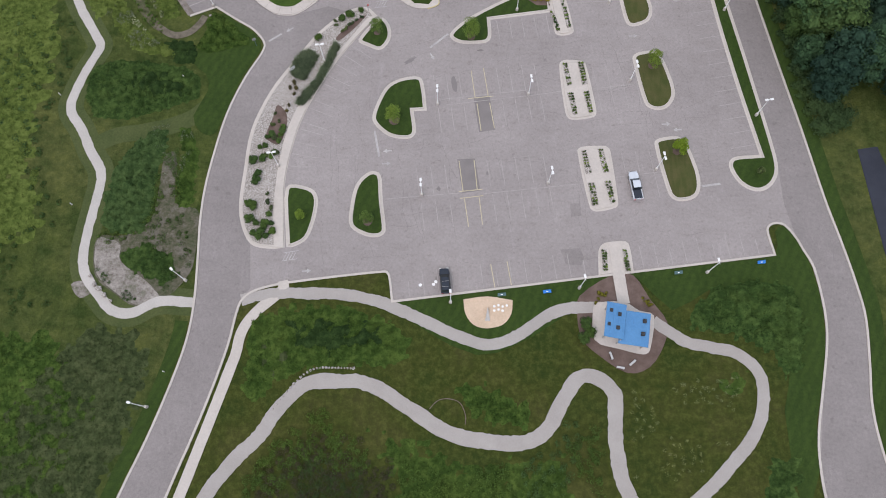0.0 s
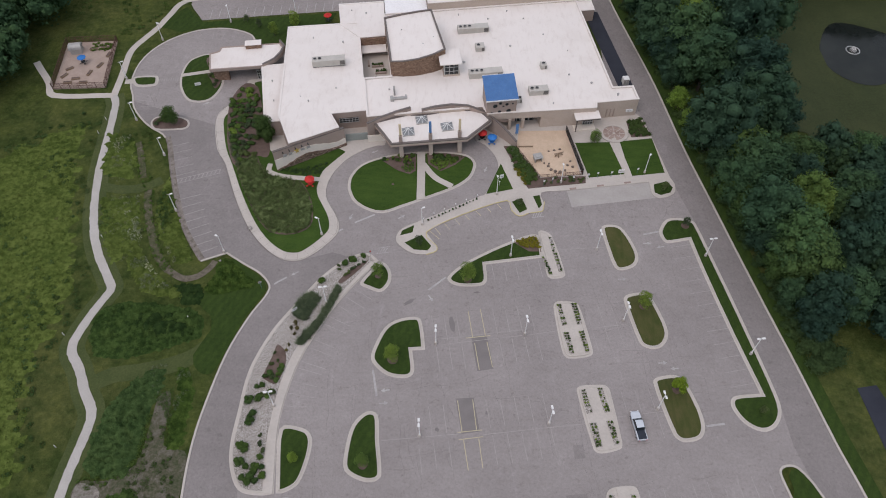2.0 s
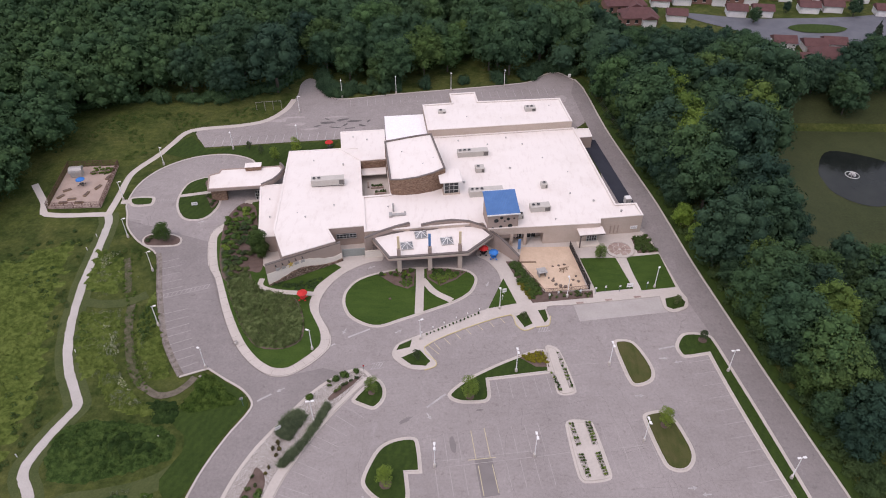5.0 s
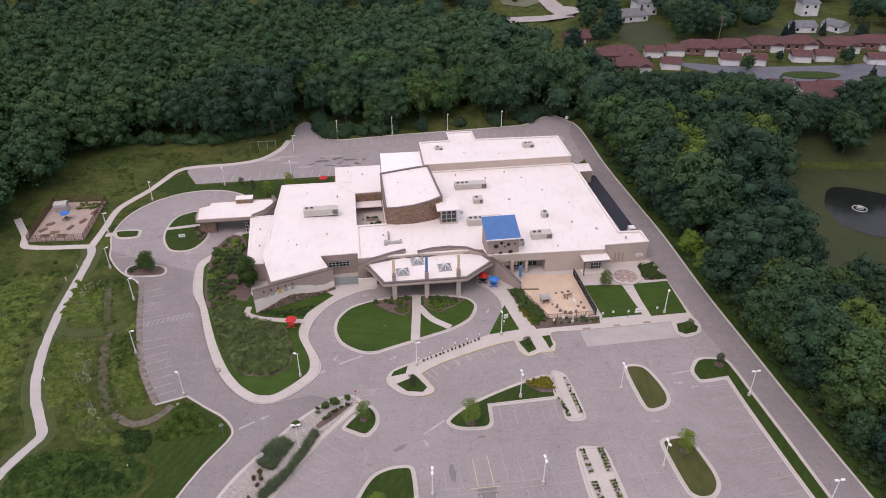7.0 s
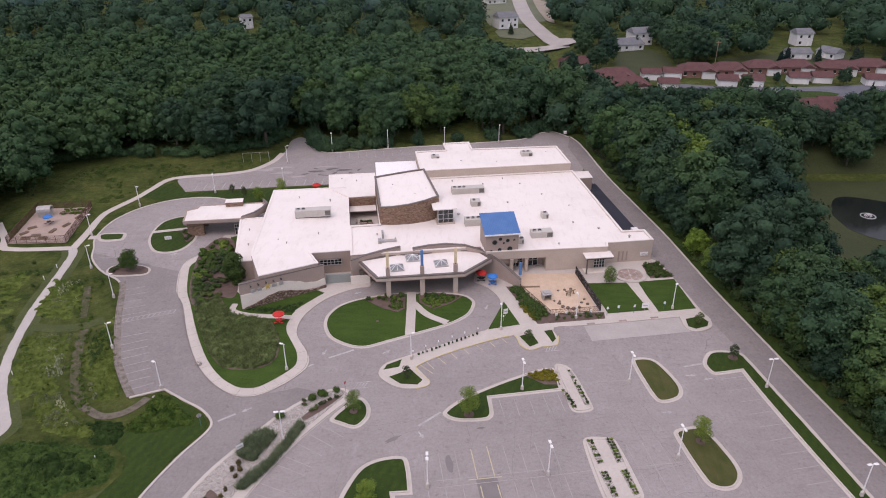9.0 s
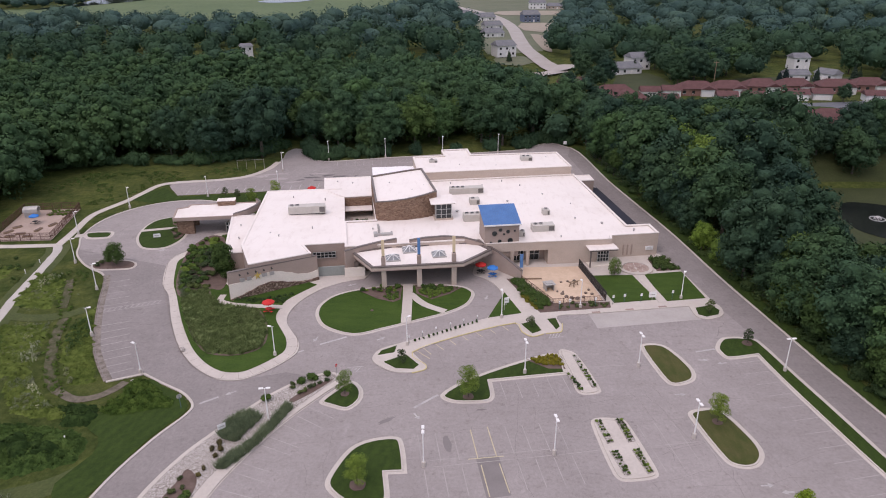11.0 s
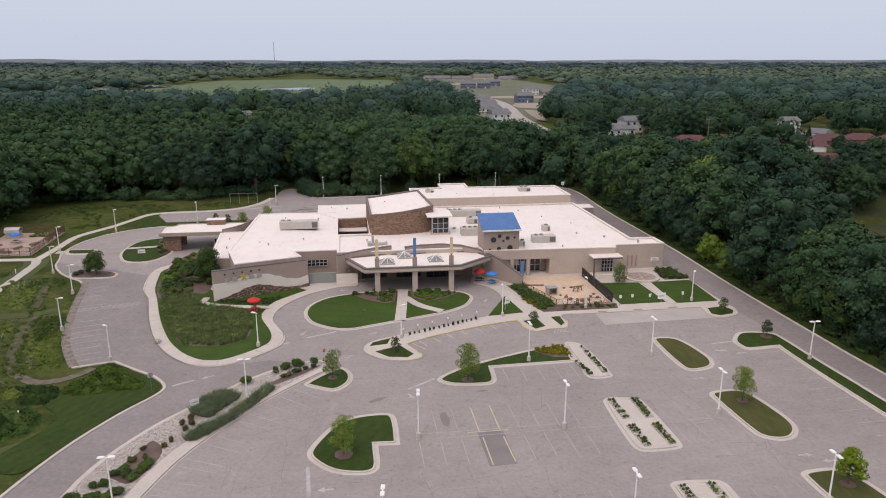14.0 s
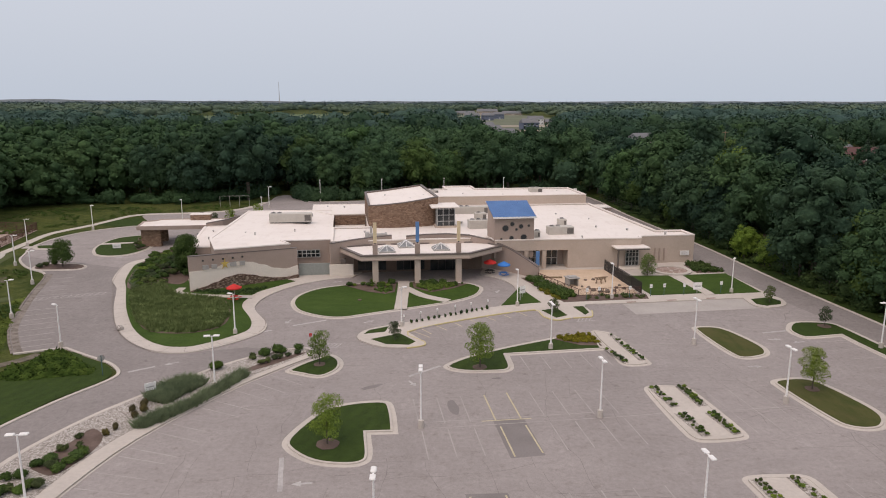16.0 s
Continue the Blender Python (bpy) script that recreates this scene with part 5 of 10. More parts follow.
def merged_trees(name, places, sources, label, rng, size=(0.8, 1.15), spread=1.0):
    """Trees past counting, as one mesh."""
    data = []
    for me in sources:
        co = np.empty(len(me.vertices) * 3)
        me.vertices.foreach_get("co", co)
        data.append((co.reshape(-1, 3), [tuple(p.vertices) for p in me.polygons]))
    av, af, base = [], [], 0
    for x, y in places:
        co, fs = data[rng.randrange(len(data))]
        a, s = rng.uniform(0, 6.28), rng.uniform(*size)
        c, d = math.cos(a) * s * spread, math.sin(a) * s * spread
        av.append(np.stack([co[:, 0] * c - co[:, 1] * d + x, co[:, 0] * d + co[:, 1] * c + y, co[:, 2] * s + low_land(x, y)], 1))
        af += [tuple(base + k for k in f) for f in fs]
        base += len(co)
    ob = new(name, foliage_mesh(name, np.concatenate(av), af, sources[0].materials[0]))
    return tagged(ob, label, "trees", kind="stuff")


if wood_rest:
    wood_rest = [p for p in wood_rest if crown_limit(*p) > 18]
    mid = [tree_meshes(wood_rng, h, r, 560, 0.52, LEAF_WOODS, 22, -0.14, None, 0.72, True)[1] for h, r in ((16.5, 6.6), (18, 7.2), (15, 6.4))]
    green = [tree_meshes(wood_rng, h, r, 560, 0.52, LEAF_GREEN, 22, -0.14, None, 0.72, True)[1] for h, r in ((16.5, 6.6), (18, 7.2), (15, 6.4))]
    merged_trees("woodland", [p for p in wood_rest if p[0] <= -48], mid, "dense dark green broadleaf wood behind the building", wood_rng)
    merged_trees("woodland", [p for p in wood_rest if p[0] > -48], green, "dense mid-green broadleaf wood behind the building", wood_rng)
    merged_trees("woodland", spaced([(79, 74), (92, 74), (106, 84), (118, 102), (106, 122), (88, 128), (82, 104)], 8.5, wood_rng), mid, "dense dark green wood south of the pond", wood_rng, (0.6, 0.85))
far = [tree_meshes(wood_rng, h, r, 48, 1.05, FAR_HAZE_WOODS, 9, 0.0, None, 0.9, True, 1)[1] for h, r in ((14, 7.6), (15.5, 8.4), (12.5, 7.2))]
half_far = [tree_meshes(wood_rng, h, r, 140, 0.72, MID_HAZE_WOODS, 18, 0.0, None, 0.9, True, 1)[1] for h, r in ((14, 7.6), (15.5, 8.4), (12.5, 7.2))]
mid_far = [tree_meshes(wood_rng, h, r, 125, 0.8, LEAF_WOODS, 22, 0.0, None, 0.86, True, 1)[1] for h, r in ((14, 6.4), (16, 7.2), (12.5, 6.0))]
FIELD = [(-420, 585), (-440, 670), (-372, 700), (-350, 790), (-345, 940), (-331, 1051), (-217, 1102), (-92, 1085), (-62, 900), (-50, 760), (-40, 640), (-90, 505), (-212, 540), (-288, 545)]
TOWN = [(-60, 1010), (-70, 1110), (-19, 1150), (95, 1120), (120, 960), (140, 815), (105, 671), (84, 540), (62, 470), (46, 372), (24, 366), (16, 440), (8, 590), (-20, 700), (-39, 818)]
ESTATE = [(54, 248), (56, 285), (72, 290), (72, 352), (100, 352), (92, 300), (105, 292), (122, 300), (140, 303), (150, 322), (155, 350), (180, 352), (190, 318), (205, 300), (205, 250), (165, 232), (140, 208), (104, 208), (92, 236)]
HOMES = [(28, 385), (53, 303), (-68, 326), (-113, 386), (81, 330), (90, 343), (167, 340), (168, 312), (153, 311)]
POND_LAND = [(80, 136), (100, 122), (112, 90), (200, 110), (210, 205), (104, 210), (88, 172)]
YARDS = [(36, 296), (70, 288), (72, 340), (30, 340)]
ROADLAND = [(12, 334), (66, 334), (68, 356), (56, 376), (52, 480), (22, 482), (24, 400), (12, 358)]
distant = {}
for gap, y0, y1 in ((13.5, 130, 420), (20, 420, 800), (38, 800, 1500), (66, 1500, 2600)):
    y = y0
    while y < y1:
        w = 150 + 0.72 * y
        x = -w
        while x < w:
            p = (x + wood_rng.uniform(-0.45, 0.45) * gap, y + wood_rng.uniform(-0.45, 0.45) * gap)
            x += gap
            if any(inside(p, k) for k in (NORTH_WOOD, EAST_WOOD, FIELD, TOWN, ESTATE, POND_LAND, ROADLAND, YARDS)):
                continue
            if any(math.dist(p, h) < 11 or math.dist(p, (h[0] - 3, h[1] - 15)) < 11 for h in HOMES):
                continue
            if -130 < p[0] < 62 and p[1] < 222 or crown_limit(*p) < 16 and p[1] < 300 and p[0] < 150:
                continue
            if p[1] > 900 and noise.noise((p[0] * 0.006, p[1] * 0.005, 3)) > 0.28:
                continue
            distant.setdefault(gap, []).append(p)
        y += gap
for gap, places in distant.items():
    merged_trees("far_woods", places, mid_far if gap < 15 else half_far if gap < 25 else far, "green woods reaching to the horizon, haze painted into the farther leaves", wood_rng, (0.66, 1.18), max(1.0, gap / 19))


# ---- building: details ----
RUST_GREY = two_scale("grey_brown_louvre", (0.13, 0.12, 0.11), (0.19, 0.175, 0.16), 1, 5, 0.6)


def roof_unit(u, v, w, d, h, z, fans=2, label="beige rooftop air-conditioning unit"):
    """A rooftop unit with ribbed casing, dark grille and fan rings, on curbs."""
    e = empty("rooftop_unit", AXES @ pose(u, v, z), label, "air conditioner", "rooftop units")
    bm = B()
    box(bm, -w / 2, -d / 2, 0.12, w / 2, d / 2, h, 0.04)
    n = max(3, int(w / 0.55))
    casing = part("casing", bm, UNIT, e)
    bm = B()
    box(bm, -0.05, -d / 2 - 0.04, 0.3, 0.05, -d / 2 + 0.02, h - 0.15)
    rib = mesh_from(bm, "rib", UNIT)
    for k in range(n):
        piece("rib", rib, casing, pose(-w / 2 + (k + 0.5) * w / n, 0, 0))
    bm = B()
    box(bm, -w / 2 + 0.15, -d / 2 + 0.1, -0.02, w / 2 - 0.15, d / 2 - 0.1, 0.13)
    part("curb", bm, DARK_METAL, e)
    bm = B()
    box(bm, w / 2 - min(1.4, w * 0.35), -d / 2 - 0.05, 0.4, w / 2 - 0.15, -d / 2 - 0.01, h - 0.25)
    for k in range(4):
        zz = 0.45 + k * (h - 0.8) / 3.4
        box(bm, w / 2 - min(1.4, w * 0.35), -d / 2 - 0.09, zz, w / 2 - 0.15, -d / 2 - 0.04, zz + 0.06)
    part("grille", bm, RUST_GREY, e, "grey louvred grille")
    for k in range(fans):
        x = -w / 2 + 0.8 + k * 1.25
        if x > w / 2 - 0.4:
            break
        bm = B()
        bmesh.ops.create_cone(bm, cap_ends=True, segments=16, radius1=0.5, radius2=0.46, depth=0.22, matrix=Matrix.Translation((x, 0, h + 0.1)))
        fan = part("fan_housing", bm, STEEL, e)
        bm = B()
        bmesh.ops.create_cone(bm, cap_ends=True, segments=16, radius1=0.38, radius2=0.38, depth=0.03, matrix=Matrix.Translation((x, 0, h + 0.225)))
        part("fan_grille", bm, DARK_METAL, fan)
    return e


for u, v, w, d, h, z, fans in ((-31, 23.9, 8.6, 2.2, 1.9, 6.98, 2), (9, 34.2, 8.6, 2.2, 1.8, 6.3, 3), (9.6, 25.8, 2.4, 2.2, 1.6, 6.3, 2), (9.4, 14.6, 8.8, 2.2, 1.9, 6.3, 3), (21.6, 6.2, 5, 2.2, 1.7, 6.3, 2), (25, 16, 1.6, 1.8, 1.5, 6.3, 1), (29.6, 54, 3.2, 2.2, 1.5, 8.4, 2), (3, 55.8, 2.3, 1.6, 1.1, 8.4, 1), (16.1, 3.4, 1.3, 1.2, 1.4, 6.3, 1)):
    roof_unit(u, v, w, d, h, z, fans)


def roof_vent(u, v, z, tall, r):
    e = empty("roof_vent", AXES @ pose(u, v, z), "small metal vent pipe on the white roof", "vent", "roof vents")
    bm = B()
    tube(bm, (0, 0, -0.02), (0, 0, tall), r, r, 10)
    part("pipe", bm, STEEL, e)
    bm = B()
    tube(bm, (0, 0, tall), (0, 0, tall + 0.12), r * 1.7, r * 1.2, 10)
    part("cowl", bm, STEEL, e)


for u, v, z, t, r in ((-36.5, 9.5, 6.7, 0.7, 0.12), (-38.5, 11.5, 6.7, 0.5, 0.1), (-35, 36, 6.7, 0.4, 0.1), (-27, 33, 6.7, 0.5, 0.14), (-29.5, 14, 6.7, 0.4, 0.1), (-46, 20, 5.7, 0.5, 0.12), (-45.4, 12, 5.7, 0.6, 0.12), (-20, 46, 6.4, 0.5, 0.15), (-24, 48, 6.4, 0.4, 0.12), (18, 26, 6.3, 0.4, 0.2), (24, 38, 6.3, 0.4, 0.15), (31, 12, 6.3, 0.5, 0.15), (33, 22, 6.3, 0.4, 0.1), (28, 30, 6.3, 0.4, 0.15), (14, 39, 6.3, 0.5, 0.15), (36, 8, 6.3, 0.5, 0.2), (20, 42, 6.3, 0.6, 0.12), (6, 42, 6.3, 0.6, 0.12), (-37, 0, 6.2, 0.5, 0.12), (-12, 9, 6.3, 0.6, 0.14), (-16, 12, 6.3, 0.5, 0.14), (41.5, 2.6, 6.3, 0.7, 0.2), (-6, 23, 11.2, 0.5, 0.14), (-3, 25, 11.6, 0.5, 0.14), (-11, 30, 11.2, 0.4, 0.12), (10, 52, 8.4, 0.5, 0.12), (20, 50, 8.4, 0.4, 0.12), (36, 56, 8.4, 0.4, 0.12), (4.5, 20.5, 6.3, 0.5, 0.25), (24.5, 1.5, 6.3, 0.5, 0.12)):
    roof_vent(u, v, z, t, r)
for u, v in ((-12.6, 11.6), (22, 24), (14.5, 30.4), (29.5, 26.6), (34.4, 20), (12, 21.5), (27.4, 8.8), (37, 15)):
    e = empty("roof_hatch", AXES @ pose(u, v, 6.3), "low white hatch on the flat roof", "roof hatch", "roof hatches")
    bm = B()
    box(bm, -0.7, -0.45, -0.02, 0.7, 0.45, 0.28, 0.05)
    part("lid", bm, ROOF, e)
# ducts lying on the roof near the courtyard
duct = empty("roof_duct", AXES @ pose(-13.6, 8.2, 6.3), "bent galvanised duct lying on the roof", "duct")
bm = B()
box(bm, -2.2, -0.4, 0.1, 1.8, 0.4, 0.7, 0.05)
box(bm, -2.4, -0.9, 0.0, -1.6, 0.6, 1.0, 0.05)
part("duct_run", bm, STEEL, duct)
bm = B()
tube(bm, (-1.2, 1.6, 0), (-1.2, 1.6, 1.7), 0.25, 0.25, 10)
tube(bm, (-1.2, 1.6, 1.65), (-1.2, 3.6, 1.3), 0.25, 0.25, 10)
part("flue", bm, STEEL, duct)


def skylight(u, v):
    """A glass pyramid on a curb, with glazing bars."""
    e = empty("skylight", AXES @ pose(u, v, 5.95, 0, 0, 2), "pyramid glass skylight with white glazing bars", "skylight", "canopy skylights")
    s, h = 1.45, 0.85
    bm = B()
    box(bm, -s, -s, -0.02, s, s, 0.28, 0.03)
    part("curb", bm, STEEL, e)
    for k in range(4):
        bm = B()
        c = [(-s + 0.1, -s + 0.1, 0.29), (s - 0.1, -s + 0.1, 0.29), (0, 0, h + 0.29)]
        vs = [bm.verts.new(p) for p in c] + [bm.verts.new((p[0] * 0.96, p[1] * 0.96, p[2] - 0.05)) for p in c]
        for f in ((0, 1, 2), (5, 4, 3), (0, 3, 4, 1), (1, 4, 5, 2), (2, 5, 3, 0)):
            bm.faces.new([vs[i] for i in f])
        bmesh.ops.transform(bm, matrix=Matrix.Rotation(k * math.pi / 2, 4, "Z"), verts=bm.verts[:])
        part("pane", bm, SKYGLASS, e)
        bm = B()
        tube(bm, (s - 0.08, s - 0.08, 0.3), (0, 0, h + 0.32), 0.07, 0.07, 6)
        tube(bm, (0, s - 0.08, 0.31), (0, 0.05, h + 0.3), 0.05, 0.05, 6)
        bmesh.ops.transform(bm, matrix=Matrix.Rotation(k * math.pi / 2, 4, "Z"), verts=bm.verts[:])
        part("glazing_bar", bm, WHITE, e)


SKYGLASS = material("grey_skylight_glass", 0.15, 0, 0.6)
finish(SKYGLASS, ramp(SKYGLASS, noise_node(SKYGLASS, 0.7, 2), [(0.3, (0.16, 0.17, 0.17)), (0.7, (0.27, 0.28, 0.28))]))
for u, v in ((-12.6, -3.6), (-8.9, 0.2), (-3.0, -3.0)):
    skylight(u, v)

PALE_YELLOW = two_scale("pale_yellow_paint", (0.62, 0.50, 0.32), (0.72, 0.60, 0.40), 0.6, 3, 0.6)
# sign blades over the canopy columns
for u, mat, label in ((-14.7, PALE_YELLOW, "tall cream sign blade over the canopy"), (-7.5, BLUE_PAINT, "tall blue sign blade over the canopy"), (-0.4, PALE_YELLOW, "tall cream sign blade over the canopy")):
    e = empty("sign_pylon", AXES @ pose(u, -6.8, 5.9), label, "sign", "canopy sign blades")
    bm = B()
    box(bm, -0.42, -0.4, 0, 0.42, 0.4, 2.0, 0.04)
    part("pedestal", bm, STUCCO, e, "grey-brown pedestal")
    bm = B()
    box(bm, -0.3, -0.12, 2.2, 0.3, 0.12, 5.7, 0.03)
    part("blade", bm, mat, e)
    bm = B()
    tube(bm, (0, 0, 1.9), (0, 0, 2.3), 0.12, 0.12, 8)
    part("stem", bm, DARK_METAL, e)
e = empty("sign_pylon", AXES @ pose(14.6, -3.4, 1.2), "blue banner blade beside the portico", "sign", "canopy sign blades")
bm = B()
box(bm, -0.35, -0.08, 0.9, 0.35, 0.08, 4.0, 0.03)
part("blade", bm, BLUE_PAINT, e)
bm = B()
tube(bm, (0, 0.1, -0.05), (0, 0.1, 4.0), 0.08, 0.08, 8)
part("post", bm, STEEL, e)


def window(u0, z0, u1, z1, v, cols, rows, parent, name="window", bars=None):
    """A glazed opening in a wall that faces south: frame, mullions and panes, set slightly proud."""
    bm = B()
    box(bm, u0, v - 0.04, z0, u1, v + 0.2, z1)
    w = part(name, bm, GLASS, parent, "dark glazed window")
    bm = B()
    for k in range(cols + 1):
        x = u0 + (u1 - u0) * k / cols
        box(bm, x - 0.06, v - 0.12, z0, x + 0.06, v - 0.03, z1)
    for k in range(rows + 1):
        z = z0 + (z1 - z0) * k / rows
        box(bm, u0 - 0.06, v - 0.11, z - 0.05, u1 + 0.06, v - 0.035, z + 0.05)
    part("window_frame", bm, bars or MULLION, w, "dark metal frame" if bars else "pale aluminium frame")
    return w


# lantern glazing bars
bm = B()
for k in range(4):
    x = -1.2 + 3.6 * k / 3
    box(bm, x - 0.06, 15.66, 6.3, x + 0.06, 15.8, 10.65)
for k in range(4):
    z = 6.6 + k * 1.25
    box(bm, -1.26, 15.68, z - 0.05, 2.46, 15.79, z + 0.05)
for y in (15.9, 17.4, 19, 20.4):
    for x in (-1.27, 2.41):
        box(bm, x - 0.06, y - 0.06, 6.3, x + 0.06, y + 0.06, 10.65)
part("window_frame", bm, MULLION, hall, "pale lantern glazing bars")
bm = B()
box(bm, -1.6, 15.4, 6.25, 2.8, 20.8, 6.9, 0.03)
part("plinth", bm, LIGHT_STUCCO, hall)

# tower portholes and seams of the blue roof
for x, z, r in ((8.5, 7.0, 0.16), (9.25, 9.0, 0.52), (10.4, 7.15, 0.36), (10.5, 9.75, 0.34), (11.3, 8.75, 0.18), (12.15, 9.3, 0.36), (12.7, 7.25, 0.52), (13.6, 9.4, 0.18)):
    bm = B()
    bmesh.ops.create_cone(bm, cap_ends=True, segments=20, radius1=r, radius2=r, depth=0.1, matrix=Matrix.Translation((x, -0.41, z)) @ Matrix.Rotation(math.pi / 2, 4, "X"))
    pane = part("porthole", bm, GLASS, hall, "round dark porthole window")
    bm = B()
    outer = [(x + math.cos(a * math.pi / 12) * (r + 0.1), z + math.sin(a * math.pi / 12) * (r + 0.1)) for a in range(24)]
    inner = [(x + math.cos(a * math.pi / 12) * r, z + math.sin(a * math.pi / 12) * r) for a in range(24)]
    vo, vi = [bm.verts.new((p, -0.48, q)) for p, q in outer], [bm.verts.new((p, -0.5, q)) for p, q in inner]
    for a in range(24):
        bm.faces.new((vo[a], vo[(a + 1) % 24], vi[(a + 1) % 24], vi[a]))
    part("porthole_rim", bm, COPING, pane)
seam = B()
box(seam, -0.03, -3.74, 0.06, 0.03, 3.74, 0.14, 0.0, ROOF_TILT)
seam_mesh = mesh_from(seam, "seam", BLUE_ROOF)
for k in range(21):
    piece("seam", seam_mesh, blue, pose(-3.9 + k * 0.39, 0, 0))
bm = B()
box(bm, 6.85, -1.05, 10.85, 14.95, -0.9, 11.15)
part("gutter", bm, WHITE, hall, "pale eaves trim of the tower")
bm = B()
box(bm, 6.85, 6.45, 12.85, 14.95, 6.6, 13.1)
part("gutter", bm, WHITE, hall, "pale eaves trim of the tower")

# entrance wall under the canopy: brick, glazed doors and windows
bm = B()
box(bm, -20.5, 1.2, 0.6, 6.3, 1.6, 5.3)
part("wall", bm, MORTAR, hall, "dark brick wall behind the entrance canopy")
window(-10.5, 1.5, -5.5, 3.6, 1.15, 4, 1, hall, bars=DARK_METAL)
window(-4.3, 1.0, 1.2, 4.0, 1.15, 4, 1, hall, "entrance_doors", bars=DARK_METAL)
window(-17.5, 1.6, -12.5, 3.6, 1.15, 4, 1, hall, bars=DARK_METAL)
bm = B()
box(bm, -20.6, -0.6, 0.6, -19.7, 0.2, 4.2, 0.05)
part("door", bm, COPING, hall, "taupe service door beside the canopy")
# fascia band and canopy edge
part("coping", cap(CANOPY, 6.12, 0.5, 0.08, 0.12), COPING, hall)
part("fascia_band", cap(CANOPY, 5.35, 0.1, 0.06, 0.08), STUCCO, hall)

# sign wall: lower cream wave, stone base, spotlights and a wall emblem
SIGN_A, SIGN_B = Vector((-45.15, -7.2)), Vector((-28.2, -0.55))
sign_dir = (SIGN_B - SIGN_A).normalized()
sign_out = Vector((sign_dir.y, -sign_dir.x))
SIGN_M = Matrix(((sign_dir.x, -sign_out.x, 0, SIGN_A.x), (sign_dir.y, -sign_out.y, 0, SIGN_A.y), (0, 0, 1, 0), (0, 0, 0, 1)))
LEN = (SIGN_B - SIGN_A).length


def wave_band(lo, hi, d0, d1, n=40):
    bm = B()
    rows = []
    for d, f in ((d0, lo), (d1, lo), (d1, hi), (d0, hi)):
        rows.append([bm.verts.new(SIGN_M @ Vector((LEN * k / n, -d, f(k / n)))) for k in range(n + 1)])
    for a, b in zip(rows, rows[1:] + rows[:1]):
        for i in range(n):
            bm.faces.new((a[i], a[i + 1], b[i + 1], b[i]))
    for i in (0, -1):
        bm.faces.new([r[i] for r in rows])
    bmesh.ops.recalc_face_normals(bm, faces=bm.faces[:])
    return bm


def through_heights(t, heights):
    """A smooth line through evenly spaced heights."""
    k = min(t, 0.9999) * (len(heights) - 1)
    i = int(k)
    f = k - i
    return heights[i] + (heights[i + 1] - heights[i]) * f * f * (3 - 2 * f)


def crest(t):
    return through_heights(t, [4.2, 4.2, 4.5, 5.0, 5.1, 4.8, 4.1, 3.3, 2.95, 3.3])


def stones(t):
    return through_heights(t, [1.0, 1.4, 2.0, 2.7, 3.0, 2.6, 2.0, 1.6, 1.5, 1.7])


part("wall_band", wave_band(lambda t: 0.5, crest, 0.2, 0.36), CREAM, hall, "cream lower band with a wavy top")
part("stone_base", wave_band(lambda t: 0.4, stones, 0.3, 0.8), STONEWORK, hall, "mounded brown fieldstone base")
emblem = empty("wall_emblem", AXES @ SIGN_M @ pose(0, 0, 0), "grey metal emblem with a gold star shape", "sign")
for x, z, w, h, tilt, mat in ((2.6, 4.7, 1.0, 0.75, 0, STEEL), (4.0, 4.7, 0.9, 0.75, 0, STEEL), (7.1, 4.8, 1.0, 0.75, 0, STEEL), (8.6, 4.8, 0.9, 0.75, 0, STEEL)):
    bm = B()
    box(bm, -w / 2, -0.55, -h / 2, w / 2, -0.42, h / 2, 0.02)
    ob = part("emblem_bar", bm, mat, emblem)
    ob.matrix_basis = pose(x, 0, z, 0, tilt, 0)
bm = B()
pts = []
for k in range(10):
    a, r = k * math.pi / 5 + math.pi / 2, (0.95 if k % 2 == 0 else 0.34)
    pts.append((math.cos(a) * r * 0.8, math.sin(a) * r))
front = [bm.verts.new((x, -0.58, z)) for x, z in pts]
rear = [bm.verts.new((x, -0.44, z)) for x, z in pts]
bm.faces.new(front)
for k in range(10):
    bm.faces.new((front[k - 1], front[k], rear[k], rear[k - 1]))
GOLD = two_scale("gold_paint", (0.55, 0.40, 0.10), (0.65, 0.48, 0.14), 0.8, 4, 0.5, metal=0.3)
star = part("emblem_star", bm, GOLD, emblem, "gold star shape")
star.matrix_basis = pose(5.7, 0, 4.95)
for k in range(5):
    bm = B()
    box(bm, -0.08, -0.75, 0, 0.08, -0.25, 0.1)
    box(bm, -0.14, -0.9, -0.1, 0.14, -0.65, 0.14, 0.03)
    ob = part("spotlight", bm, DARK_METAL, hall)
    ob.matrix_basis = SIGN_M @ pose(2.2 + k * 1.6, 0, 5.9)

# glazed link between sign wall and entrance, with its screen wall
window(-29.2, 3.6, -24.4, 4.9, 4.42, 6, 2, hall)
bm = B()
box(bm, -28.0, 0.2, 0.7, -22.5, 0.5, 3.3)
part("screen_panel", bm, FROST, hall, "grey-green screen wall of the small court")
bm = B()
box(bm, -22.6, -0.9, 0.6, -18.4, -0.55, 3.2)
part("wall_band", bm, CREAM, hall)

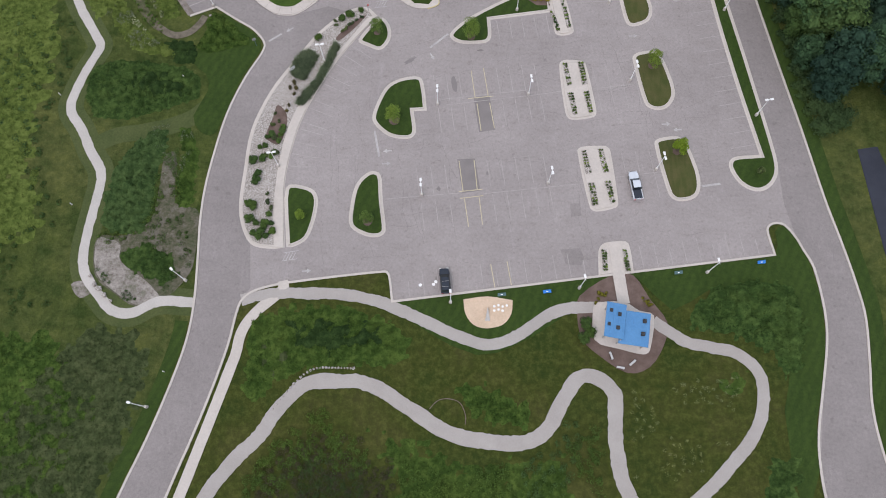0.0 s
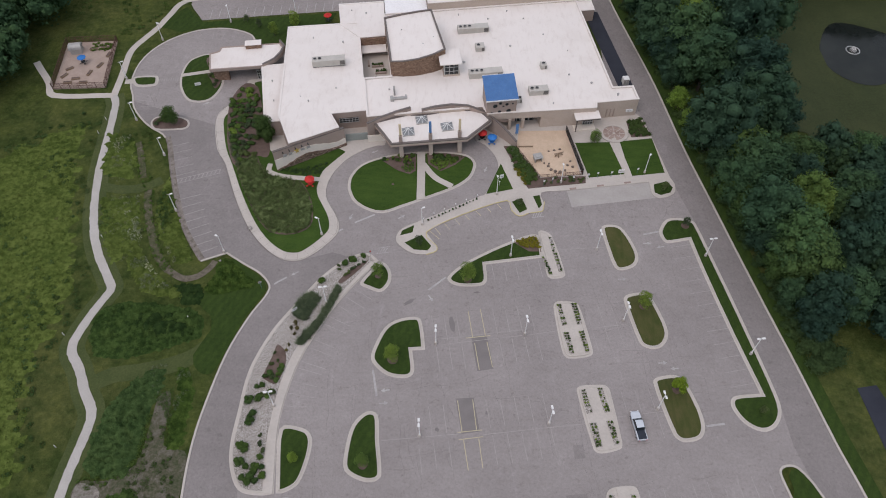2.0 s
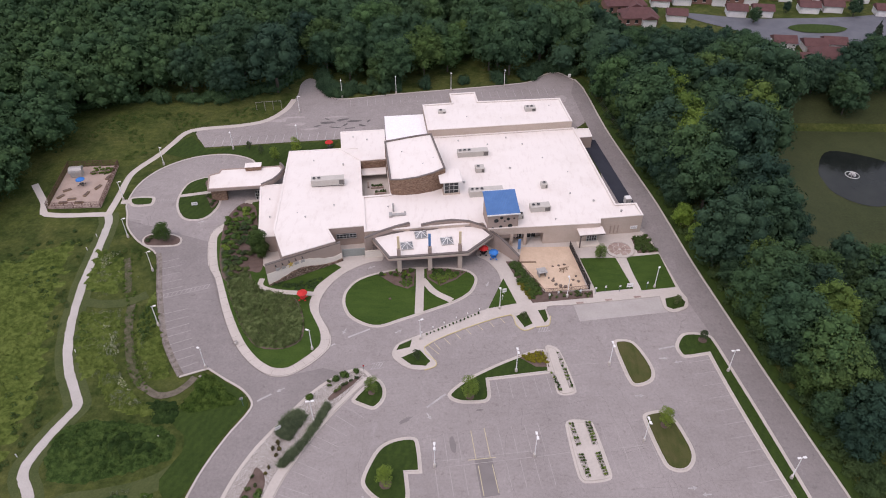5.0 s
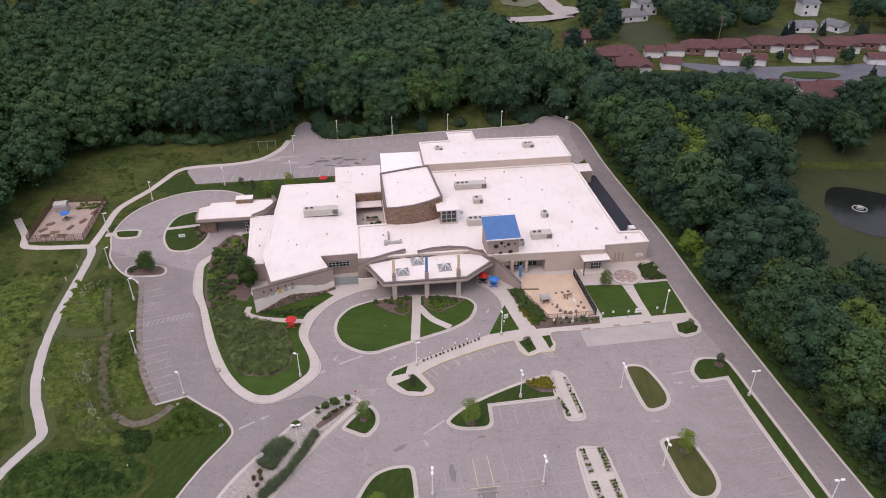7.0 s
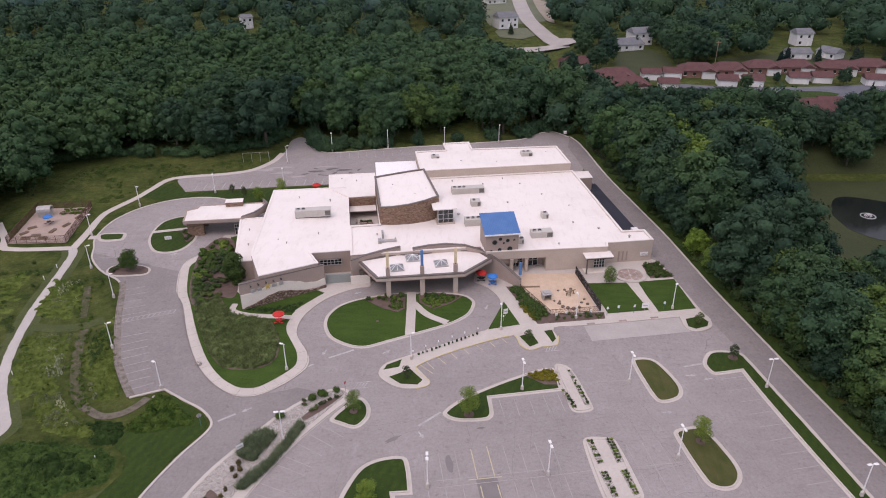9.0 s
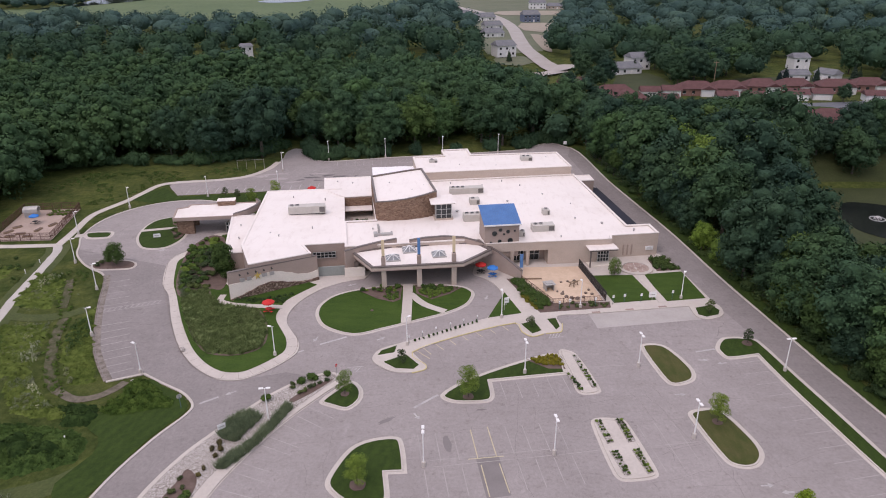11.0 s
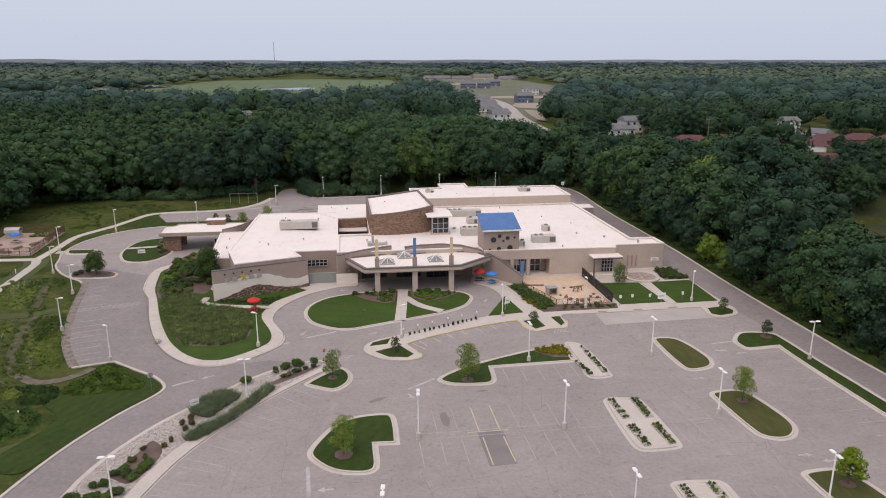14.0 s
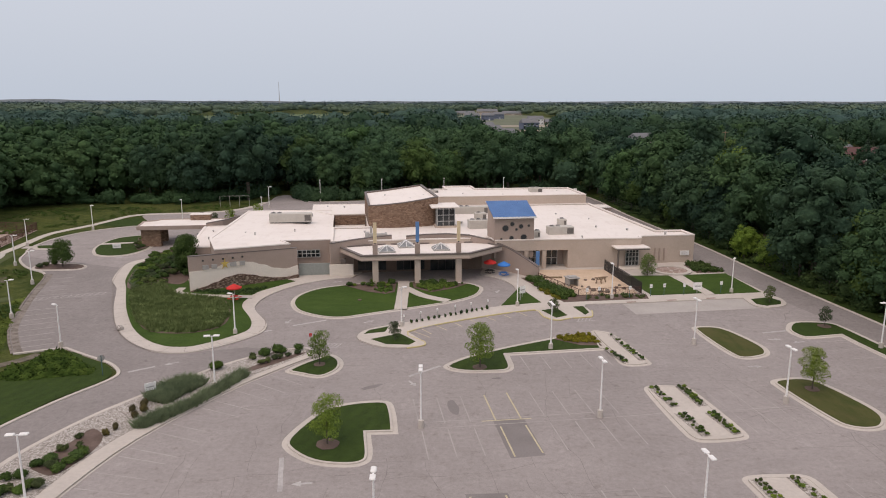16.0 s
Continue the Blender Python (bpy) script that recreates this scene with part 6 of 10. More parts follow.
# courtyard: band, planting walls
bm = B()
box(bm, -22.1, 34.3, 4.4, -15.4, 34.75, 6.4)
part("wall", bm, BRICK, hall, "brown brick band above the courtyard")
bm = B()
box(bm, -22.2, 31.0, 4.1, -15.4, 34.4, 4.35, 0.03)
part("roof", bm, ROOF, hall, "narrow white roof over the courtyard walk")
bm = B()
box(bm, -22.3, 16.9, 1.4, -15.1, 35, 2.3)
part("court_floor", bm, CONCRETE, hall, "grey paved courtyard floor")
for u, v, w, d in ((-18.0, 21.0, 3.6, 0.5), (-17.6, 24.2, 3.0, 0.5), (-18.2, 27.2, 3.4, 0.5), (-20.6, 28.6, 0.5, 2.2)):
    bm = B()
    box(bm, u - w / 2, v - d / 2, 2.25, u + w / 2, v + d / 2, 2.85, 0.04)
    part("planter_wall", bm, STUCCO, hall)

# south portico of the east wing
bm = B()
box(bm, 12.7, 1.9, 0.8, 21, 2.3, 4.9)
part("wall", bm, STUCCO, hall, "recessed wall of the portico")
for u in (13.2, 16.6):
    bm = B()
    tube(bm, (u, -0.7, 0.8), (u, -0.7, 4.75), 0.42, 0.42, 18)
    part("column", bm, LIGHT_STUCCO, hall, "round beige portico column")
window(14, 1.3, 16.3, 4.4, 1.85, 3, 2, hall)
window(17.6, 1.2, 19.8, 4.4, 1.85, 2, 2, hall, "glass_door")
bm = B()
box(bm, 12.4, -2.2, 0.8, 29.4, 2.2, 1.35)
part("terrace_step", bm, CONCRETE, hall)
# awning and bay window beside the terrace
bm = B()
box(bm, 29.2, -4.1, 5.25, 35.6, -1.2, 5.5, 0.04)
part("awning", bm, ROOF, hall, "flat white awning slab")
bm = B()
box(bm, 29.3, -4.15, 5.05, 35.5, -3.95, 5.3)
box(bm, 29.5, -4.0, 0.8, 29.75, -3.7, 5.3)
part("awning_frame", bm, COPING, hall)
window(31.9, 1.7, 34.4, 4.9, -1.75, 4, 4, hall)
bm = B()
box(bm, 29.4, -3.7, 0.7, 34.9, -1.6, 1.6, 0.05)
part("plinth", bm, CREAM, hall)
for k in range(3):
    bm = B()
    box(bm, 38.3 + k * 0.95, 0.02, 2.0, 38.55 + k * 0.95, 0.22, 4.4)
    part("wall_slot", bm, STUCCO, hall)
board = empty("wall_sign", AXES @ pose(44.4, 0.05, 2.9), "white notice board on the east wall", "sign")
bm = B()
box(bm, -0.9, -0.1, 0, 0.9, 0.05, 0.9, 0.03)
part("panel", bm, WHITE, board)
for k in range(3):
    bm = B()
    box(bm, -0.65, -0.115, 0.2 + k * 0.22, 0.65 - 0.2 * k, -0.1, 0.28 + k * 0.22)
    part("text_bar", bm, STEEL, board)

# porte-cochere supports, chimney block and doors
for u, v, w in ((-60.1, 28.0, 3.9), (-60.1, 33.2, 3.9)):
    bm = B()
    box(bm, u - w / 2, v - 0.6, 1.4, u + w / 2, v + 0.6, 5.6, 0.05)
    part("pier", bm, BRICK, hall, "brick pier of the drop-off canopy")
bm = B()
box(bm, -53.4, 34.2, 6.0, -49.2, 36.3, 7.3)
part("roof_block", bm, BRICK, hall, "low brick block on the canopy roof")
bm = B()
box(bm, -53.5, 34.1, 7.3, -49.1, 36.4, 7.45, 0.03)
part("coping", bm, ROOF, hall)
window(-50.6, 1.9, -48.9, 4.6, 26.75, 3, 3, hall)
curve = [(-48.6, 26.5), (-45.6, 28.2), (-43.8, 30.8), (-43.0, 33.6), (-44.2, 36.2)]
band_wall(curve, 5.6, [6.6, 6.9, 7.0, 7.0, 6.9], 0.4, STUCCO, COPING)
# service pad, tank and screen on the east side
patch([(36.6, 180.9), (40.8, 181), (47, 148.7), (43.2, 147.6)], "pavement", BLACK_TOP, "dark asphalt strip beside the east wall", "pavement", 0.02, 0.05, False)
unit = empty("utility_cabinet", AXES @ pose(47.2, 12.6, 1.7), "white utility cabinet beside the building", "cabinet")
bm = B()
box(bm, -0.8, -0.8, -0.05, 0.8, 0.8, 1.9, 0.05)
part("body", bm, WHITE, unit)
bm = B()
box(bm, -0.7, -0.84, 0.2, -0.04, -0.79, 1.7)
box(bm, 0.04, -0.84, 0.2, 0.7, -0.79, 1.7)
part("door", bm, STEEL, unit)


# ---- lamps, signs and bollards ----
def lamp_meshes(height, heads):
    bm = B()
    tube(bm, (0, 0, -0.05), (0, 0, 0.75), 0.3, 0.28, 12)
    base = mesh_from(bm, "base", CONCRETE)
    bm = B()
    tube(bm, (0, 0, 0.7), (0, 0, height), 0.1, 0.07, 8)
    pole = mesh_from(bm, "pole", WHITE)
    bm = B()
    for s in (-1, 1)[:heads]:
        tube(bm, (0, 0, height - 0.08), (s * 0.3, 0, height + 0.02), 0.05, 0.05, 6)
    arm = mesh_from(bm, "arm", WHITE)
    bm = B()
    box(bm, 0.16, -0.21, height - 0.07, 0.86, 0.21, height + 0.1, 0.06)
    head = mesh_from(bm, "lamp_head", WHITE)
    return base, pole, arm, head, heads


TALL2, TALL1, SHORT1 = lamp_meshes(6.1, 2), lamp_meshes(6.2, 1), lamp_meshes(5.7, 1)


def lamp(kind, x, y, turn, label):
    e = empty("street_lamp", pose(x, y, level(x, y) + 0.05, 0, 0, turn), label, "street lamp", "car park lamps")
    for name, me in zip(("base", "pole", "arm"), kind[:3]):
        piece(name, me, e)
    piece("lamp_head", kind[3], e)
    if kind[4] == 2:
        piece("lamp_head", kind[3], e, pose(0, 0, 0, 0, 0, 180))


for x, y, a in ((-3.4, 69.7, 92), (-5.8, 50.2, 92), (14.6, 72.3, 98), (18.2, 53.2, 98), (35, 76, 98), (38.9, 56.6, 98), (31.6, 94.5, 98), (-33.7, 55.5, 8), (-26.7, 78.9, 8), (12.4, 92.3, 98), (55.4, 93.3, 10), (59.3, 68.8, 10)):
    lamp(TALL2, x, y, a, "white twin-headed car park lamp post")
for x, y, a in ((-7.5, 100.6, 30), (9.7, 110, 100), (25.1, 114, 98), (45.5, 117.6, 60), (-30.1, 97.3, 160), (-51.1, 91.8, 150), (-64.8, 103.4, 20), (-72.1, 120.9, 20), (-89.5, 148.5, 20), (-82.5, 133, 20), (-84.2, 165.4, -30), (-66.4, 174, -80), (-48, 178.3, -80), (-50.6, 195.3, 0)):
    lamp(SHORT1, x, y, a, "white single-headed drive lamp post")
for x, y, a in ((-38.4, 205.6, -82), (-20.9, 208.6, -82), (-2.8, 211.3, -82), (15, 214.0, -82), (-48.4, 32.2, 135), (-51.9, 9.4, 165), (0.2, 29.4, 98), (23.5, 32.7, 98), (46.9, 36.3, 98)):
    lamp(TALL1, x, y, a, "white single-headed lamp post beside the car park")


def bollard(x, y, lift=0.15):
    e = empty("bollard_light", pose(x, y, level(x, y) + lift), "slim bollard light beside the walk", "bollard", "bollard lights")
    bm = B()
    tube(bm, (0, 0, -0.02), (0, 0, 1.15), 0.07, 0.06, 8)
    part("post", bm, STEEL, e)
    bm = B()
    tube(bm, (0, 0, 1.12), (0, 0, 1.4), 0.13, 0.13, 10)
    part("head", bm, WHITE, e)


for x, y in ((-7.2, 101.3), (-4.9, 102.9), (-2.5, 104.3), (0.1, 105.8), (2.5, 107.1), (5.1, 108.5), (10.4, 112.8)):
    bollard(x, y)


def post_sign(x, y, turn, tall, w, h, mat, label, post=STEEL, lift=0.15):
    e = empty("sign_post", pose(x, y, level(x, y) + lift, 0, 0, turn), label, "sign", "signs")
    bm = B()
    tube(bm, (0, 0, -0.1), (0, 0, tall), 0.05, 0.05, 8)
    part("post", bm, post, e)
    bm = B()
    box(bm, -w / 2, -0.09, tall - h, w / 2, -0.05, tall, 0.01)
    part("panel", bm, mat, e)
    bm = B()
    box(bm, -w * 0.35, -0.1, tall - h * 0.6, w * 0.35, -0.09, tall - h * 0.45)
    part("text_bar", bm, STEEL if mat is not STEEL else WHITE, e)


TEAL = two_scale("teal_post_paint", (0.06, 0.12, 0.12), (0.09, 0.16, 0.16), 1, 5, 0.6)
for x, y in ((20.9, 112.9), (23, 113.7), (28, 114.3), (31.6, 115.2), (33.9, 115.7), (37.2, 116), (43.6, 117.2)):
    post_sign(x, y, 8, 2.0, 0.45, 0.6, WHITE, "small white parking sign on a teal post", TEAL)
post_sign(39.6, 116.8, 8, 1.9, 1.5, 1.2, WHITE, "white notice stand on the lawn")
e = empty("sign_post", pose(-41.0, 82.4, level(-41, 82.4), 0, 0, 30), "back of an octagonal road sign on a teal post", "sign", "signs")
bm = B()
tube(bm, (0, 0, -0.1), (0, 0, 2.5), 0.05, 0.05, 8)
part("post", bm, TEAL, e)
bm = B()
tube(bm, (0, 0.06, 2.15), (0, 0.09, 2.15), 0.42, 0.42, 8)
part("panel", bm, STEEL, e, "bare metal back of the panel")
bm = B()
tube(bm, (0, 0.091, 2.15), (0, 0.1, 2.15), 0.42, 0.42, 8)
part("face", bm, RED, e, "red painted face")
post_sign(-32.9, 76.6, 40, 1.5, 1.2, 0.9, WHITE, "white notice board in the grasses")
post_sign(-18.5, 91.3, 30, 2.2, 0.34, 0.45, RED, "small red sign at the island tip")
post_sign(10.9, 114.6, 20, 1.8, 1.0, 1.2, WHITE, "white direction sign beside the drive")
post_sign(-69.6, 146.4, 15, 1.0, 1.6, 0.9, WHITE, "white sign on the round lawn")
post_sign(37.4, 219.6, 0, 2.2, 1.0, 1.0, WHITE, "white sign at the yard corner")
for x, y in ((-79.6, 95.4), (-90.4, 133), (-90.8, 128), (-79.2, 70), (-72.2, 46.5), (-49.8, 15.5), (-54.8, 74.6)):
    e = empty("marker_post", pose(x, y, level(x, y) - 0.05), "short white marker post in the meadow", "post", "marker posts")
    bm = B()
    tube(bm, (0, 0, 0), (0, 0, 0.9), 0.08, 0.08, 8)
    part("post", bm, WHITE, e)
    bm = B()
    tube(bm, (0, 0, 0.88), (0, 0, 1.0), 0.12, 0.06, 8)
    part("cap", bm, WHITE, e)
for x, y, mat, label in ((17.6, 32.0, BLUE_CANVAS, "small blue board beside the car park"), (56.9, 38.6, BLUE_CANVAS, "small blue board beside the car park"), (9.4, 31.2, TEAL, "small green board beside the car park"), (41.6, 36.2, TEAL, "small green board beside the car park")):
    e = empty("low_sign", pose(x, y, 0.03, 0, 0, 8), label, "sign", "low signs")
    bm = B()
    box(bm, -0.75, -0.3, 0.3, 0.75, 0.3, 0.42, 0.03, Matrix.Rotation(radians(25), 4, "X"))
    part("panel", bm, mat, e)
    bm = B()
    box(bm, -0.18, -0.06, 0.43, 0.18, 0.08, 0.445, 0.0, Matrix.Rotation(radians(25), 4, "X"))
    part("text_bar", bm, WHITE, e)
    for s in (-0.5, 0.5):
        bm = B()
        tube(bm, (s, 0.1, -0.05), (s, 0, 0.4), 0.05, 0.05, 6)
        part("leg", bm, DARK_METAL, e)


# ---- painted markings ----
def stripe(bm, p, q, w, lift=0.006):
    """A painted line lying on the asphalt."""
    d = Vector((q[0] - p[0], q[1] - p[1]))
    k = max(1, int(d.length / 6))
    s = Vector((-d.y, d.x)).normalized() * w / 2
    rows = []
    for i in range(k + 1):
        c = Vector(p) + d * i / k
        rows.append([bm.verts.new((c.x + s.x * t, c.y + s.y * t, level(c.x, c.y + s.y * t) + lift)) for t in (-1, 1)])
    for a, b in zip(rows, rows[1:]):
        bm.faces.new((a[0], b[0], b[1], a[1]))


def arrow(bm, x, y, turn, size=1.6):
    c, s = math.cos(radians(turn)), math.sin(radians(turn))

    def at(a, b):
        return (x + a * c - b * s, y + a * s + b * c)

    stripe(bm, at(-size / 2, 0), at(size * 0.15, 0), 0.28)
    tri = [at(size * 0.1, -0.45), at(size * 0.6, 0), at(size * 0.1, 0.45)]
    bm.faces.new([bm.verts.new((px, py, level(px, py) + 0.008)) for px, py in tri])


def markings(bm, mat, label, rise=0.0):
    for v in bm.verts:
        v.co.z += rise
    bmesh.ops.recalc_face_normals(bm, faces=bm.faces[:])
    for f in bm.faces:
        if f.normal.z < 0:
            f.normal_flip()
    tagged(part("road_marking", bm, mat), label, "road marking", kind="structure")


bm = B()
for p, q in (((3.1, 77.6), (4.0, 71.5)), ((5.6, 78.3), (6.6, 71.9)), ((4.4, 70.1), (5.3, 64.1)), ((6.9, 70.4), (7.9, 64.8)), ((1.1, 57.5), (2.0, 51.3)), ((4.0, 57.8), (4.7, 51.7)), ((2.3, 49.7), (3.2, 44.0)), ((5.1, 50.0), (5.8, 44.5)), ((1.2, 51.1), (5.7, 51.7)), ((1.4, 49.7), (5.9, 50.4)), ((2.6, 71.2), (7.6, 71.9)), ((7.4, 36.8), (8.2, 32.4)), ((10.4, 37.4), (11.2, 32.9))):
    stripe(bm, p, q, 0.16)
for p, q in (((-5.8, 99.0), (-3.4, 96.6)), ((-4.6, 99.8), (-3.2, 97.9)), ((-2.5, 101.1), (-1.1, 99.4)), ((-0.1, 102.5), (1.1, 100.9)), ((2.3, 103.7), (3.3, 102.3)), ((4.7, 105.0), (5.9, 103.6)), ((7.4, 105.9), (8.3, 104.6)), ((9.7, 107.2), (10.7, 105.8))):
    stripe(bm, p, q, 0.14)
markings(bm, LINE_YELLOW, "faded yellow bay lines on the asphalt", 0.006)
bm = B()
ax, ay = Vector((0.988, 0.152)), Vector((-0.152, 0.988))
for k in range(25):
    c = Vector((-7.2, 30.2)) + ax * (2.7 * k)
    if not 26 < c.x < 35:
        stripe(bm, c, c + ay * (4.6 if k % 3 else 3.0), 0.12)
for k in range(9):
    c = Vector((-3.6, 70.3)) + ax * (2.57 * k)
    if k not in (3, 4):
        stripe(bm, c, c + ay * 6.2, 0.13)
        stripe(bm, c + Vector((0.32, -1.3)), c + Vector((0.32, -1.3)) - ay * 5.6, 0.13)
for k in range(10):
    c = Vector((-6.2, 50.0)) + ax * (2.74 * k)
    if k not in (3, 4):
        stripe(bm, c, c + ay * 5.8, 0.12)
        stripe(bm, c + Vector((0.3, -1.4)), c + Vector((0.3, -1.4)) - ay * 5.6, 0.12)
for x0, y0, x1, y1 in ((-2.3, 69.6, 14.2, 72.1), (-2.5, 70.9, 14.0, 73.4), (-12.8, 49.2, 1.2, 50.8), (6, 50.8, 25, 53.4), (29.5, 54.6, 41, 56.4), (14.6, 72.1, 21.6, 73.4), (26.6, 73.9, 38, 75.6), (20, 94, 35, 95.4)):
    stripe(bm, (x0, y0), (x1, y1), 0.12)
for k in range(4):
    c = Vector((30.6, 54.6)) + ax * (2.7 * k)
    stripe(bm, c, c + ay * 5, 0.1)
    stripe(bm, c, c - ay * 5, 0.1)
    c = Vector((28.4, 74.0)) + ax * (2.7 * k)
    stripe(bm, c, c + ay * 5, 0.1)
    stripe(bm, c, c - ay * 5, 0.1)
for k in range(5):
    c = Vector((8.2, 89.6)) + ax * (2.6 * k)
    stripe(bm, c, c - ay * 4.6, 0.12)
for k in range(12):
    t = k / 11
    x, y = 58.6 - 5.6 * t, 62.5 + 34 * t
    stripe(bm, (x, y), (x - 4.8, y - 1.0), 0.12)
markings(bm, LINE_FAINT, "worn pale bay lines across the car park")
bm = B()
curb = smooth([(-31.8, 53), (-31.6, 58.3), (-29.6, 66.7), (-25.1, 77.3), (-20.9, 84)], False, 6)
acc = 0.0
for p, q in zip(curb, curb[1:]):
    acc += math.dist(p, q)
    if acc > 2.75:
        acc -= 2.75
        d = Vector((q[0] - p[0], q[1] - p[1])).normalized()
        n = Vector((d.y, -d.x))
        c = Vector(p) + n * 0.2
        stripe(bm, c, c + n * 5.0, 0.13)
markings(bm, LINE_FAINT, "worn bay lines along the concrete walk")
rim = smooth(GARDEN[3:18], False, 5)
side = 1.0 if offset(rim, 1.0, False)[20][0] < rim[20][0] else -1.0
kerb_line = offset(rim, 1.95 * side, False)
bm = B()
acc = 0.0
for k in range(len(rim) - 1):
    stripe(bm, kerb_line[k], kerb_line[k + 1], 0.07, 0.158)
    acc += math.dist(rim[k], rim[k + 1])
    if acc > 1.9:
        acc = 0.0
        stripe(bm, rim[k], kerb_line[k], 0.045, 0.158)
markings(bm, JOINT_LINE, "grimy joints of the garden walk")
bm = B()
for p, q in (((-15.6, 63.6), (-14.4, 58.0)), ((-5.4, 82.8), (-1.8, 86.2)), ((-18.6, 103.4), (-23.0, 100.9)), ((-27.2, 97.9), (-25.5, 99.0)), ((46.2, 99.9), (42.6, 99.0)), ((47.4, 53.4), (51, 54.0)), ((-38.6, 83.6), (-36.2, 85.4))):
    stripe(bm, p, q, 0.42)
for x, y, a in ((-12.8, 59.3, 188), (-4.9, 80.8, -60), (-12.4, 102.8, 35), (-24, 102.7, -110), (-20.2, 123.2, 210), (7.2, 118, 250), (-26.5, 34.6, 5), (-34.5, 86.5, 215), (43, 96.5, 0), (46, 95.6, 190), (41.5, 66.5, 5), (43.8, 65.3, 185), (-66, 139.6, 30), (-13, 56.6, 5), (36.2, 86.6, 5)):
    arrow(bm, x, y, a)
markings(bm, LINE_WHITE, "worn white arrows and stop lines")
bm = B()
for p, q in (((-65.6, 106.6), (-59.9, 108.7)), ((-64.3, 104.2), (-59.3, 106.3)), ((-63.0, 102.1), (-58.3, 104.2)), ((-62.0, 100.1), (-57.3, 102.2)), ((-60.8, 97.9), (-56.3, 100.0)), ((-59.5, 95.7), (-55.3, 97.7)), ((-58.4, 93.5), (-54.4, 95.4)), ((-57.1, 91.3), (-53.0, 93.5))):
    stripe(bm, p, q, 0.14)
for k in range(5):
    stripe(bm, (-68.4 - k * 0.95, 113.9 + k * 2.4), (-63.4 - k * 0.95, 115.8 + k * 2.4), 0.12)
for p, q in (((-68.3, 112.6), (-57.4, 116.6)), ((-67.8, 111.4), (-57.0, 115.4))):
    stripe(bm, p, q, 0.14)
for k in range(12):
    stripe(bm, (-67.9 + k * 0.95, 111.6 + k * 0.35), (-67.7 + k * 0.95, 112.7 + k * 0.35), 0.2)
for p, q in (((-87.0, 153.2), (-82.5, 155.9)), ((-86.6, 157.1), (-83.1, 159.5)), ((-85.6, 161.0), (-81.8, 162.0)), ((-84.2, 163.2), (-79.2, 164.0)), ((-81.0, 165.4), (-76.3, 165.5)), ((-77.7, 167.4), (-73.4, 166.1)), ((-74.3, 168.9), (-72.4, 166.1)), ((-70.4, 169.3), (-70.2, 166.1)), ((-67, 169.3), (-67.6, 166)), ((-86, 143.5), (-81, 142)), ((-84.8, 140.6), (-80, 140)), ((-83, 138), (-79, 138))):
    stripe(bm, p, q, 0.13)
for k in range(11):
    stripe(bm, (-80.6 + k * 0.6, 147.9 + k * 0.06), (-80.6 + k * 0.6, 149.0 + k * 0.06), 0.18)
markings(bm, LINE_FAINT, "faded bay lines beside the west drive")
bm = B()
for k in range(16):
    c = Vector((-73, 175.4)) + Vector((0.991, 0.132)) * (2.55 * k)
    stripe(bm, c, c + Vector((-0.05, 4.4)), 0.18)
for k in range(26):
    c = Vector((-35.5, 204.1)) + Vector((0.989, 0.142)) * (2.7 * k)
    stripe(bm, c, c + Vector((0.6, -4.5)), 0.12)
for x, y in ((-17.2, 92.2), (17.8, 103.2), (-31, 36.4)):
    for k in range(4):
        stripe(bm, (x + k * 0.55, y + k * 0.1), (x + 0.6 + k * 0.55, y + 1.7), 0.13)
    stripe(bm, (x - 0.2, y), (x + 2.6, y + 0.5), 0.13)
    stripe(bm, (x, y + 1.6), (x + 2.8, y + 2.1), 0.13)
markings(bm, LINE_WHITE, "worn white bay lines and crossings")
YELLOW_KERB = two_scale("faded_yellow_kerb_paint", (0.48, 0.40, 0.20), (0.56, 0.48, 0.28), 0.8, 4, 0.8)
for line in ([(20.9, 108), (20.4, 105.3), (19, 104.8), (17.4, 104.5)], [(17.0, 104.4), (14.8, 103.5), (13.0, 105.2), (12.0, 108.1), (1.4, 103.5), (-6.4, 98.4), (-4.0, 94.8), (-4.0, 93.2), (-6.2, 92.1)]):
    tagged(part("kerb", ring_strip(smooth(line, False, 3)[::-1], 0.22, 0.17, False), YELLOW_KERB), "kerb with faded yellow paint", "kerb", kind="structure")
for outline in ([(22.3, 49.1), (24.2, 49.4), (24.4, 46.8), (22.4, 46.5)], [(20.2, 40.0), (23.9, 40.4), (24.6, 38.5), (24.0, 37.0), (21.2, 37.2)]):
    patch(outline, "pavement", STAINED, "faint darker repair in the asphalt", "pavement", 0.003, 0.0, False)
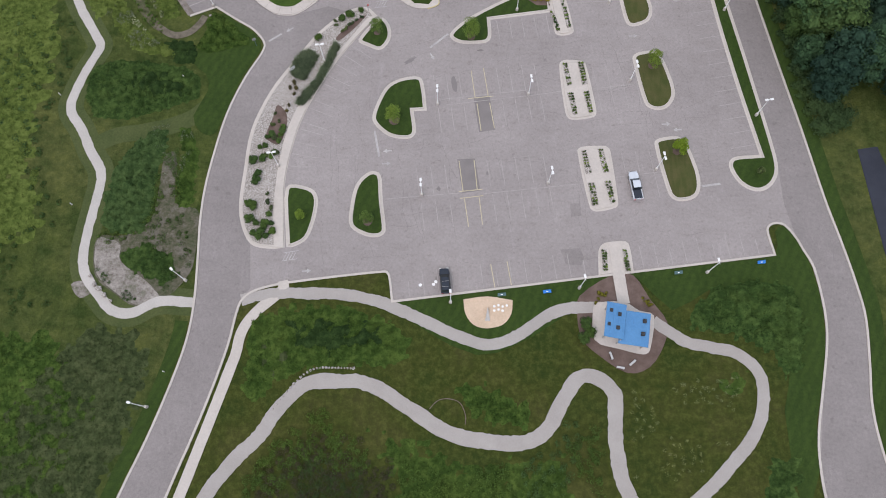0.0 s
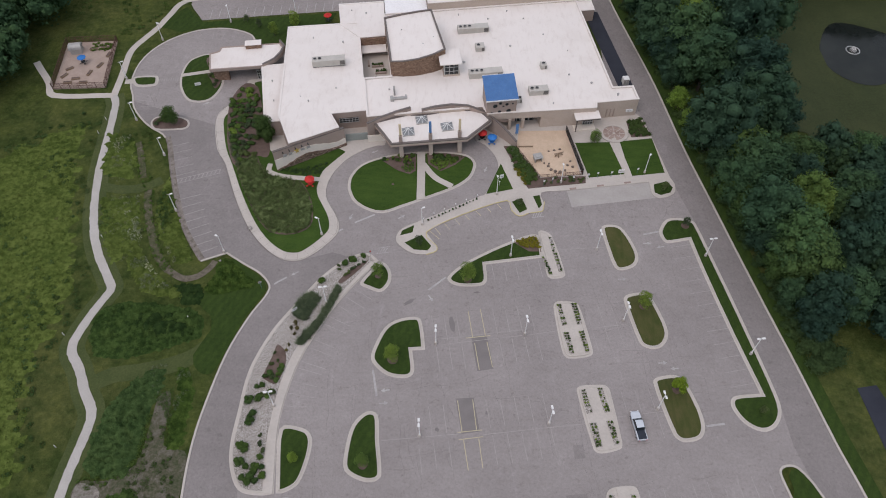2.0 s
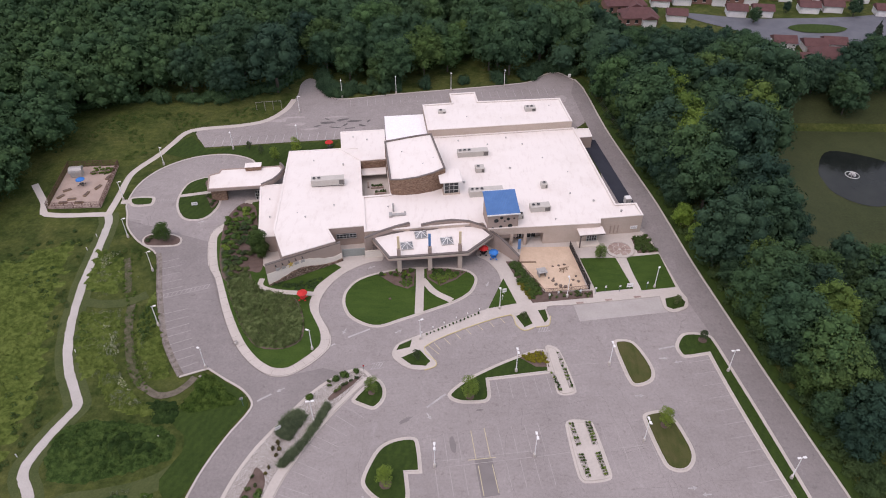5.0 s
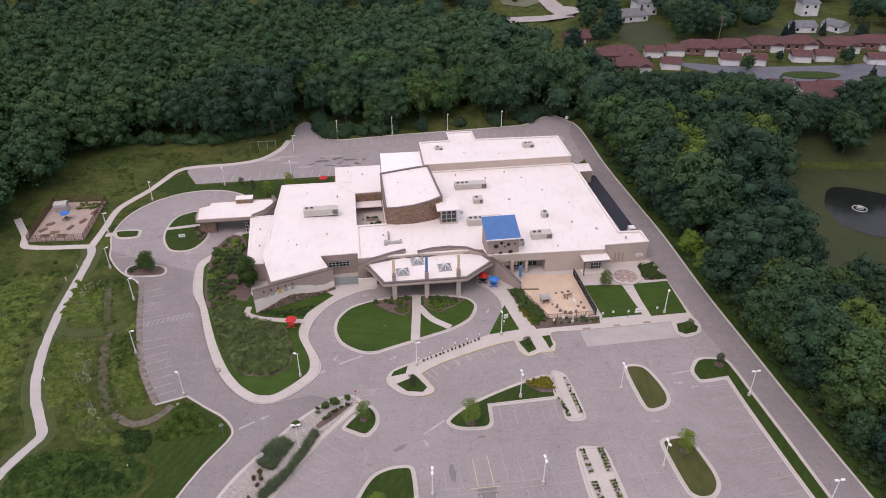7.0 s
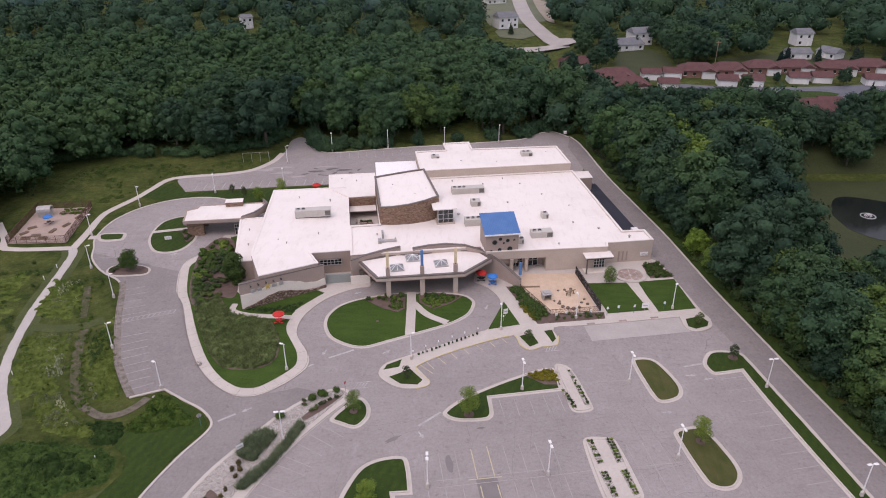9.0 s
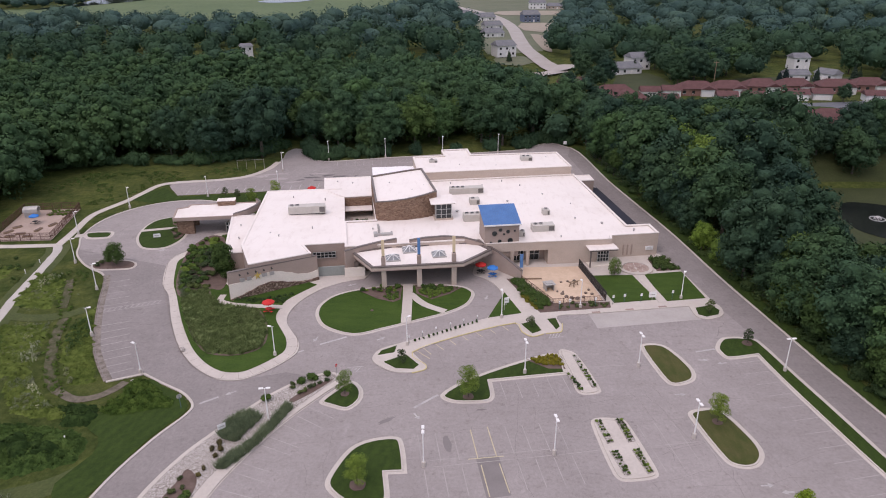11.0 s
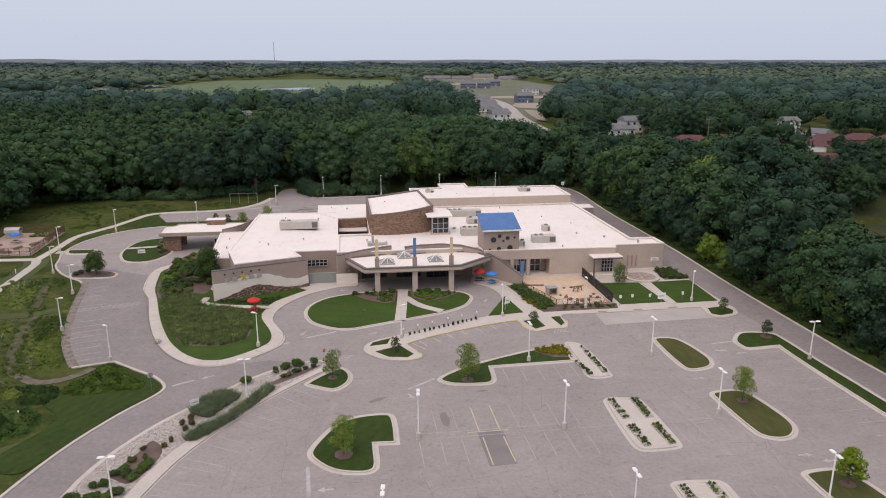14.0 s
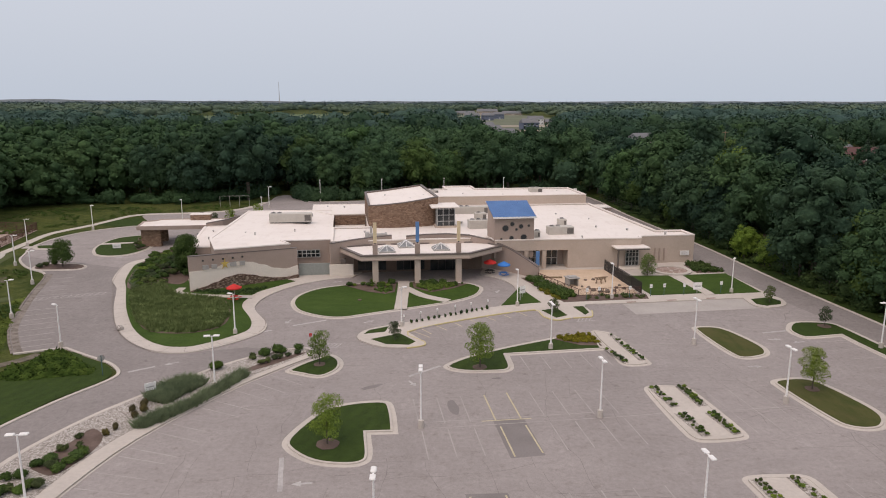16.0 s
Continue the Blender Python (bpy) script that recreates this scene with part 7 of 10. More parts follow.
# sealed cracks wandering over the asphalt
bm = B()
crack_rng = random.Random(4)
for k in range(110):
    x, y = crack_rng.uniform(-24, 56), crack_rng.uniform(34, 96)
    a = crack_rng.choice((8.5, 98.5)) + crack_rng.uniform(-12, 12)
    for _ in range(crack_rng.randrange(4, 13)):
        a2 = a + crack_rng.uniform(-16, 16)
        nx, ny = x + math.cos(radians(a2)) * 1.5, y + math.sin(radians(a2)) * 1.5
        stripe(bm, (x, y), (nx, ny), crack_rng.uniform(0.025, 0.05), 0.004)
        x, y = nx, ny
for k in range(26):
    x, y = crack_rng.choice(((-43, 40), (-42, 60), (-36, 84), (-60, 104), (-64, 122), (-28, 95), (0, 105), (50, 100), (60, 98), (66, 60), (68, 40), (-20, 190), (-70, 160), (-80, 140)))
    x, y = x + crack_rng.uniform(-3, 3), y + crack_rng.uniform(-8, 8)
    a = crack_rng.uniform(0, 180)
    for _ in range(crack_rng.randrange(3, 7)):
        a2 = a + crack_rng.uniform(-30, 30)
        nx, ny = x + math.cos(radians(a2)) * 1.2, y + math.sin(radians(a2)) * 1.2
        stripe(bm, (x, y), (nx, ny), 0.07, 0.004)
        x, y = nx, ny
markings(bm, CRACK, "dark cracks wandering over the asphalt")
for x, y, w, d, a in ((-0.3, 74.4, 1.7, 3.4, 8), (6.6, 55.1, 0.7, 0.8, 8), (-2.6, 51.6, 0.9, 1.1, 20), (-9.4, 79.6, 3.4, 0.8, 35), (4.8, 82.4, 1.8, 0.5, 5), (-40.6, 189.6, 5.2, 1.5, 12), (-36.6, 191.2, 4.2, 1.3, 20), (-32.4, 190.6, 5.6, 1.2, 8), (-30, 188.2, 3.4, 1.1, -30), (-35.2, 188.4, 3.0, 0.9, 50), (-38.6, 186.8, 4.6, 0.8, -8), (-33.4, 186.4, 3.6, 0.7, 14), (-43.6, 187.4, 2.6, 0.7, 30), (-28.2, 190.8, 2.4, 0.9, 60), (-41.2, 191.6, 2.2, 0.6, -20)):
    c, s = math.cos(radians(a)), math.sin(radians(a))
    pts = []
    for k in range(10):
        t = k * math.tau / 10
        r = crack_rng.uniform(0.55, 1.15)
        px, py = math.cos(t) * w / 2 * r, math.sin(t) * d / 2 * r
        pts.append((x + px * c - py * s, y + px * s + py * c))
    damp = y > 150
    patch(pts, "pavement", DAMP_ASPHALT if damp else DARK_ASPHALT, "damp dark stain on the service yard" if damp else "dark stained repair in the asphalt", "pavement", 0.006 if damp else 0.003, 0.0, True)
for x, y, w, d in ((-56.4, 190.4, 7, 2.2), (-50.2, 188.4, 8, 1.8), (-52.6, 192.4, 9, 1.2), (-45.6, 185.6, 6, 1.2), (-38, 193.2, 10, 1.0), (33.4, 206.4, 4, 5)):
    pts = [(x + math.cos(k * math.tau / 12) * w / 2 * r, y + math.sin(k * math.tau / 12) * d / 2 * r + 0.1 * math.cos(k * math.tau / 12) * w / 2) for k in range(12) for r in (crack_rng.uniform(0.6, 1.15),)]
    patch(pts, "pavement", DUSTY_ASPHALT, "pale dusty patch of worn asphalt", "pavement", 0.002, 0.0, True)


# ---- trees of the grounds ----
site_rng = random.Random(21)
YOUNG = [tree_meshes(site_rng, 5.5, 1.5, 2400, 0.075, LEAF_YOUNG, 14, 0.14, 0.08, 0.0) for _ in range(3)]
BUSHY = tree_meshes(site_rng, 4.8, 1.6, 2200, 0.085, LEAF_YOUNG, 14, 0.0, 0.07, 0.0)
LIME = tree_meshes(site_rng, 4.7, 1.4, 800, 0.16, LEAF_LIME, 10, 0.14, 0.08, 0.35)
DENSE = tree_meshes(site_rng, 5.4, 2.1, 3600, 0.1, LEAF_SHRUB, 15, 0.12, 0.12, 0.45)
CORNER = tree_meshes(site_rng, 6.4, 1.9, 4200, 0.12, LEAF_DARK, 18, -0.05, 0.1, 0.5)
SMALL = [tree_meshes(site_rng, 3.7, 1.05, 330, 0.13, LEAF_GREY, 9, 0.18, 0.06, 0.0) for _ in range(2)]
for k, (x, y, s, ms, label) in enumerate((
    (3.0, 85.6, 1.12, YOUNG[0], "young light green tree in a grass island"), (-11.9, 66.0, 0.98, YOUNG[1], "young light green tree in a mulch ring"),
    (39.6, 79.6, 0.98, YOUNG[2], "young light green tree in a dry grass island"), (43.2, 60.6, 1.0, LIME, "young lime green tree in a dry grass island"),
    (-16.4, 86.2, 0.85, YOUNG[1], "young tree at the end of the stone bed"), (52.4, 101.6, 0.88, SMALL[0], "small grey-green tree in the grass strip"),
    (49.3, 112.2, 0.85, SMALL[1], "small reddish-green tree in the corner island"), (-73.1, 132.2, 1.0, DENSE, "round dense green tree in a mulch island"),
    (-15.8, 44.6, 0.8, YOUNG[2], "young tree in a grass island"), (58.4, 56.4, 0.7, SMALL[0], "small dark tree in the grass strip"),
    (-8.0, 95.2, 0.82, SMALL[1], "small tree at the tip of the walk"), (14.9, 106.8, 0.72, SMALL[0], "small tree beside the crossing"),
    (-28.4, 45.0, 0.6, YOUNG[0], "very young tree in a grass island"), (34.5, 127.7, 0.9, BUSHY, "bushy light green tree beside the terrace"),
    (-47.6, 127.2, 1.25, CORNER, "bushy dark green tree at the building corner"), (-47.2, 172.3, 1.0, YOUNG[1], "young tree behind the west wing"),
    (-61.6, 174.0, 0.8, SMALL[1], "small tree beside the service yard"), (-57.5, 171.5, 0.9, SMALL[0], "small tree beside the service yard"), (-52.5, 168.0, 0.9, YOUNG[2], "young tree behind the canopy"))):
    tree("tree", ms, x, y, label, group="planted trees", turn=site_rng.uniform(0, 360), size=s)
for x, y, r in ((3.0, 85.6, 0.9), (-11.9, 66.0, 1.1), (39.6, 79.6, 0.8), (43.2, 60.6, 0.8), (-16.4, 86.2, 0.7), (52.4, 101.6, 0.9), (-8.0, 95.2, 0.6), (-15.8, 44.6, 0.9), (-15, 112.6, 0.3)):
    pts = [(x + math.cos(k * math.tau / 14) * r * site_rng.uniform(0.9, 1.1), y + math.sin(k * math.tau / 14) * r * site_rng.uniform(0.9, 1.1)) for k in range(14)]
    patch(pts, "planting_bed", MULCH, "round brown mulch ring", "flower bed", 0.15 if y < 110 else 0.2, 0.1, False)

patch([(-74.7, 149.8), (-68, 151.5), (-64.1, 152.4), (-64.2, 153.6), (-68.2, 152.7), (-74.9, 151.0)], "path", CONCRETE, "narrow concrete walk across the round lawn", "path", 0.15, 0.1, False)
patch([(-68.6, 154.2), (-69.8, 157.6), (-67.4, 158.0), (-65.2, 155.8), (-64.6, 154.2), (-66.6, 153.6)], "planting_bed", MULCH, "brown mulch bed beside the pier", "flower bed", 0.14, 0.05)
patch([(-68.2, 151.2), (-66.3, 151.4), (-64.4, 151.0), (-63.9, 147.6), (-64.9, 145.3), (-66.5, 148.4)], "planting_bed", MULCH, "brown mulch bed beside the pier", "flower bed", 0.14, 0.05)

# ---- shrubs ----
SHRUBS = [shrub_mesh(site_rng, 1.6, 1.2, 330, 0.13, LEAF_SHRUB) for _ in range(3)]
BROWN_SHRUBS = [shrub_mesh(site_rng, 0.9, 0.8, 150, 0.1, LEAF_GREY) for _ in range(2)]
BRIGHT_SHRUBS = [shrub_mesh(site_rng, 1.5, 0.9, 300, 0.12, m) for m in (LEAF_YOUNG, LEAF_SHRUB)]
DRY_SHRUBS = [shrub_mesh(site_rng, 0.8, 0.9, 170, 0.08, LEAF_BROWN) for _ in range(2)]
GARDEN_SHRUBS = [shrub_mesh(site_rng, 1.5, 1.0, 300, 0.12, m) for m in (LEAF_SHRUB, LEAF_LIGHT, LEAF_GREY)]
UPRIGHT = [shrub_mesh(site_rng, 0.5, 0.95, 110, 0.09, LEAF_DARK) for _ in range(2)]
TUFT = [shrub_mesh(site_rng, 0.5, 0.4, 60, 0.08, m) for m in (LEAF_YOUNG, LEAF_GREY, LEAF_SHRUB)]


def shrub(meshes, x, y, s, label, group, lift=0.12):
    ob = new("shrub", site_rng.choice(meshes))
    ob.matrix_basis = pose(x, y, level(x, y) + lift, 0, 0, site_rng.uniform(0, 360)) @ Matrix.Scale(s, 4)
    return tagged(ob, label, "shrub", group)


for x, y in ((-37.6, 59.5), (-36.7, 59.8), (-38.5, 56.5), (-37.0, 56.9), (-37.4, 54.2), (-37.9, 53.4), (-37.5, 52.2), (-38.6, 47.7), (-37.5, 47.1), (-38.1, 44.6), (-36.8, 43.7), (-34.9, 43.5), (-35.2, 42.6), (-34.4, 45.7), (-37.1, 41.7), (-35.9, 42.1), (-35.9, 40.9), (-34.7, 41.1), (-33.6, 42.1), (-33.8, 43.7), (-28.7, 84.5), (-23.9, 89.1), (-22.5, 90.4), (-21.9, 89.9), (-20.0, 91.3)):
    shrub(SHRUBS, x, y, site_rng.uniform(0.55, 0.95), "rounded green shrub in pale river stone", "stone bed shrubs")
for x, y in ((-25.2, 88.5), (-25.0, 87.6), (-35.1, 49.6), (-35.0, 47.8), (-34.1, 46.8), (-22.8, 86.9), (-23.6, 86.2), (-21.6, 88.2), (-20.8, 88.9), (-19.8, 89.6), (-22.1, 87.8), (-35.4, 66.8), (-34.6, 65.0), (-35.6, 64.2)):
    shrub(BROWN_SHRUBS, x, y, site_rng.uniform(0.7, 1.0), "small brownish shrub in pale river stone", "stone bed shrubs")
patch([(-37.0, 61.7), (-35.8, 66.3), (-35.3, 68.8), (-33.4, 67.1), (-33.0, 64.2), (-34.0, 60.2), (-35.8, 60.6)], "planting_bed", MULCH, "brown mulch patch in the stone bed", "flower bed", 0.125, 0.05)
patch([(-18.9, 90.4), (-21.3, 86.9), (-24.1, 84.0), (-24.9, 84.5), (-22.5, 87.7)], "planting_bed", MULCH, "brown mulch strip beside the walk", "flower bed", 0.125, 0.05)
HERB_BRIGHT = herb_material("bright_mixed_herbs", (0.020, 0.041, 0.008), (0.039, 0.072, 0.014), (0.083, 0.123, 0.026))
HERB_MEADOW = herb_material("yellow_green_herbs", (0.044, 0.072, 0.014), (0.080, 0.112, 0.024), (0.126, 0.158, 0.040))
# Dark leaf colour, deepened further in place of shadow inside the bushes.
HERB_DARK = herb_material("dark_mixed_bushes", (0.013, 0.028, 0.009), (0.023, 0.046, 0.013), (0.042, 0.073, 0.020))
HERB_GREY = herb_material("grey_green_growth", (0.027, 0.042, 0.015), (0.049, 0.067, 0.025), (0.084, 0.099, 0.042))
HERB_REED = herb_material("blue_green_reeds", (0.024, 0.052, 0.016), (0.046, 0.084, 0.026), (0.078, 0.122, 0.040))
SOFT_GRASS = herb_material("soft_grey_green_grass", (0.115, 0.158, 0.090), (0.165, 0.212, 0.122), (0.215, 0.262, 0.155))
# Also darkened in place of the shadow a deeper thicket would have.
HERB_BUSH = herb_material("mixed_bush_leaves", (0.018, 0.038, 0.010), (0.038, 0.072, 0.018), (0.078, 0.122, 0.032))
def grasses(name, poly, mat, label, height, gap, blades, width=0.08, lean=0.4, lift=0.12):
    """Tussocks of upright blades, leaning out from their hearts."""
    rs = np.random.RandomState(site_rng.randrange(1 << 30))
    vs = []
    for x, y in spaced(poly, gap, site_rng):
        z, h = level(x, y) + lift, site_rng.uniform(*height)
        a = rs.uniform(0, math.tau, blades)
        r = gap * 0.62 * np.sqrt(rs.rand(blades))
        t = h * rs.uniform(0.6, 1.1, blades)
        out = t * lean * rs.uniform(0.2, 1.3, blades)
        bx, by, tw = x + np.cos(a) * r, y + np.sin(a) * r, rs.uniform(0, math.tau, blades)
        wx, wy = np.cos(tw) * width, np.sin(tw) * width
        base = np.full(blades, z)
        vs.append(np.stack([np.stack([bx - wx, by - wy, base], 1), np.stack([bx + wx, by + wy, base], 1), np.stack([bx + np.cos(a) * out, by + np.sin(a) * out, z + t], 1)], 1).reshape(-1, 3))
    vs = np.concatenate(vs)
    return tagged(new(name, foliage_mesh(name, vs, [(k, k + 1, k + 2) for k in range(0, len(vs), 3)], mat)), label, "grass", kind="stuff")


HEDGE_A = [(-33.4, 76.0), (-32.6, 79.4), (-31.4, 81.0), (-29.6, 81.4), (-28.1, 79.8), (-30.2, 74.6), (-31.8, 74.8)]
HEDGE_B = [(-31.4, 69.6), (-30.4, 71.4), (-28.2, 74.4), (-26.6, 78.4), (-25.0, 83.4), (-24.0, 82.4), (-25.2, 78.4), (-27.6, 72.6), (-30.1, 68.6), (-31.2, 68.8)]
for bed in (HEDGE_A, HEDGE_B):
    grasses("ornamental_grass", bed, SOFT_GRASS, "dense blue-green ornamental grasses in the stone bed", (0.8, 1.05), 0.34, 40, 0.045, 0.7, 0.1)
for x, y in ((-36.4, 61.5), (-35.7, 62.2), (-34.1, 60.8), (-34.0, 62.2), (-33.8, 62.9), (-33.5, 63.9), (-35.0, 61.4), (-36.3, 57.6), (-35.4, 57.4), (-35.1, 58.2), (-34.5, 58.2), (-36.8, 57.3)):
    shrub(GARDEN_SHRUBS, x, y, site_rng.uniform(0.6, 0.85), "rounded green shrub at the edge of the mulch", "stone bed shrubs")
for x, y in ((-33.4, 67.4), (-32.9, 68.8), (-33.1, 72.6), (-32.3, 71.1), (-32.4, 73.8), (-31.8, 72.5)):
    shrub(DRY_SHRUBS, x, y, site_rng.uniform(0.8, 1.1), "dry brown tussock in pale river stone", "stone bed shrubs")

for x, y in ((-68.2, 155.2), (-67.2, 156.6), (-66.0, 155.4), (-67.0, 150.4), (-66.0, 149.6), (-65.0, 148.2), (-65.2, 146.6), (-76.4, 132.6), (-75.4, 133.4), (-77.0, 131.4)):
    shrub(GARDEN_SHRUBS, x, y, site_rng.uniform(0.6, 0.9), "low green shrub in a drive island bed", "island shrubs", 0.14)

# planted beds on the crossing islands
for a, b, c, d in (((21.5, 79.8), (22.5, 79.8), (23.4, 74.8), (22.4, 74.5)), ((24.6, 80.1), (25.8, 80.1), (26.5, 75.1), (25.4, 74.8)), ((22.3, 73.0), (23.6, 73.0), (24.3, 68.2), (23.4, 67.9)), ((25.5, 73.2), (26.7, 73.5), (27.4, 68.7), (26.5, 68.4)), ((24.7, 60.2), (25.7, 60.4), (26.7, 55.6), (25.4, 55.3)), ((27.9, 60.7), (29.0, 60.8), (29.9, 55.9), (28.8, 55.6)), ((25.7, 53.5), (27.1, 53.6), (27.7, 49), (26.5, 48.8)), ((28.9, 54.0), (30.2, 54.0), (30.8, 49.6), (29.9, 49.3)), ((19.2, 92.4), (20.2, 91.6), (21.3, 87.4), (20.5, 87.4)), ((21, 97.8), (21.8, 97.6), (23.6, 88.3), (22.7, 88.1)), ((27.8, 40.2), (28.8, 40.2), (28.9, 36), (27.9, 36)), ((31.6, 40.4), (32.5, 40.2), (33, 36.2), (32, 36.2))):
    patch([a, b, c, d], "planting_bed", RIPRAP, "stone-mulched bed in a crossing island", "flower bed", 0.15, 0.03, False)
    for k in range(8 if math.dist(a, d) < 7 else 11):
        n = 7 if math.dist(a, d) < 7 else 10
        for s in (0.3, 0.72):
            if site_rng.random() < 0.2:
                continue
            t = (k + 0.5) / (n + 1)
            p, q = Vector(a).lerp(Vector(d), t), Vector(b).lerp(Vector(c), t)
            m = p.lerp(q, s)
            shrub(TUFT, m.x, m.y, site_rng.uniform(0.55, 0.95), "small clipped green plant in a stone bed", "crossing island plants", 0.15)
for k in range(15):
    t = k / 14
    shrub(UPRIGHT, -6.2 + 11.2 * t, 101.7 + 6.6 * t, site_rng.uniform(0.45, 0.75), "small dark green shrub along the walk", "walk hedge", 0.15)
thicket("flower_bed", spaced([(13.5, 96.4), (18.2, 97.9), (19.2, 94.4), (16.5, 94.6)], 0.5, site_rng), LEAF_GOLD, "yellow flowering perennials in the grass island", site_rng, (0.5, 0.8), (0.5, 0.8), 40, 0.09, category="flowers")
patch([(13, 96.2), (18.3, 98.1), (19.3, 93.6), (16.5, 93.6)], "planting_bed", MULCH, "brown mulch bed in the grass island", "flower bed", 0.13, 0.05, False)

# entrance beds and west garden
for k, (x, y) in enumerate(spaced([(-18.5, 120.4), (-10.2, 122.4), (-10.2, 118.4), (-14.6, 119.8)], 0.95, site_rng) + spaced([(-6.4, 122.6), (2, 121.8), (0.3, 120.3), (-5.7, 119.8)], 0.85, site_rng)):
    shrub(SHRUBS if k % 3 == 0 else TUFT, x, y, site_rng.uniform(0.55, 0.8) if k % 3 == 0 else site_rng.uniform(1.0, 1.5), "low green shrub in the entrance bed", "entrance shrubs", 0.16)
thicket("perennials", spaced([(-13.8, 118.0), (-10.4, 120), (-10.2, 117.2), (-11.2, 116.3)], 0.6, site_rng), LEAF_LIGHT, "low green perennials along the entrance lawn", site_rng, (0.5, 0.8), (0.3, 0.6), 40, 0.09, lambda x, y: level(x, y) + 0.16)
thicket("perennials", spaced([(-6.2, 120.4), (-1, 121.4), (0.4, 120.2), (-3.8, 117.6), (-6.2, 119.4)], 0.6, site_rng), LEAF_YOUNG, "yellow-green perennials filling the entrance bed", site_rng, (0.5, 0.9), (0.4, 0.8), 40, 0.09, lambda x, y: level(x, y) + 0.16)
grasses("ornamental_grass", [(13.2, 124.2), (14.8, 124.6), (18.8, 116.6), (17.4, 115.0)], SOFT_GRASS, "tufts of pale grass along the play yard fence", (0.7, 1.1), 0.9, 30, 0.05, 0.7, 0.16)
thicket("hedge", spaced([(11.9, 125.4), (14.4, 125.6), (19.9, 115.4), (17.4, 112.6)], 0.8, site_rng), LEAF_SHRUB, "dense mixed hedge outside the play yard fence", site_rng, (0.9, 1.4), (0.7, 1.3), 60, 0.13)
thicket("hedge", spaced([(14.2, 117.8), (16.2, 118.4), (17.4, 114.8), (16.6, 112.8)], 0.8, site_rng), LEAF_GOLD, "yellow-green flowering shrubs beside the walk", site_rng, (0.7, 1.0), (0.5, 0.8), 50, 0.11)
thicket("hedge", spaced([(20.8, 114.9), (30.6, 116), (30.6, 114.3), (21, 113.2)], 1.2, site_rng), LEAF_GREY, "sparse shrubs below the play yard fence", site_rng, (0.6, 1.0), (0.5, 0.9), 40, 0.11)
thicket("hedge", spaced([(43.4, 135), (47, 136), (48.6, 130), (44, 129.6)], 0.85, site_rng), LEAF_DARK, "dark green shrubs at the building corner", site_rng, (0.9, 1.4), (0.8, 1.3), 60, 0.14)

SOFT_BED = [(-52.6, 115), (-49.4, 108.4), (-45.8, 102), (-41.8, 97.6), (-36.4, 97.2), (-33, 99.6), (-33, 104.2), (-34.6, 109), (-37.4, 113), (-45, 114.8), (-47.4, 117.6), (-49.4, 121), (-53.3, 119.6)]
SHRUB_BED = [(-53.6, 117.4), (-56.6, 123), (-58.4, 130), (-59.6, 138), (-59.2, 143), (-57, 147.4), (-53.4, 146), (-50.6, 137), (-48.6, 131), (-46.4, 124), (-46.6, 120.6), (-49.4, 121)]
HERB_GARDEN = herb_material("tall_garden_grasses", (0.084, 0.120, 0.044), (0.128, 0.172, 0.064), (0.182, 0.224, 0.092))
patch(SOFT_BED, "planting_bed", MULCH, "mulched ground under the garden grasses", "flower bed", 0.212, 0.05)
patch(SHRUB_BED, "planting_bed", MULCH, "dark mulched ground of the garden shrubs", "flower bed", 0.22, 0.05)
canopy("perennial_bed", SOFT_BED, HERB_GARDEN, "low green growth among the garden grasses", site_rng, (0.3, 0.6), 0.9, 70, 0.08, 0.35, 0.3, lambda x, y: level(x, y) + 0.19, rim=0.6)
grasses("ornamental_grass", SOFT_BED, HERB_GARDEN, "soft tall grasses filling the west garden", (0.5, 0.85), 0.5, 26, 0.05, 0.75, 0.19)
grasses("ornamental_grass", [(-53.2, 117.4), (-55.8, 122), (-57.6, 129), (-56.4, 130), (-54.2, 123), (-51.8, 118.4)], SOFT_GRASS, "pale grey-green grasses along the garden walk", (0.5, 0.8), 0.5, 24, 0.05, 0.7, 0.19)
for row in range(14):
    for k in range(8):
        x, y = -59.0 + 1.45 * k + 0.25 * (row % 2) + site_rng.uniform(-0.25, 0.25), 119.6 + 1.9 * row + site_rng.uniform(-0.3, 0.3)
        if inside((x - 0.5, y), SHRUB_BED) and inside((x + 0.5, y), SHRUB_BED) and site_rng.random() < (0.95 if x < -51.5 else 0.5) and math.dist((x, y), (-47.6, 127.2)) > 2:
            shrub(BRIGHT_SHRUBS if x < -56 or y > 141 else GARDEN_SHRUBS, x, y, site_rng.uniform(0.8, 1.15), "leafy green shrub in a mulched garden row", "garden shrubs", 0.2)
thicket("shrubs", spaced([(-44, 117.2), (-41, 115.2), (-33.5, 114.6), (-31.2, 119), (-38, 117.6)], 1.0, site_rng), LEAF_DARK, "low shrubs under the sign wall", site_rng, (0.7, 1.1), (0.4, 0.7), 40, 0.13)
thicket("court_plants", [(p.x, p.y) for p in (AXES @ Vector((u, v, 0)) for u, v in [(-19.2, 21.7), (-18.2, 21.8), (-17.1, 21.6), (-18.6, 24.8), (-17.4, 24.9), (-16.5, 24.8), (-19.2, 27.8), (-18, 27.9), (-17, 27.8), (-16.1, 18.6), (-17.4, 18.8), (-21.4, 19)])], LEAF_DARK, "dark green plants in the inner courtyard", site_rng, (0.8, 1.3), (0.7, 1.3), 60, 0.15, lambda x, y: 2.28)

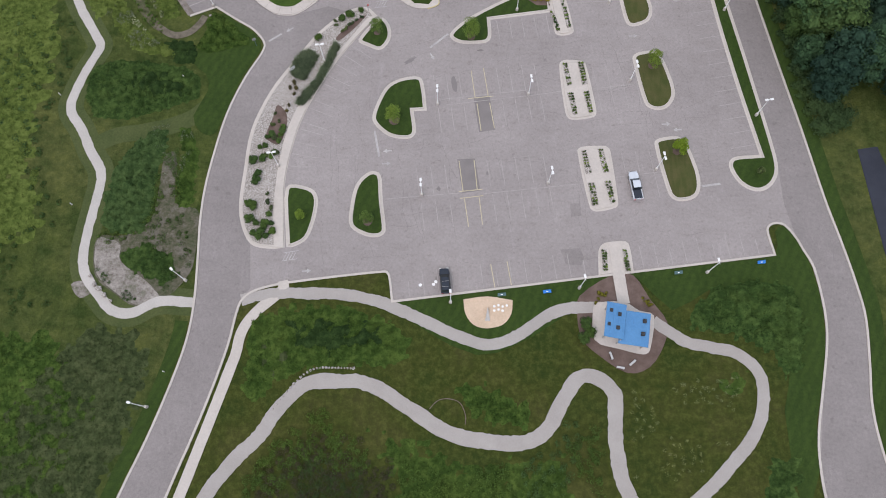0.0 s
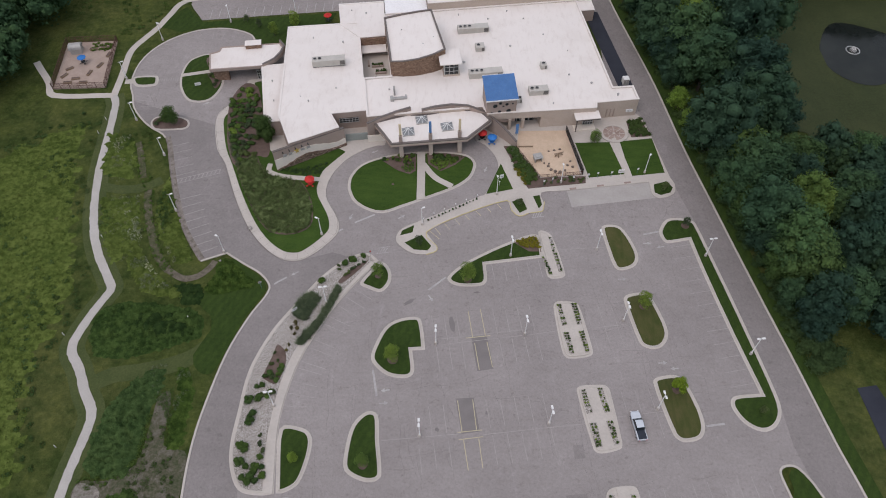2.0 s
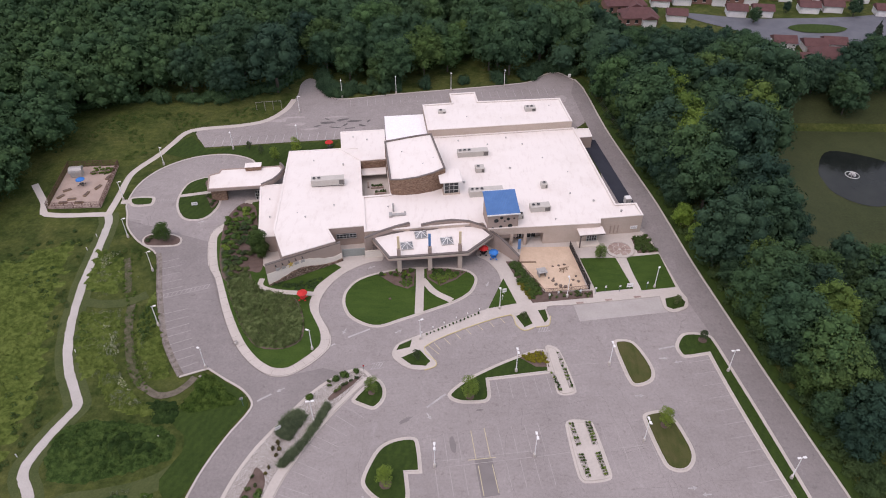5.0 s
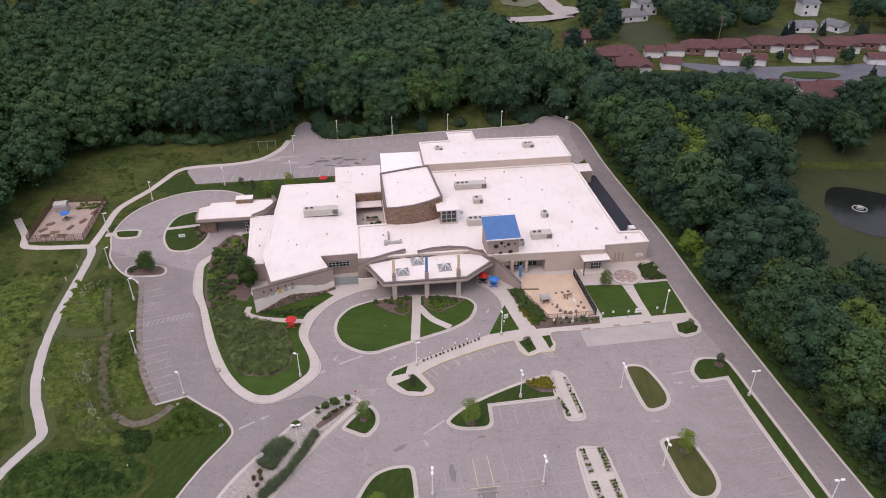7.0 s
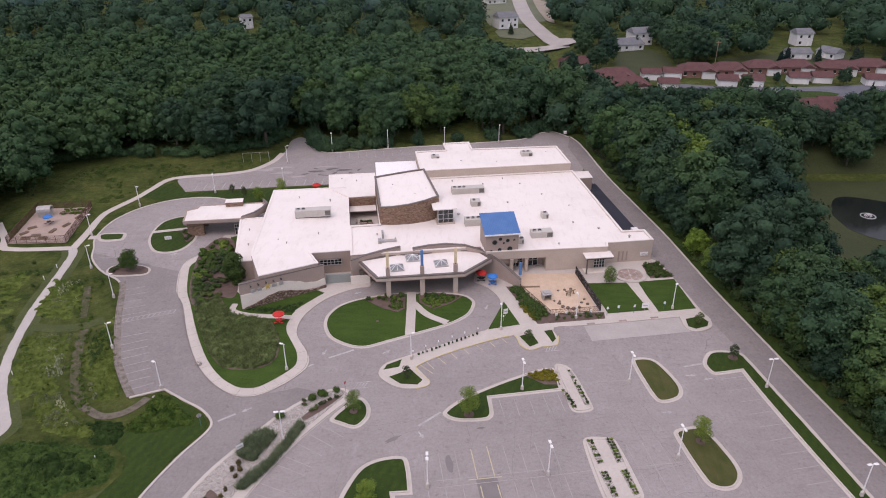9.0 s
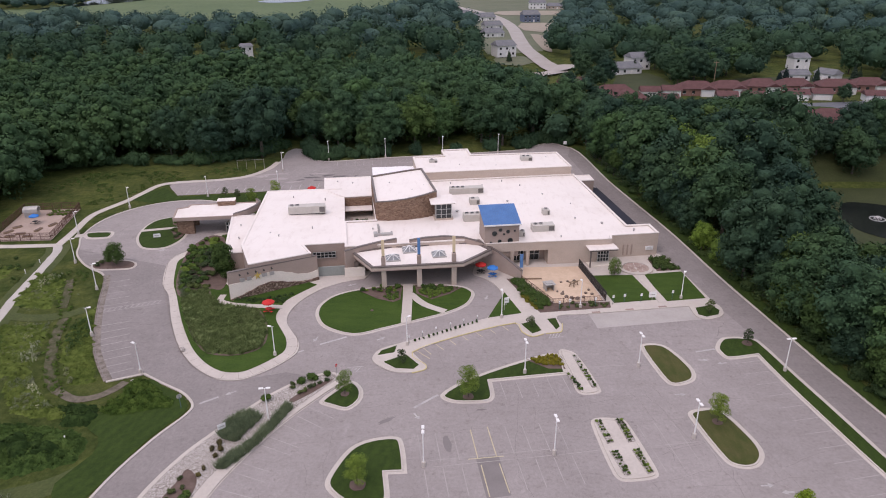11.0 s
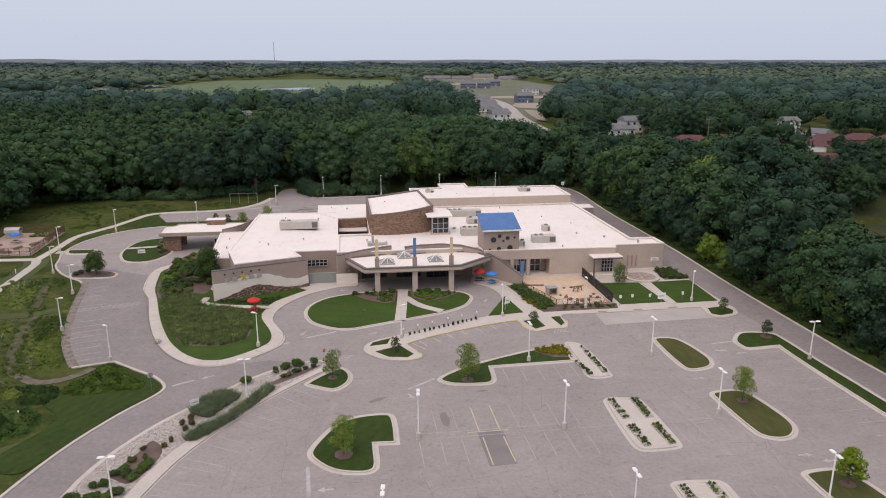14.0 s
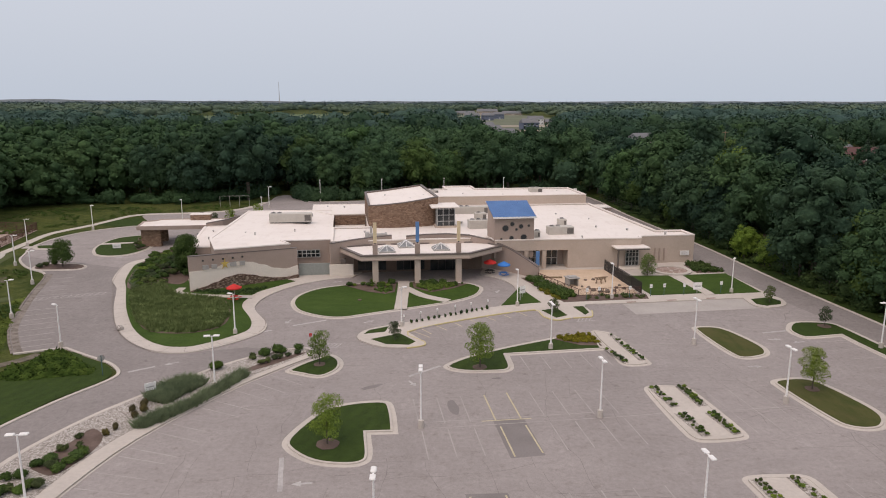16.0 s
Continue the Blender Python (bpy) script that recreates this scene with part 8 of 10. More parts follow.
# ---- meadow growth ----
wild_rng = random.Random(31)
edge_places = [p for d in (4.6, 6.2, 8.0) for p in offset(east_edge, d, False) if 66 < p[1] < 212]
edge_places = [(x + wild_rng.uniform(-0.8, 0.8), y + wild_rng.uniform(-1.2, 1.2)) for x, y in edge_places for _ in range(2)]
back_places = [(x + wild_rng.uniform(-1, 1), y + wild_rng.uniform(1.6, 6.0)) for x, y in back_rim for _ in range(6)]
low_places = [(x + wild_rng.uniform(-0.5, 0.5), y + wild_rng.uniform(-0.8, 0.8)) for d in (2.5, 3.6) for x, y in offset(east_edge, d, False) if 64 < y < 205]
thicket("undergrowth", low_places, LEAF_DARK, "low dark weeds between drive and wood", wild_rng, (1.2, 2.2), (0.4, 1.1), 60, 0.2)
thicket("undergrowth", [p for p in back_places if wild_rng.random() < 0.7], LEAF_WOODS, "dark undergrowth at the foot of the wood behind the yard", wild_rng, (2.2, 3.8), (1.8, 4.6), 150, 0.26)
thicket("undergrowth", edge_places, LEAF_DARK, "dark undergrowth along the edge of the wood", wild_rng, (2.4, 4.0), (1.6, 3.6), 150, 0.24)


ROCKWAY = [(-79.6, 124.7), (-75.9, 115.2), (-73.0, 109.6), (-71.6, 104.0), (-69.1, 97.4), (-66.2, 91.5), (-64.2, 88.6), (-62.2, 86.6), (-58.5, 84.6), (-55.4, 85.3), (-53.4, 87.6), (-52.6, 89.4)]
CROSSING = [(-84.6, 110.4), (-79, 109.6), (-74, 110.6), (-70.6, 113)]
trails.append(smooth(CROSSING, False))
trails.append(smooth(ROCKWAY, False))


def wild(poly, gap, mat, label, width, height, leaves, size, keep=-1.0, seed=0.0, scale=0.09, core=0.0):
    places = [p for p in spaced(poly, gap, wild_rng) if noise.noise((p[0] * scale, p[1] * scale, seed)) > keep and min(math.dist(p, q) for line in trails for q in line) > 2.2]
    if places:
        thicket("meadow_plants", places, mat, label, wild_rng, width, height, int(leaves * 1.5), size * 0.72, category="plants", core=core)


THICK = [(-36.5, 25.5), (-30.2, 28.4), (-18, 28.6), (-9.6, 26), (-6, 22.7), (-6, 18.6), (-10.1, 17.2), (-19, 16.8), (-24.9, 16.2), (-29.6, 13.6), (-34.9, 7.8), (-36, 12)]
wild([(-30, 4), (-20, 11), (-6, 5), (8, 2), (20, 4), (26, 10), (27, -6), (-36, -8)], 1.4, LEAF_SHRUB, "green herbs scattered over the meadow", (0.8, 1.8), (0.3, 0.9), 40, 0.17, 0.08, 6)
wild([(-29, 3), (-22, 5.6), (-13, 5), (-8, 1), (-10, -8), (-32, -8)], 1.1, LEAF_BROWN, "brown seeding grass in a dry hollow", (0.8, 1.6), (0.2, 0.5), 30, 0.15, -0.25, 12, 0.15)
wild([(-24, 2), (-15, 2), (-12, -4), (-16, -8), (-25, -8)], 1.3, LEAF_DARK, "dark herbs in a damp hollow", (0.9, 1.6), (0.3, 0.7), 36, 0.15, -0.1, 41, 0.2)
wild([(12, 4), (28, 12), (28, -4), (14, -4)], 1.5, LEAF_LIGHT, "light green herbs in the meadow", (0.8, 1.5), (0.3, 0.6), 30, 0.15, 0.05, 9)
wild([(31, 15), (51, 18), (50, 8), (42, 0), (32, 0)], 1.3, LEAF_PALE, "pale seed heads scattered over the meadow", (0.5, 0.9), (0.2, 0.5), 12, 0.09, -0.05, 10, 0.15)
MOUND = [(-75, 73.4), (-73.2, 77.2), (-69.0, 78.5), (-62.2, 78.1), (-54.6, 77.1), (-51.2, 74.6), (-51.1, 70.1), (-57.6, 67.3), (-66.0, 64.6), (-71.3, 65), (-74, 69.3)]
wild([(-77, 103), (-73, 98), (-66, 88), (-60, 87.5), (-71, 103), (-79, 117), (-86, 122)], 1.3, LEAF_PALE, "pale flowering weeds in the meadow", (0.7, 1.3), (0.3, 0.8), 30, 0.13, 0.05, 21, 0.16)
wild([(-72, 110), (-70.5, 104), (-66, 94), (-60, 89), (-58.5, 90), (-67, 108)], 1.2, LEAF_SHRUB, "bright green weeds beside the bays", (0.8, 1.5), (0.4, 0.9), 36, 0.16, -0.1, 22)
wild([(-87, 128), (-85, 112), (-80, 96), (-76, 102), (-78, 118), (-76, 128)], 1.5, LEAF_SHRUB, "green weeds between trail and bays", (0.8, 1.5), (0.3, 0.8), 34, 0.16, 0.0, 24)
wild([(-120, 120), (-92, 138), (-90, 122), (-86, 100), (-78, 84), (-80, 60), (-72, 40), (-72, 26), (-120, 20), (-130, 80)], 2.6, LEAF_SHRUB, "lush green herbs of the west meadow", (0.9, 1.8), (0.25, 0.6), 30, 0.17, 0.0, 25, 0.07)
wild([(-118, 120), (-94, 136), (-92, 120), (-88, 100), (-80, 84), (-82, 60), (-74, 40), (-74, 28), (-118, 24), (-128, 80)], 3.0, LEAF_LIGHT, "yellow-green herbs of the west meadow", (0.9, 1.8), (0.2, 0.5), 26, 0.17, 0.06, 26, 0.07)
wild([(-112, 166), (-94, 168), (-84, 180), (-78, 188), (-62, 193), (-60, 202), (-80, 196), (-112, 192)], 1.9, LEAF_SHRUB, "rough green meadow below the wood", (0.9, 1.7), (0.2, 0.5), 26, 0.17, 0.0, 27)
BANK = two_scale("grey_brown_silt", (0.075, 0.066, 0.042), (0.19, 0.16, 0.125), 1.0, 5, bump=0.6, fine=0.3)
TRODDEN = material("trodden_silt_and_grass", 0.95, 0, 0.1)
_w = noise_node(TRODDEN, 0.55, 6, 0.75)
_f = noise_node(TRODDEN, 3.5, 5, 0.8)
_c = ramp(TRODDEN, _w, [(0.44, (0.044, 0.062, 0.018)), (0.52, (0.075, 0.070, 0.036)), (0.60, (0.13, 0.112, 0.084)), (0.70, (0.22, 0.195, 0.16))])
finish(TRODDEN, blend(TRODDEN, 0.4, _c, ramp(TRODDEN, _f, [(0.36, (0.035, 0.04, 0.016)), (0.64, (0.20, 0.18, 0.13))])), _f, 0.8, 0.1)
tagged(part("drainage_channel", ribbon(smooth([(-79.8, 125.2), (-77.6, 119.8), (-75.9, 115.2), (-75.4, 113.4)], False), 1.5, 0.0, 0.12, 0.099), TRODDEN), "bare silt patch in the meadow ditch", "ditch", kind="structure")
tagged(part("drainage_channel", ribbon(smooth(ROCKWAY[2:8], False), 1.8, 0.0, 0.12, 0.099), TRODDEN), "half-overgrown brown drainage channel in the meadow", "ditch", kind="structure")
tagged(part("drainage_channel", ribbon(smooth(ROCKWAY[7:], False), 1.5, 0.02, 0.12, 0.099), BANK), "stony silt track from the bays to the ditch", "ditch", kind="structure")
tagged(part("lawn", ribbon(smooth(CROSSING, False), 2.6, -0.005, 0.12, 0.2), MOWN), "mown grass crossing between trail and bays", "lawn", kind="structure")
thicket("meadow_plants", [(x + wild_rng.choice((-1, 1)) * wild_rng.uniform(0.5, 1.3), y + wild_rng.gauss(0, 0.4)) for x, y in smooth(ROCKWAY[:8], False, 5) for _ in range(2)], LEAF_SHRUB, "weeds creeping over the silt channel", wild_rng, (0.4, 0.9), (0.2, 0.5), 26, 0.1, category="plants", core=0.0)

canopy("thicket", THICK, HERB_BRIGHT, "bright green undergrowth beside the trail", wild_rng, (0.5, 1.3), 1.8, 30)
canopy("thicket", [(-31, 26), (-27.5, 18.5), (-20, 18.6), (-9, 20), (-11, 25), (-22, 27)], HERB_DARK, "dark dense thicket beside the trail", wild_rng, (1.0, 2.3), 2.2, 30, ragged=0.9)
canopy("thicket", [(-35, 22), (-34, 12), (-29, 15), (-25, 17.5), (-29, 23)], HERB_GREY, "grey-green growth beside the trail", wild_rng, (0.5, 1.1), 1.4, 26, ragged=0.9)
canopy("thicket", [(42.4, 25.5), (43.5, 30), (47.7, 33.8), (55, 35.8), (62, 34.6), (64.2, 27), (62.5, 19), (58.5, 16.5), (57, 21.5), (50, 24.3)], HERB_BUSH, "large rounded thicket of green bushes", wild_rng, (1.6, 3.6), 2.8, 28, 0.16)
canopy("thicket", [(54.2, 4), (60.5, 6), (60, -8), (51, -6)], HERB_BUSH, "dark bushes beside the trail", wild_rng, (0.6, 1.6), 1.8, 24, ragged=0.9)
canopy("thicket", [(46.5, 19.5), (53.4, 18.6), (52.4, 12), (46, 14.5)], HERB_BRIGHT, "low green bushes inside the trail loop", wild_rng, (0.3, 0.8), 1.3, 24, ragged=1.0)
canopy("mound_growth", MOUND, HERB_BUSH, "dense green growth over the mound", wild_rng, (0.8, 1.7), 1.4, 34, ragged=0.25, rim=1.2)
canopy("thicket", [(-66.5, 77), (-58, 76.6), (-51.6, 73.4), (-52.6, 69), (-60, 68.4), (-66, 70)], HERB_DARK, "dense dark bushes on the mound", wild_rng, (1.4, 2.6), 2.0, 30, ragged=1.0)
canopy("reed_bed", [(-66.1, 52.7), (-64.3, 57.5), (-61.4, 61.5), (-58.2, 63.5), (-55.4, 62.6), (-56.2, 56.8), (-56.6, 51.1), (-56.5, 44.6), (-57.9, 40.8), (-63.8, 40.6), (-66.2, 42.6), (-67, 47.1)], HERB_REED, "dense blue-green reed bed beside the trail", wild_rng, (0.7, 1.6), 1.1, 40, 0.12, 0.5, 0.5, rim=1.2)
canopy("thicket", [(-55.2, 63.6), (-52.0, 63.7), (-49.4, 58.9), (-49.0, 52.2), (-49.0, 45.7), (-52.0, 46.1), (-53.3, 52.1), (-52.9, 57.8)], HERB_BRIGHT, "bright green growth on the bank", wild_rng, (0.4, 0.9), 1.1, 34, 0.12, 0.5, 0.5, rim=1.2)
canopy("thicket", [(-62.0, 37.2), (-57.0, 39.7), (-51.3, 36.9), (-49.7, 33.4), (-52.6, 30.7), (-56.6, 32.3), (-60.3, 34.4)], HERB_BUSH, "scattered bushes on stony ground", wild_rng, (0.5, 1.2), 1.0, 34, ragged=0.5, rim=1.0)
wild([(-60, 44), (-50, 45), (-48, 36), (-52, 30), (-58, 41)], 1.3, LEAF_SHRUB, "weeds coming up through bare soil", (0.6, 1.3), (0.2, 0.5), 30, 0.13, -0.12, 81, 0.3)
wild([(-67, 40.5), (-61, 42), (-57, 45), (-57.4, 56), (-54, 60), (-52.4, 55), (-51.4, 46.4), (-54.6, 50), (-55.6, 44), (-61, 39.6), (-66, 38.6)], 0.8, LEAF_SHRUB, "weeds fringing the bare ground", (0.5, 1.0), (0.2, 0.6), 26, 0.12, -0.2, 82, 0.3)
wild([(-67.4, 33), (-61.4, 28.4), (-56.6, 26), (-51, 27.6), (-50, 30), (-56.4, 28.4), (-61, 31), (-65, 34.4)], 0.8, LEAF_SHRUB, "weeds fringing the pale stones", (0.4, 0.9), (0.2, 0.5), 24, 0.12, 0.0, 83, 0.3)
canopy("thicket", [(-52.6, 88.6), (-51.2, 90.6), (-49.2, 90.0), (-44.9, 86.4), (-42.4, 84.2), (-42.4, 82.4), (-45.9, 81.6), (-48.8, 80.4), (-52.3, 80.2), (-53.7, 82), (-52.8, 84), (-52.0, 86.6)], HERB_BRIGHT, "tall green growth at the drive corner", wild_rng, (0.7, 1.5), 1.1, 40, 0.13, 0.45, 0.25, rim=1.0)
canopy("thicket", [(-60.4, 83.0), (-54.4, 83.4), (-52.6, 80.4), (-53.0, 77.8), (-57, 77.6)], HERB_DARK, "dark tangled bushes beside the silt track", wild_rng, (0.8, 1.7), 1.3, 34, 0.14, 0.5, 0.3, rim=1.0)
canopy("thicket", [(-72, 88), (-66, 80.4), (-56, 79.2), (-53, 79.8), (-57, 82.4), (-61.4, 82.8), (-68, 89.6), (-73.4, 97)], HERB_MEADOW, "tall yellow-green weeds beside the trail", wild_rng, (0.5, 1.2), 1.2, 30, ragged=0.3, rim=1.0)
canopy("thicket", [(-64, 25), (-55, 23), (-51.6, 18), (-54, 4), (-60, -12), (-78, -14), (-76, 10), (-70, 20)], HERB_GREY, "bushy grey-green growth beside the west road", wild_rng, (0.4, 1.1), 1.8, 18, 0.15, 0.6, 1.1)
canopy("thicket", [(-92, 24), (-70, 22), (-60, 10), (-66, -14), (-98, -14)], HERB_BRIGHT, "lush green growth in the west meadow", wild_rng, (0.3, 0.9), 1.7, 18, 0.15, 0.6, 1.2)
canopy("thicket", [(-0.8, 15.4), (6, 15.8), (14.8, 12), (16.2, 6.9), (8.7, 7.2), (3.4, 9)], HERB_BRIGHT, "broad-leaved green herbs beside the trail", wild_rng, (0.4, 0.9), 1.2, 26, 0.17, ragged=0.7)
canopy("thicket", [(-14, 7.5), (-4, 6), (6, 3), (22, 4), (24, -7), (-8, -7)], HERB_BRIGHT, "green herbs spread through the south meadow", wild_rng, (0.2, 0.7), 1.3, 18, 0.14, 0.5, 1.3)
canopy("thicket", [(-118, 118), (-94, 134), (-92, 118), (-86, 98), (-81, 84), (-82, 60), (-76, 40), (-98, 30), (-118, 40), (-124, 80)], HERB_MEADOW, "lush green herbs of the west meadow", wild_rng, (0.2, 0.55), 1.8, 9, 0.17, 0.9, 1.2)

wild([(-71.4, 89.2), (-66, 91), (-62, 84), (-60.7, 82), (-65.8, 80.2)], 0.8, LEAF_PALE, "pale flower heads among tall weeds", (0.5, 0.9), (0.8, 1.5), 20, 0.1, -0.15, 61, 0.25)
wild([(-60, 64), (-52, 64), (-50, 60), (-53, 48), (-57, 56)], 0.9, LEAF_PALE, "pale flower heads on the bank", (0.4, 0.8), (0.4, 0.9), 12, 0.09, 0.05, 62, 0.3)
wild([(-78, 118), (-74, 104), (-68, 92), (-62, 90), (-70, 106), (-75, 120)], 0.9, LEAF_PALE, "pale flower heads beside the bays", (0.4, 0.8), (0.4, 0.9), 12, 0.09, 0.0, 63, 0.3)

for weeds in ([(-89, 130), (-86.4, 114), (-77.4, 112.8), (-77.6, 117), (-81, 126)], [(-84, 107), (-81, 97), (-75, 87), (-70.4, 94), (-73.4, 104), (-74.4, 108)]):
    canopy("thicket", weeds, HERB_MEADOW, "bright weeds between trail and ditch", wild_rng, (0.25, 0.7), 1.1, 22, 0.12, 0.5, 0.5, rim=1.2)
for flowers in ([(-77.0, 102.8), (-74.0, 102.9), (-70.4, 95.4), (-72.2, 92.4)], [(-68.6, 88.4), (-66.4, 89.8), (-61.4, 84.4), (-63.2, 81.4)], [(-88, 126.8), (-82.8, 128), (-77.8, 120.2), (-81.5, 117.2)]):
    wild(flowers, 0.55, LEAF_BLOOM, "cream flower heads drifting through the weeds", (0.3, 0.6), (0.5, 0.9), 7, 0.12, 0.02, 71, 0.35)
canopy("thicket", [(-70.0, 112), (-69.6, 103), (-67.2, 96.6), (-61.4, 88.2), (-57.4, 88.6), (-62, 98), (-66.5, 108), (-69, 114)], HERB_MEADOW, "bright weeds between ditch and bays", wild_rng, (0.3, 0.7), 1.0, 26, 0.12, 0.5, 0.25, rim=0.9)
wild([(-84, 118), (-80, 100), (-73, 88), (-70, 94), (-75, 110), (-79, 122)], 1.0, LEAF_PALE, "pale flowers along the trail", (0.4, 0.8), (0.4, 0.8), 10, 0.08, -0.05, 64, 0.3)

# a small ringed plot beside the trail
ring = smooth([(-2.9, 10.4), (-1.6, 11.8), (0.2, 12.2), (2.2, 11.6), (3.2, 9.6), (3.2, 8.0)], False, 4)
tagged(part("edging", ring_strip(ring, 0.14, 0.12, False), FIELDSTONE), "low brown edging round a small plot", "edging", kind="structure")

LEAF_FRESH = leaf_material("fresh_lime_leaves", (0.056, 0.112, 0.024), (0.125, 0.200, 0.046))
FRESH = tree_meshes(random.Random(8), 8.0, 3.1, 1500, 0.2, LEAF_FRESH, 26, -0.2, None, 0.68, True)
for x, y, a, k in ((56.9, 140.6, 30, 0.86), (59.0, 133.8, 130, 0.84)):
    tree("tree", FRESH, x, y, "bright lime-green bushy tree at the edge of the wood", group="woodland trees", turn=a, size=k, ground=low_land)
back_edge = [(x + wild_rng.uniform(-2, 2), y + wild_rng.uniform(0, 3.5)) for p, q in zip([(-128, 190), (-118, 200), (-80, 201), (-62, 209)], [(-118, 200), (-80, 201), (-62, 209), (-58, 221)]) for x, y in [(p[0] + (q[0] - p[0]) * k / 16, p[1] + (q[1] - p[1]) * k / 16) for k in range(16)]]
thicket("undergrowth", back_edge, LEAF_WOODS, "green undergrowth at the foot of the wood", wild_rng, (3.5, 5.5), (2.0, 4.5), 150, 0.3)


# ---- picnic tables with umbrellas ----
def picnic(x, y, canvas, label, lift=0.2, frame=DARK_METAL):
    e = empty("picnic_table", pose(x, y, level(x, y) + lift, 0, 0, 20), label, "picnic table", "picnic tables")
    bm = B()
    tube(bm, (0, 0, 0.7), (0, 0, 0.76), 0.62, 0.62, 20)
    part("tabletop", bm, frame, e)
    bm = B()
    tube(bm, (0, 0, -0.02), (0, 0, 2.5), 0.04, 0.04, 8)
    part("pole", bm, STEEL, e)
    for k in range(4):
        a = k * math.pi / 2 + 0.4
        bm = B()
        tube(bm, (math.cos(a) * 0.95, math.sin(a) * 0.95, 0.42), (math.cos(a) * 0.95, math.sin(a) * 0.95, 0.47), 0.24, 0.24, 12)
        tube(bm, (0, 0, 0.1), (math.cos(a) * 0.95, math.sin(a) * 0.95, 0.43), 0.04, 0.04, 6)
        part("seat", bm, frame, e)
    bm = B()
    n, r = 8, 1.2
    top = bm.verts.new((0, 0, 2.75))
    rim = [bm.verts.new((math.cos(k * math.tau / n) * r, math.sin(k * math.tau / n) * r, 2.15)) for k in range(n)]
    low = [bm.verts.new((v.co.x, v.co.y, 1.97)) for v in rim]
    under = bm.verts.new((0, 0, 2.68))
    for k in range(n):
        bm.faces.new((top, rim[k - 1], rim[k]))
        bm.faces.new((rim[k - 1], low[k - 1], low[k], rim[k]))
        bm.faces.new((under, low[k], low[k - 1]))
    part("canopy", bm, canvas, e)


picnic(-34.6, 111.8, RED, "red parasol over a picnic table in the garden", 0.2, RED)
picnic(6.4, 128.0, RED, "red parasol over a table by the entrance")
picnic(8.8, 126.6, BLUE_CANVAS, "blue parasol over a table by the entrance", 0.16, BLUE_CANVAS)
picnic(-38.0, 174.9, RED, "red parasol behind the west wing", 0.0)


# ---- fenced play yard ----
def fence_run(e, p, q, height, gap, mat, mesh_mat=None, rails=(0.1, 1.0)):
    """Posts, rails and thin bars from p to q, as parts of a fence."""
    a, b = Vector(p), Vector(q)
    n = max(1, round((b - a).length / gap))
    for k in range(n + 1):
        c = a.lerp(b, k / n)
        z = level(c.x, c.y) + 0.1
        bm = B()
        box(bm, c.x - 0.05, c.y - 0.05, z - 0.1, c.x + 0.05, c.y + 0.05, z + height)
        part("post", bm, mat, e)
    za, zb = level(*p) + 0.1, level(*q) + 0.1
    for r in rails:
        bm = B()
        tube(bm, (a.x, a.y, za + height * r), (b.x, b.y, zb + height * r), 0.045, 0.045, 6)
        part("rail", bm, mat, e)
    bm = B()
    m = max(2, round((b - a).length / 0.16))
    for k in range(m + 1):
        c = a.lerp(b, k / m)
        z = level(c.x, c.y) + 0.1
        box(bm, c.x - 0.014, c.y - 0.014, z + 0.08, c.x + 0.014, c.y + 0.014, z + height)
    part("infill", bm, mesh_mat or mat, e)


yard = empty("fence", pose(0, 0, 0), "low dark metal fence round the play yard", "fence")
fence_run(yard, (14.7, 124.9), (20.0, 115.2), 1.2, 2.0, RUST)
fence_run(yard, (20.0, 115.2), (30.3, 116.6), 1.2, 2.0, RUST)
screen = empty("fence", pose(0, 0, 0), "tall black screen fence beside the lawn", "fence")
fence_run(screen, (30.5, 116.6), (27.6, 131.2), 2.0, 1.8, DARK_METAL)
bm = B()
for k in range(60):
    t = k / 60
    c = Vector((30.5, 116.6)).lerp(Vector((27.6, 131.2)), t)
    z = level(c.x, c.y) + 0.15
    box(bm, c.x - 0.02, c.y - 0.11, z, c.x + 0.02, c.y + 0.11, z + 1.8)
part("screen_mesh", bm, DARK_METAL, screen)
long_run = empty("fence", pose(0, 0, 0), "dark chain-link fence along the woods", "fence")
LINK = [(43.2, 211), (48.2, 188.5), (52.6, 167), (56.4, 149.4), (59.8, 126.6), (63.2, 109.2)]
for p, q in zip(LINK, LINK[1:]):
    a, b = Vector(p), Vector(q)
    n = round((b - a).length / 3)
    for k in range(n):
        c = a.lerp(b, k / n)
        z = level(c.x, c.y)
        bm = B()
        tube(bm, (c.x, c.y, z - 0.1), (c.x, c.y, z + 2.0), 0.05, 0.05, 6)
        part("post", bm, DARK_METAL, long_run)
    for h in (0.1, 0.75, 1.35, 1.98):
        bm = B()
        tube(bm, (a.x, a.y, level(*p) + h), (b.x, b.y, level(*q) + h), 0.03, 0.03, 5)
        part("rail", bm, DARK_METAL, long_run)

rock_rng = random.Random(8)


def rock(x, y, s, mat=FIELDSTONE, label="rough brown boulder on the sand", lift=0.15, squash=0.7):
    bm = B()
    bmesh.ops.create_icosphere(bm, subdivisions=2, radius=1.0)
    for v in bm.verts:
        v.co *= 1 + 0.28 * noise.noise(v.co * 1.6 + Vector((x, y, 0)))
        v.co = Vector((v.co.x * s, v.co.y * s * 0.8, (v.co.z + 0.55) * s * squash))
    ob = new("boulder", mesh_from(bm, "boulder", mat))
    ob.matrix_basis = pose(x, y, level(x, y) + lift, 0, 0, rock_rng.uniform(0, 360))
    tagged(ob, label, "boulder", "boulders")


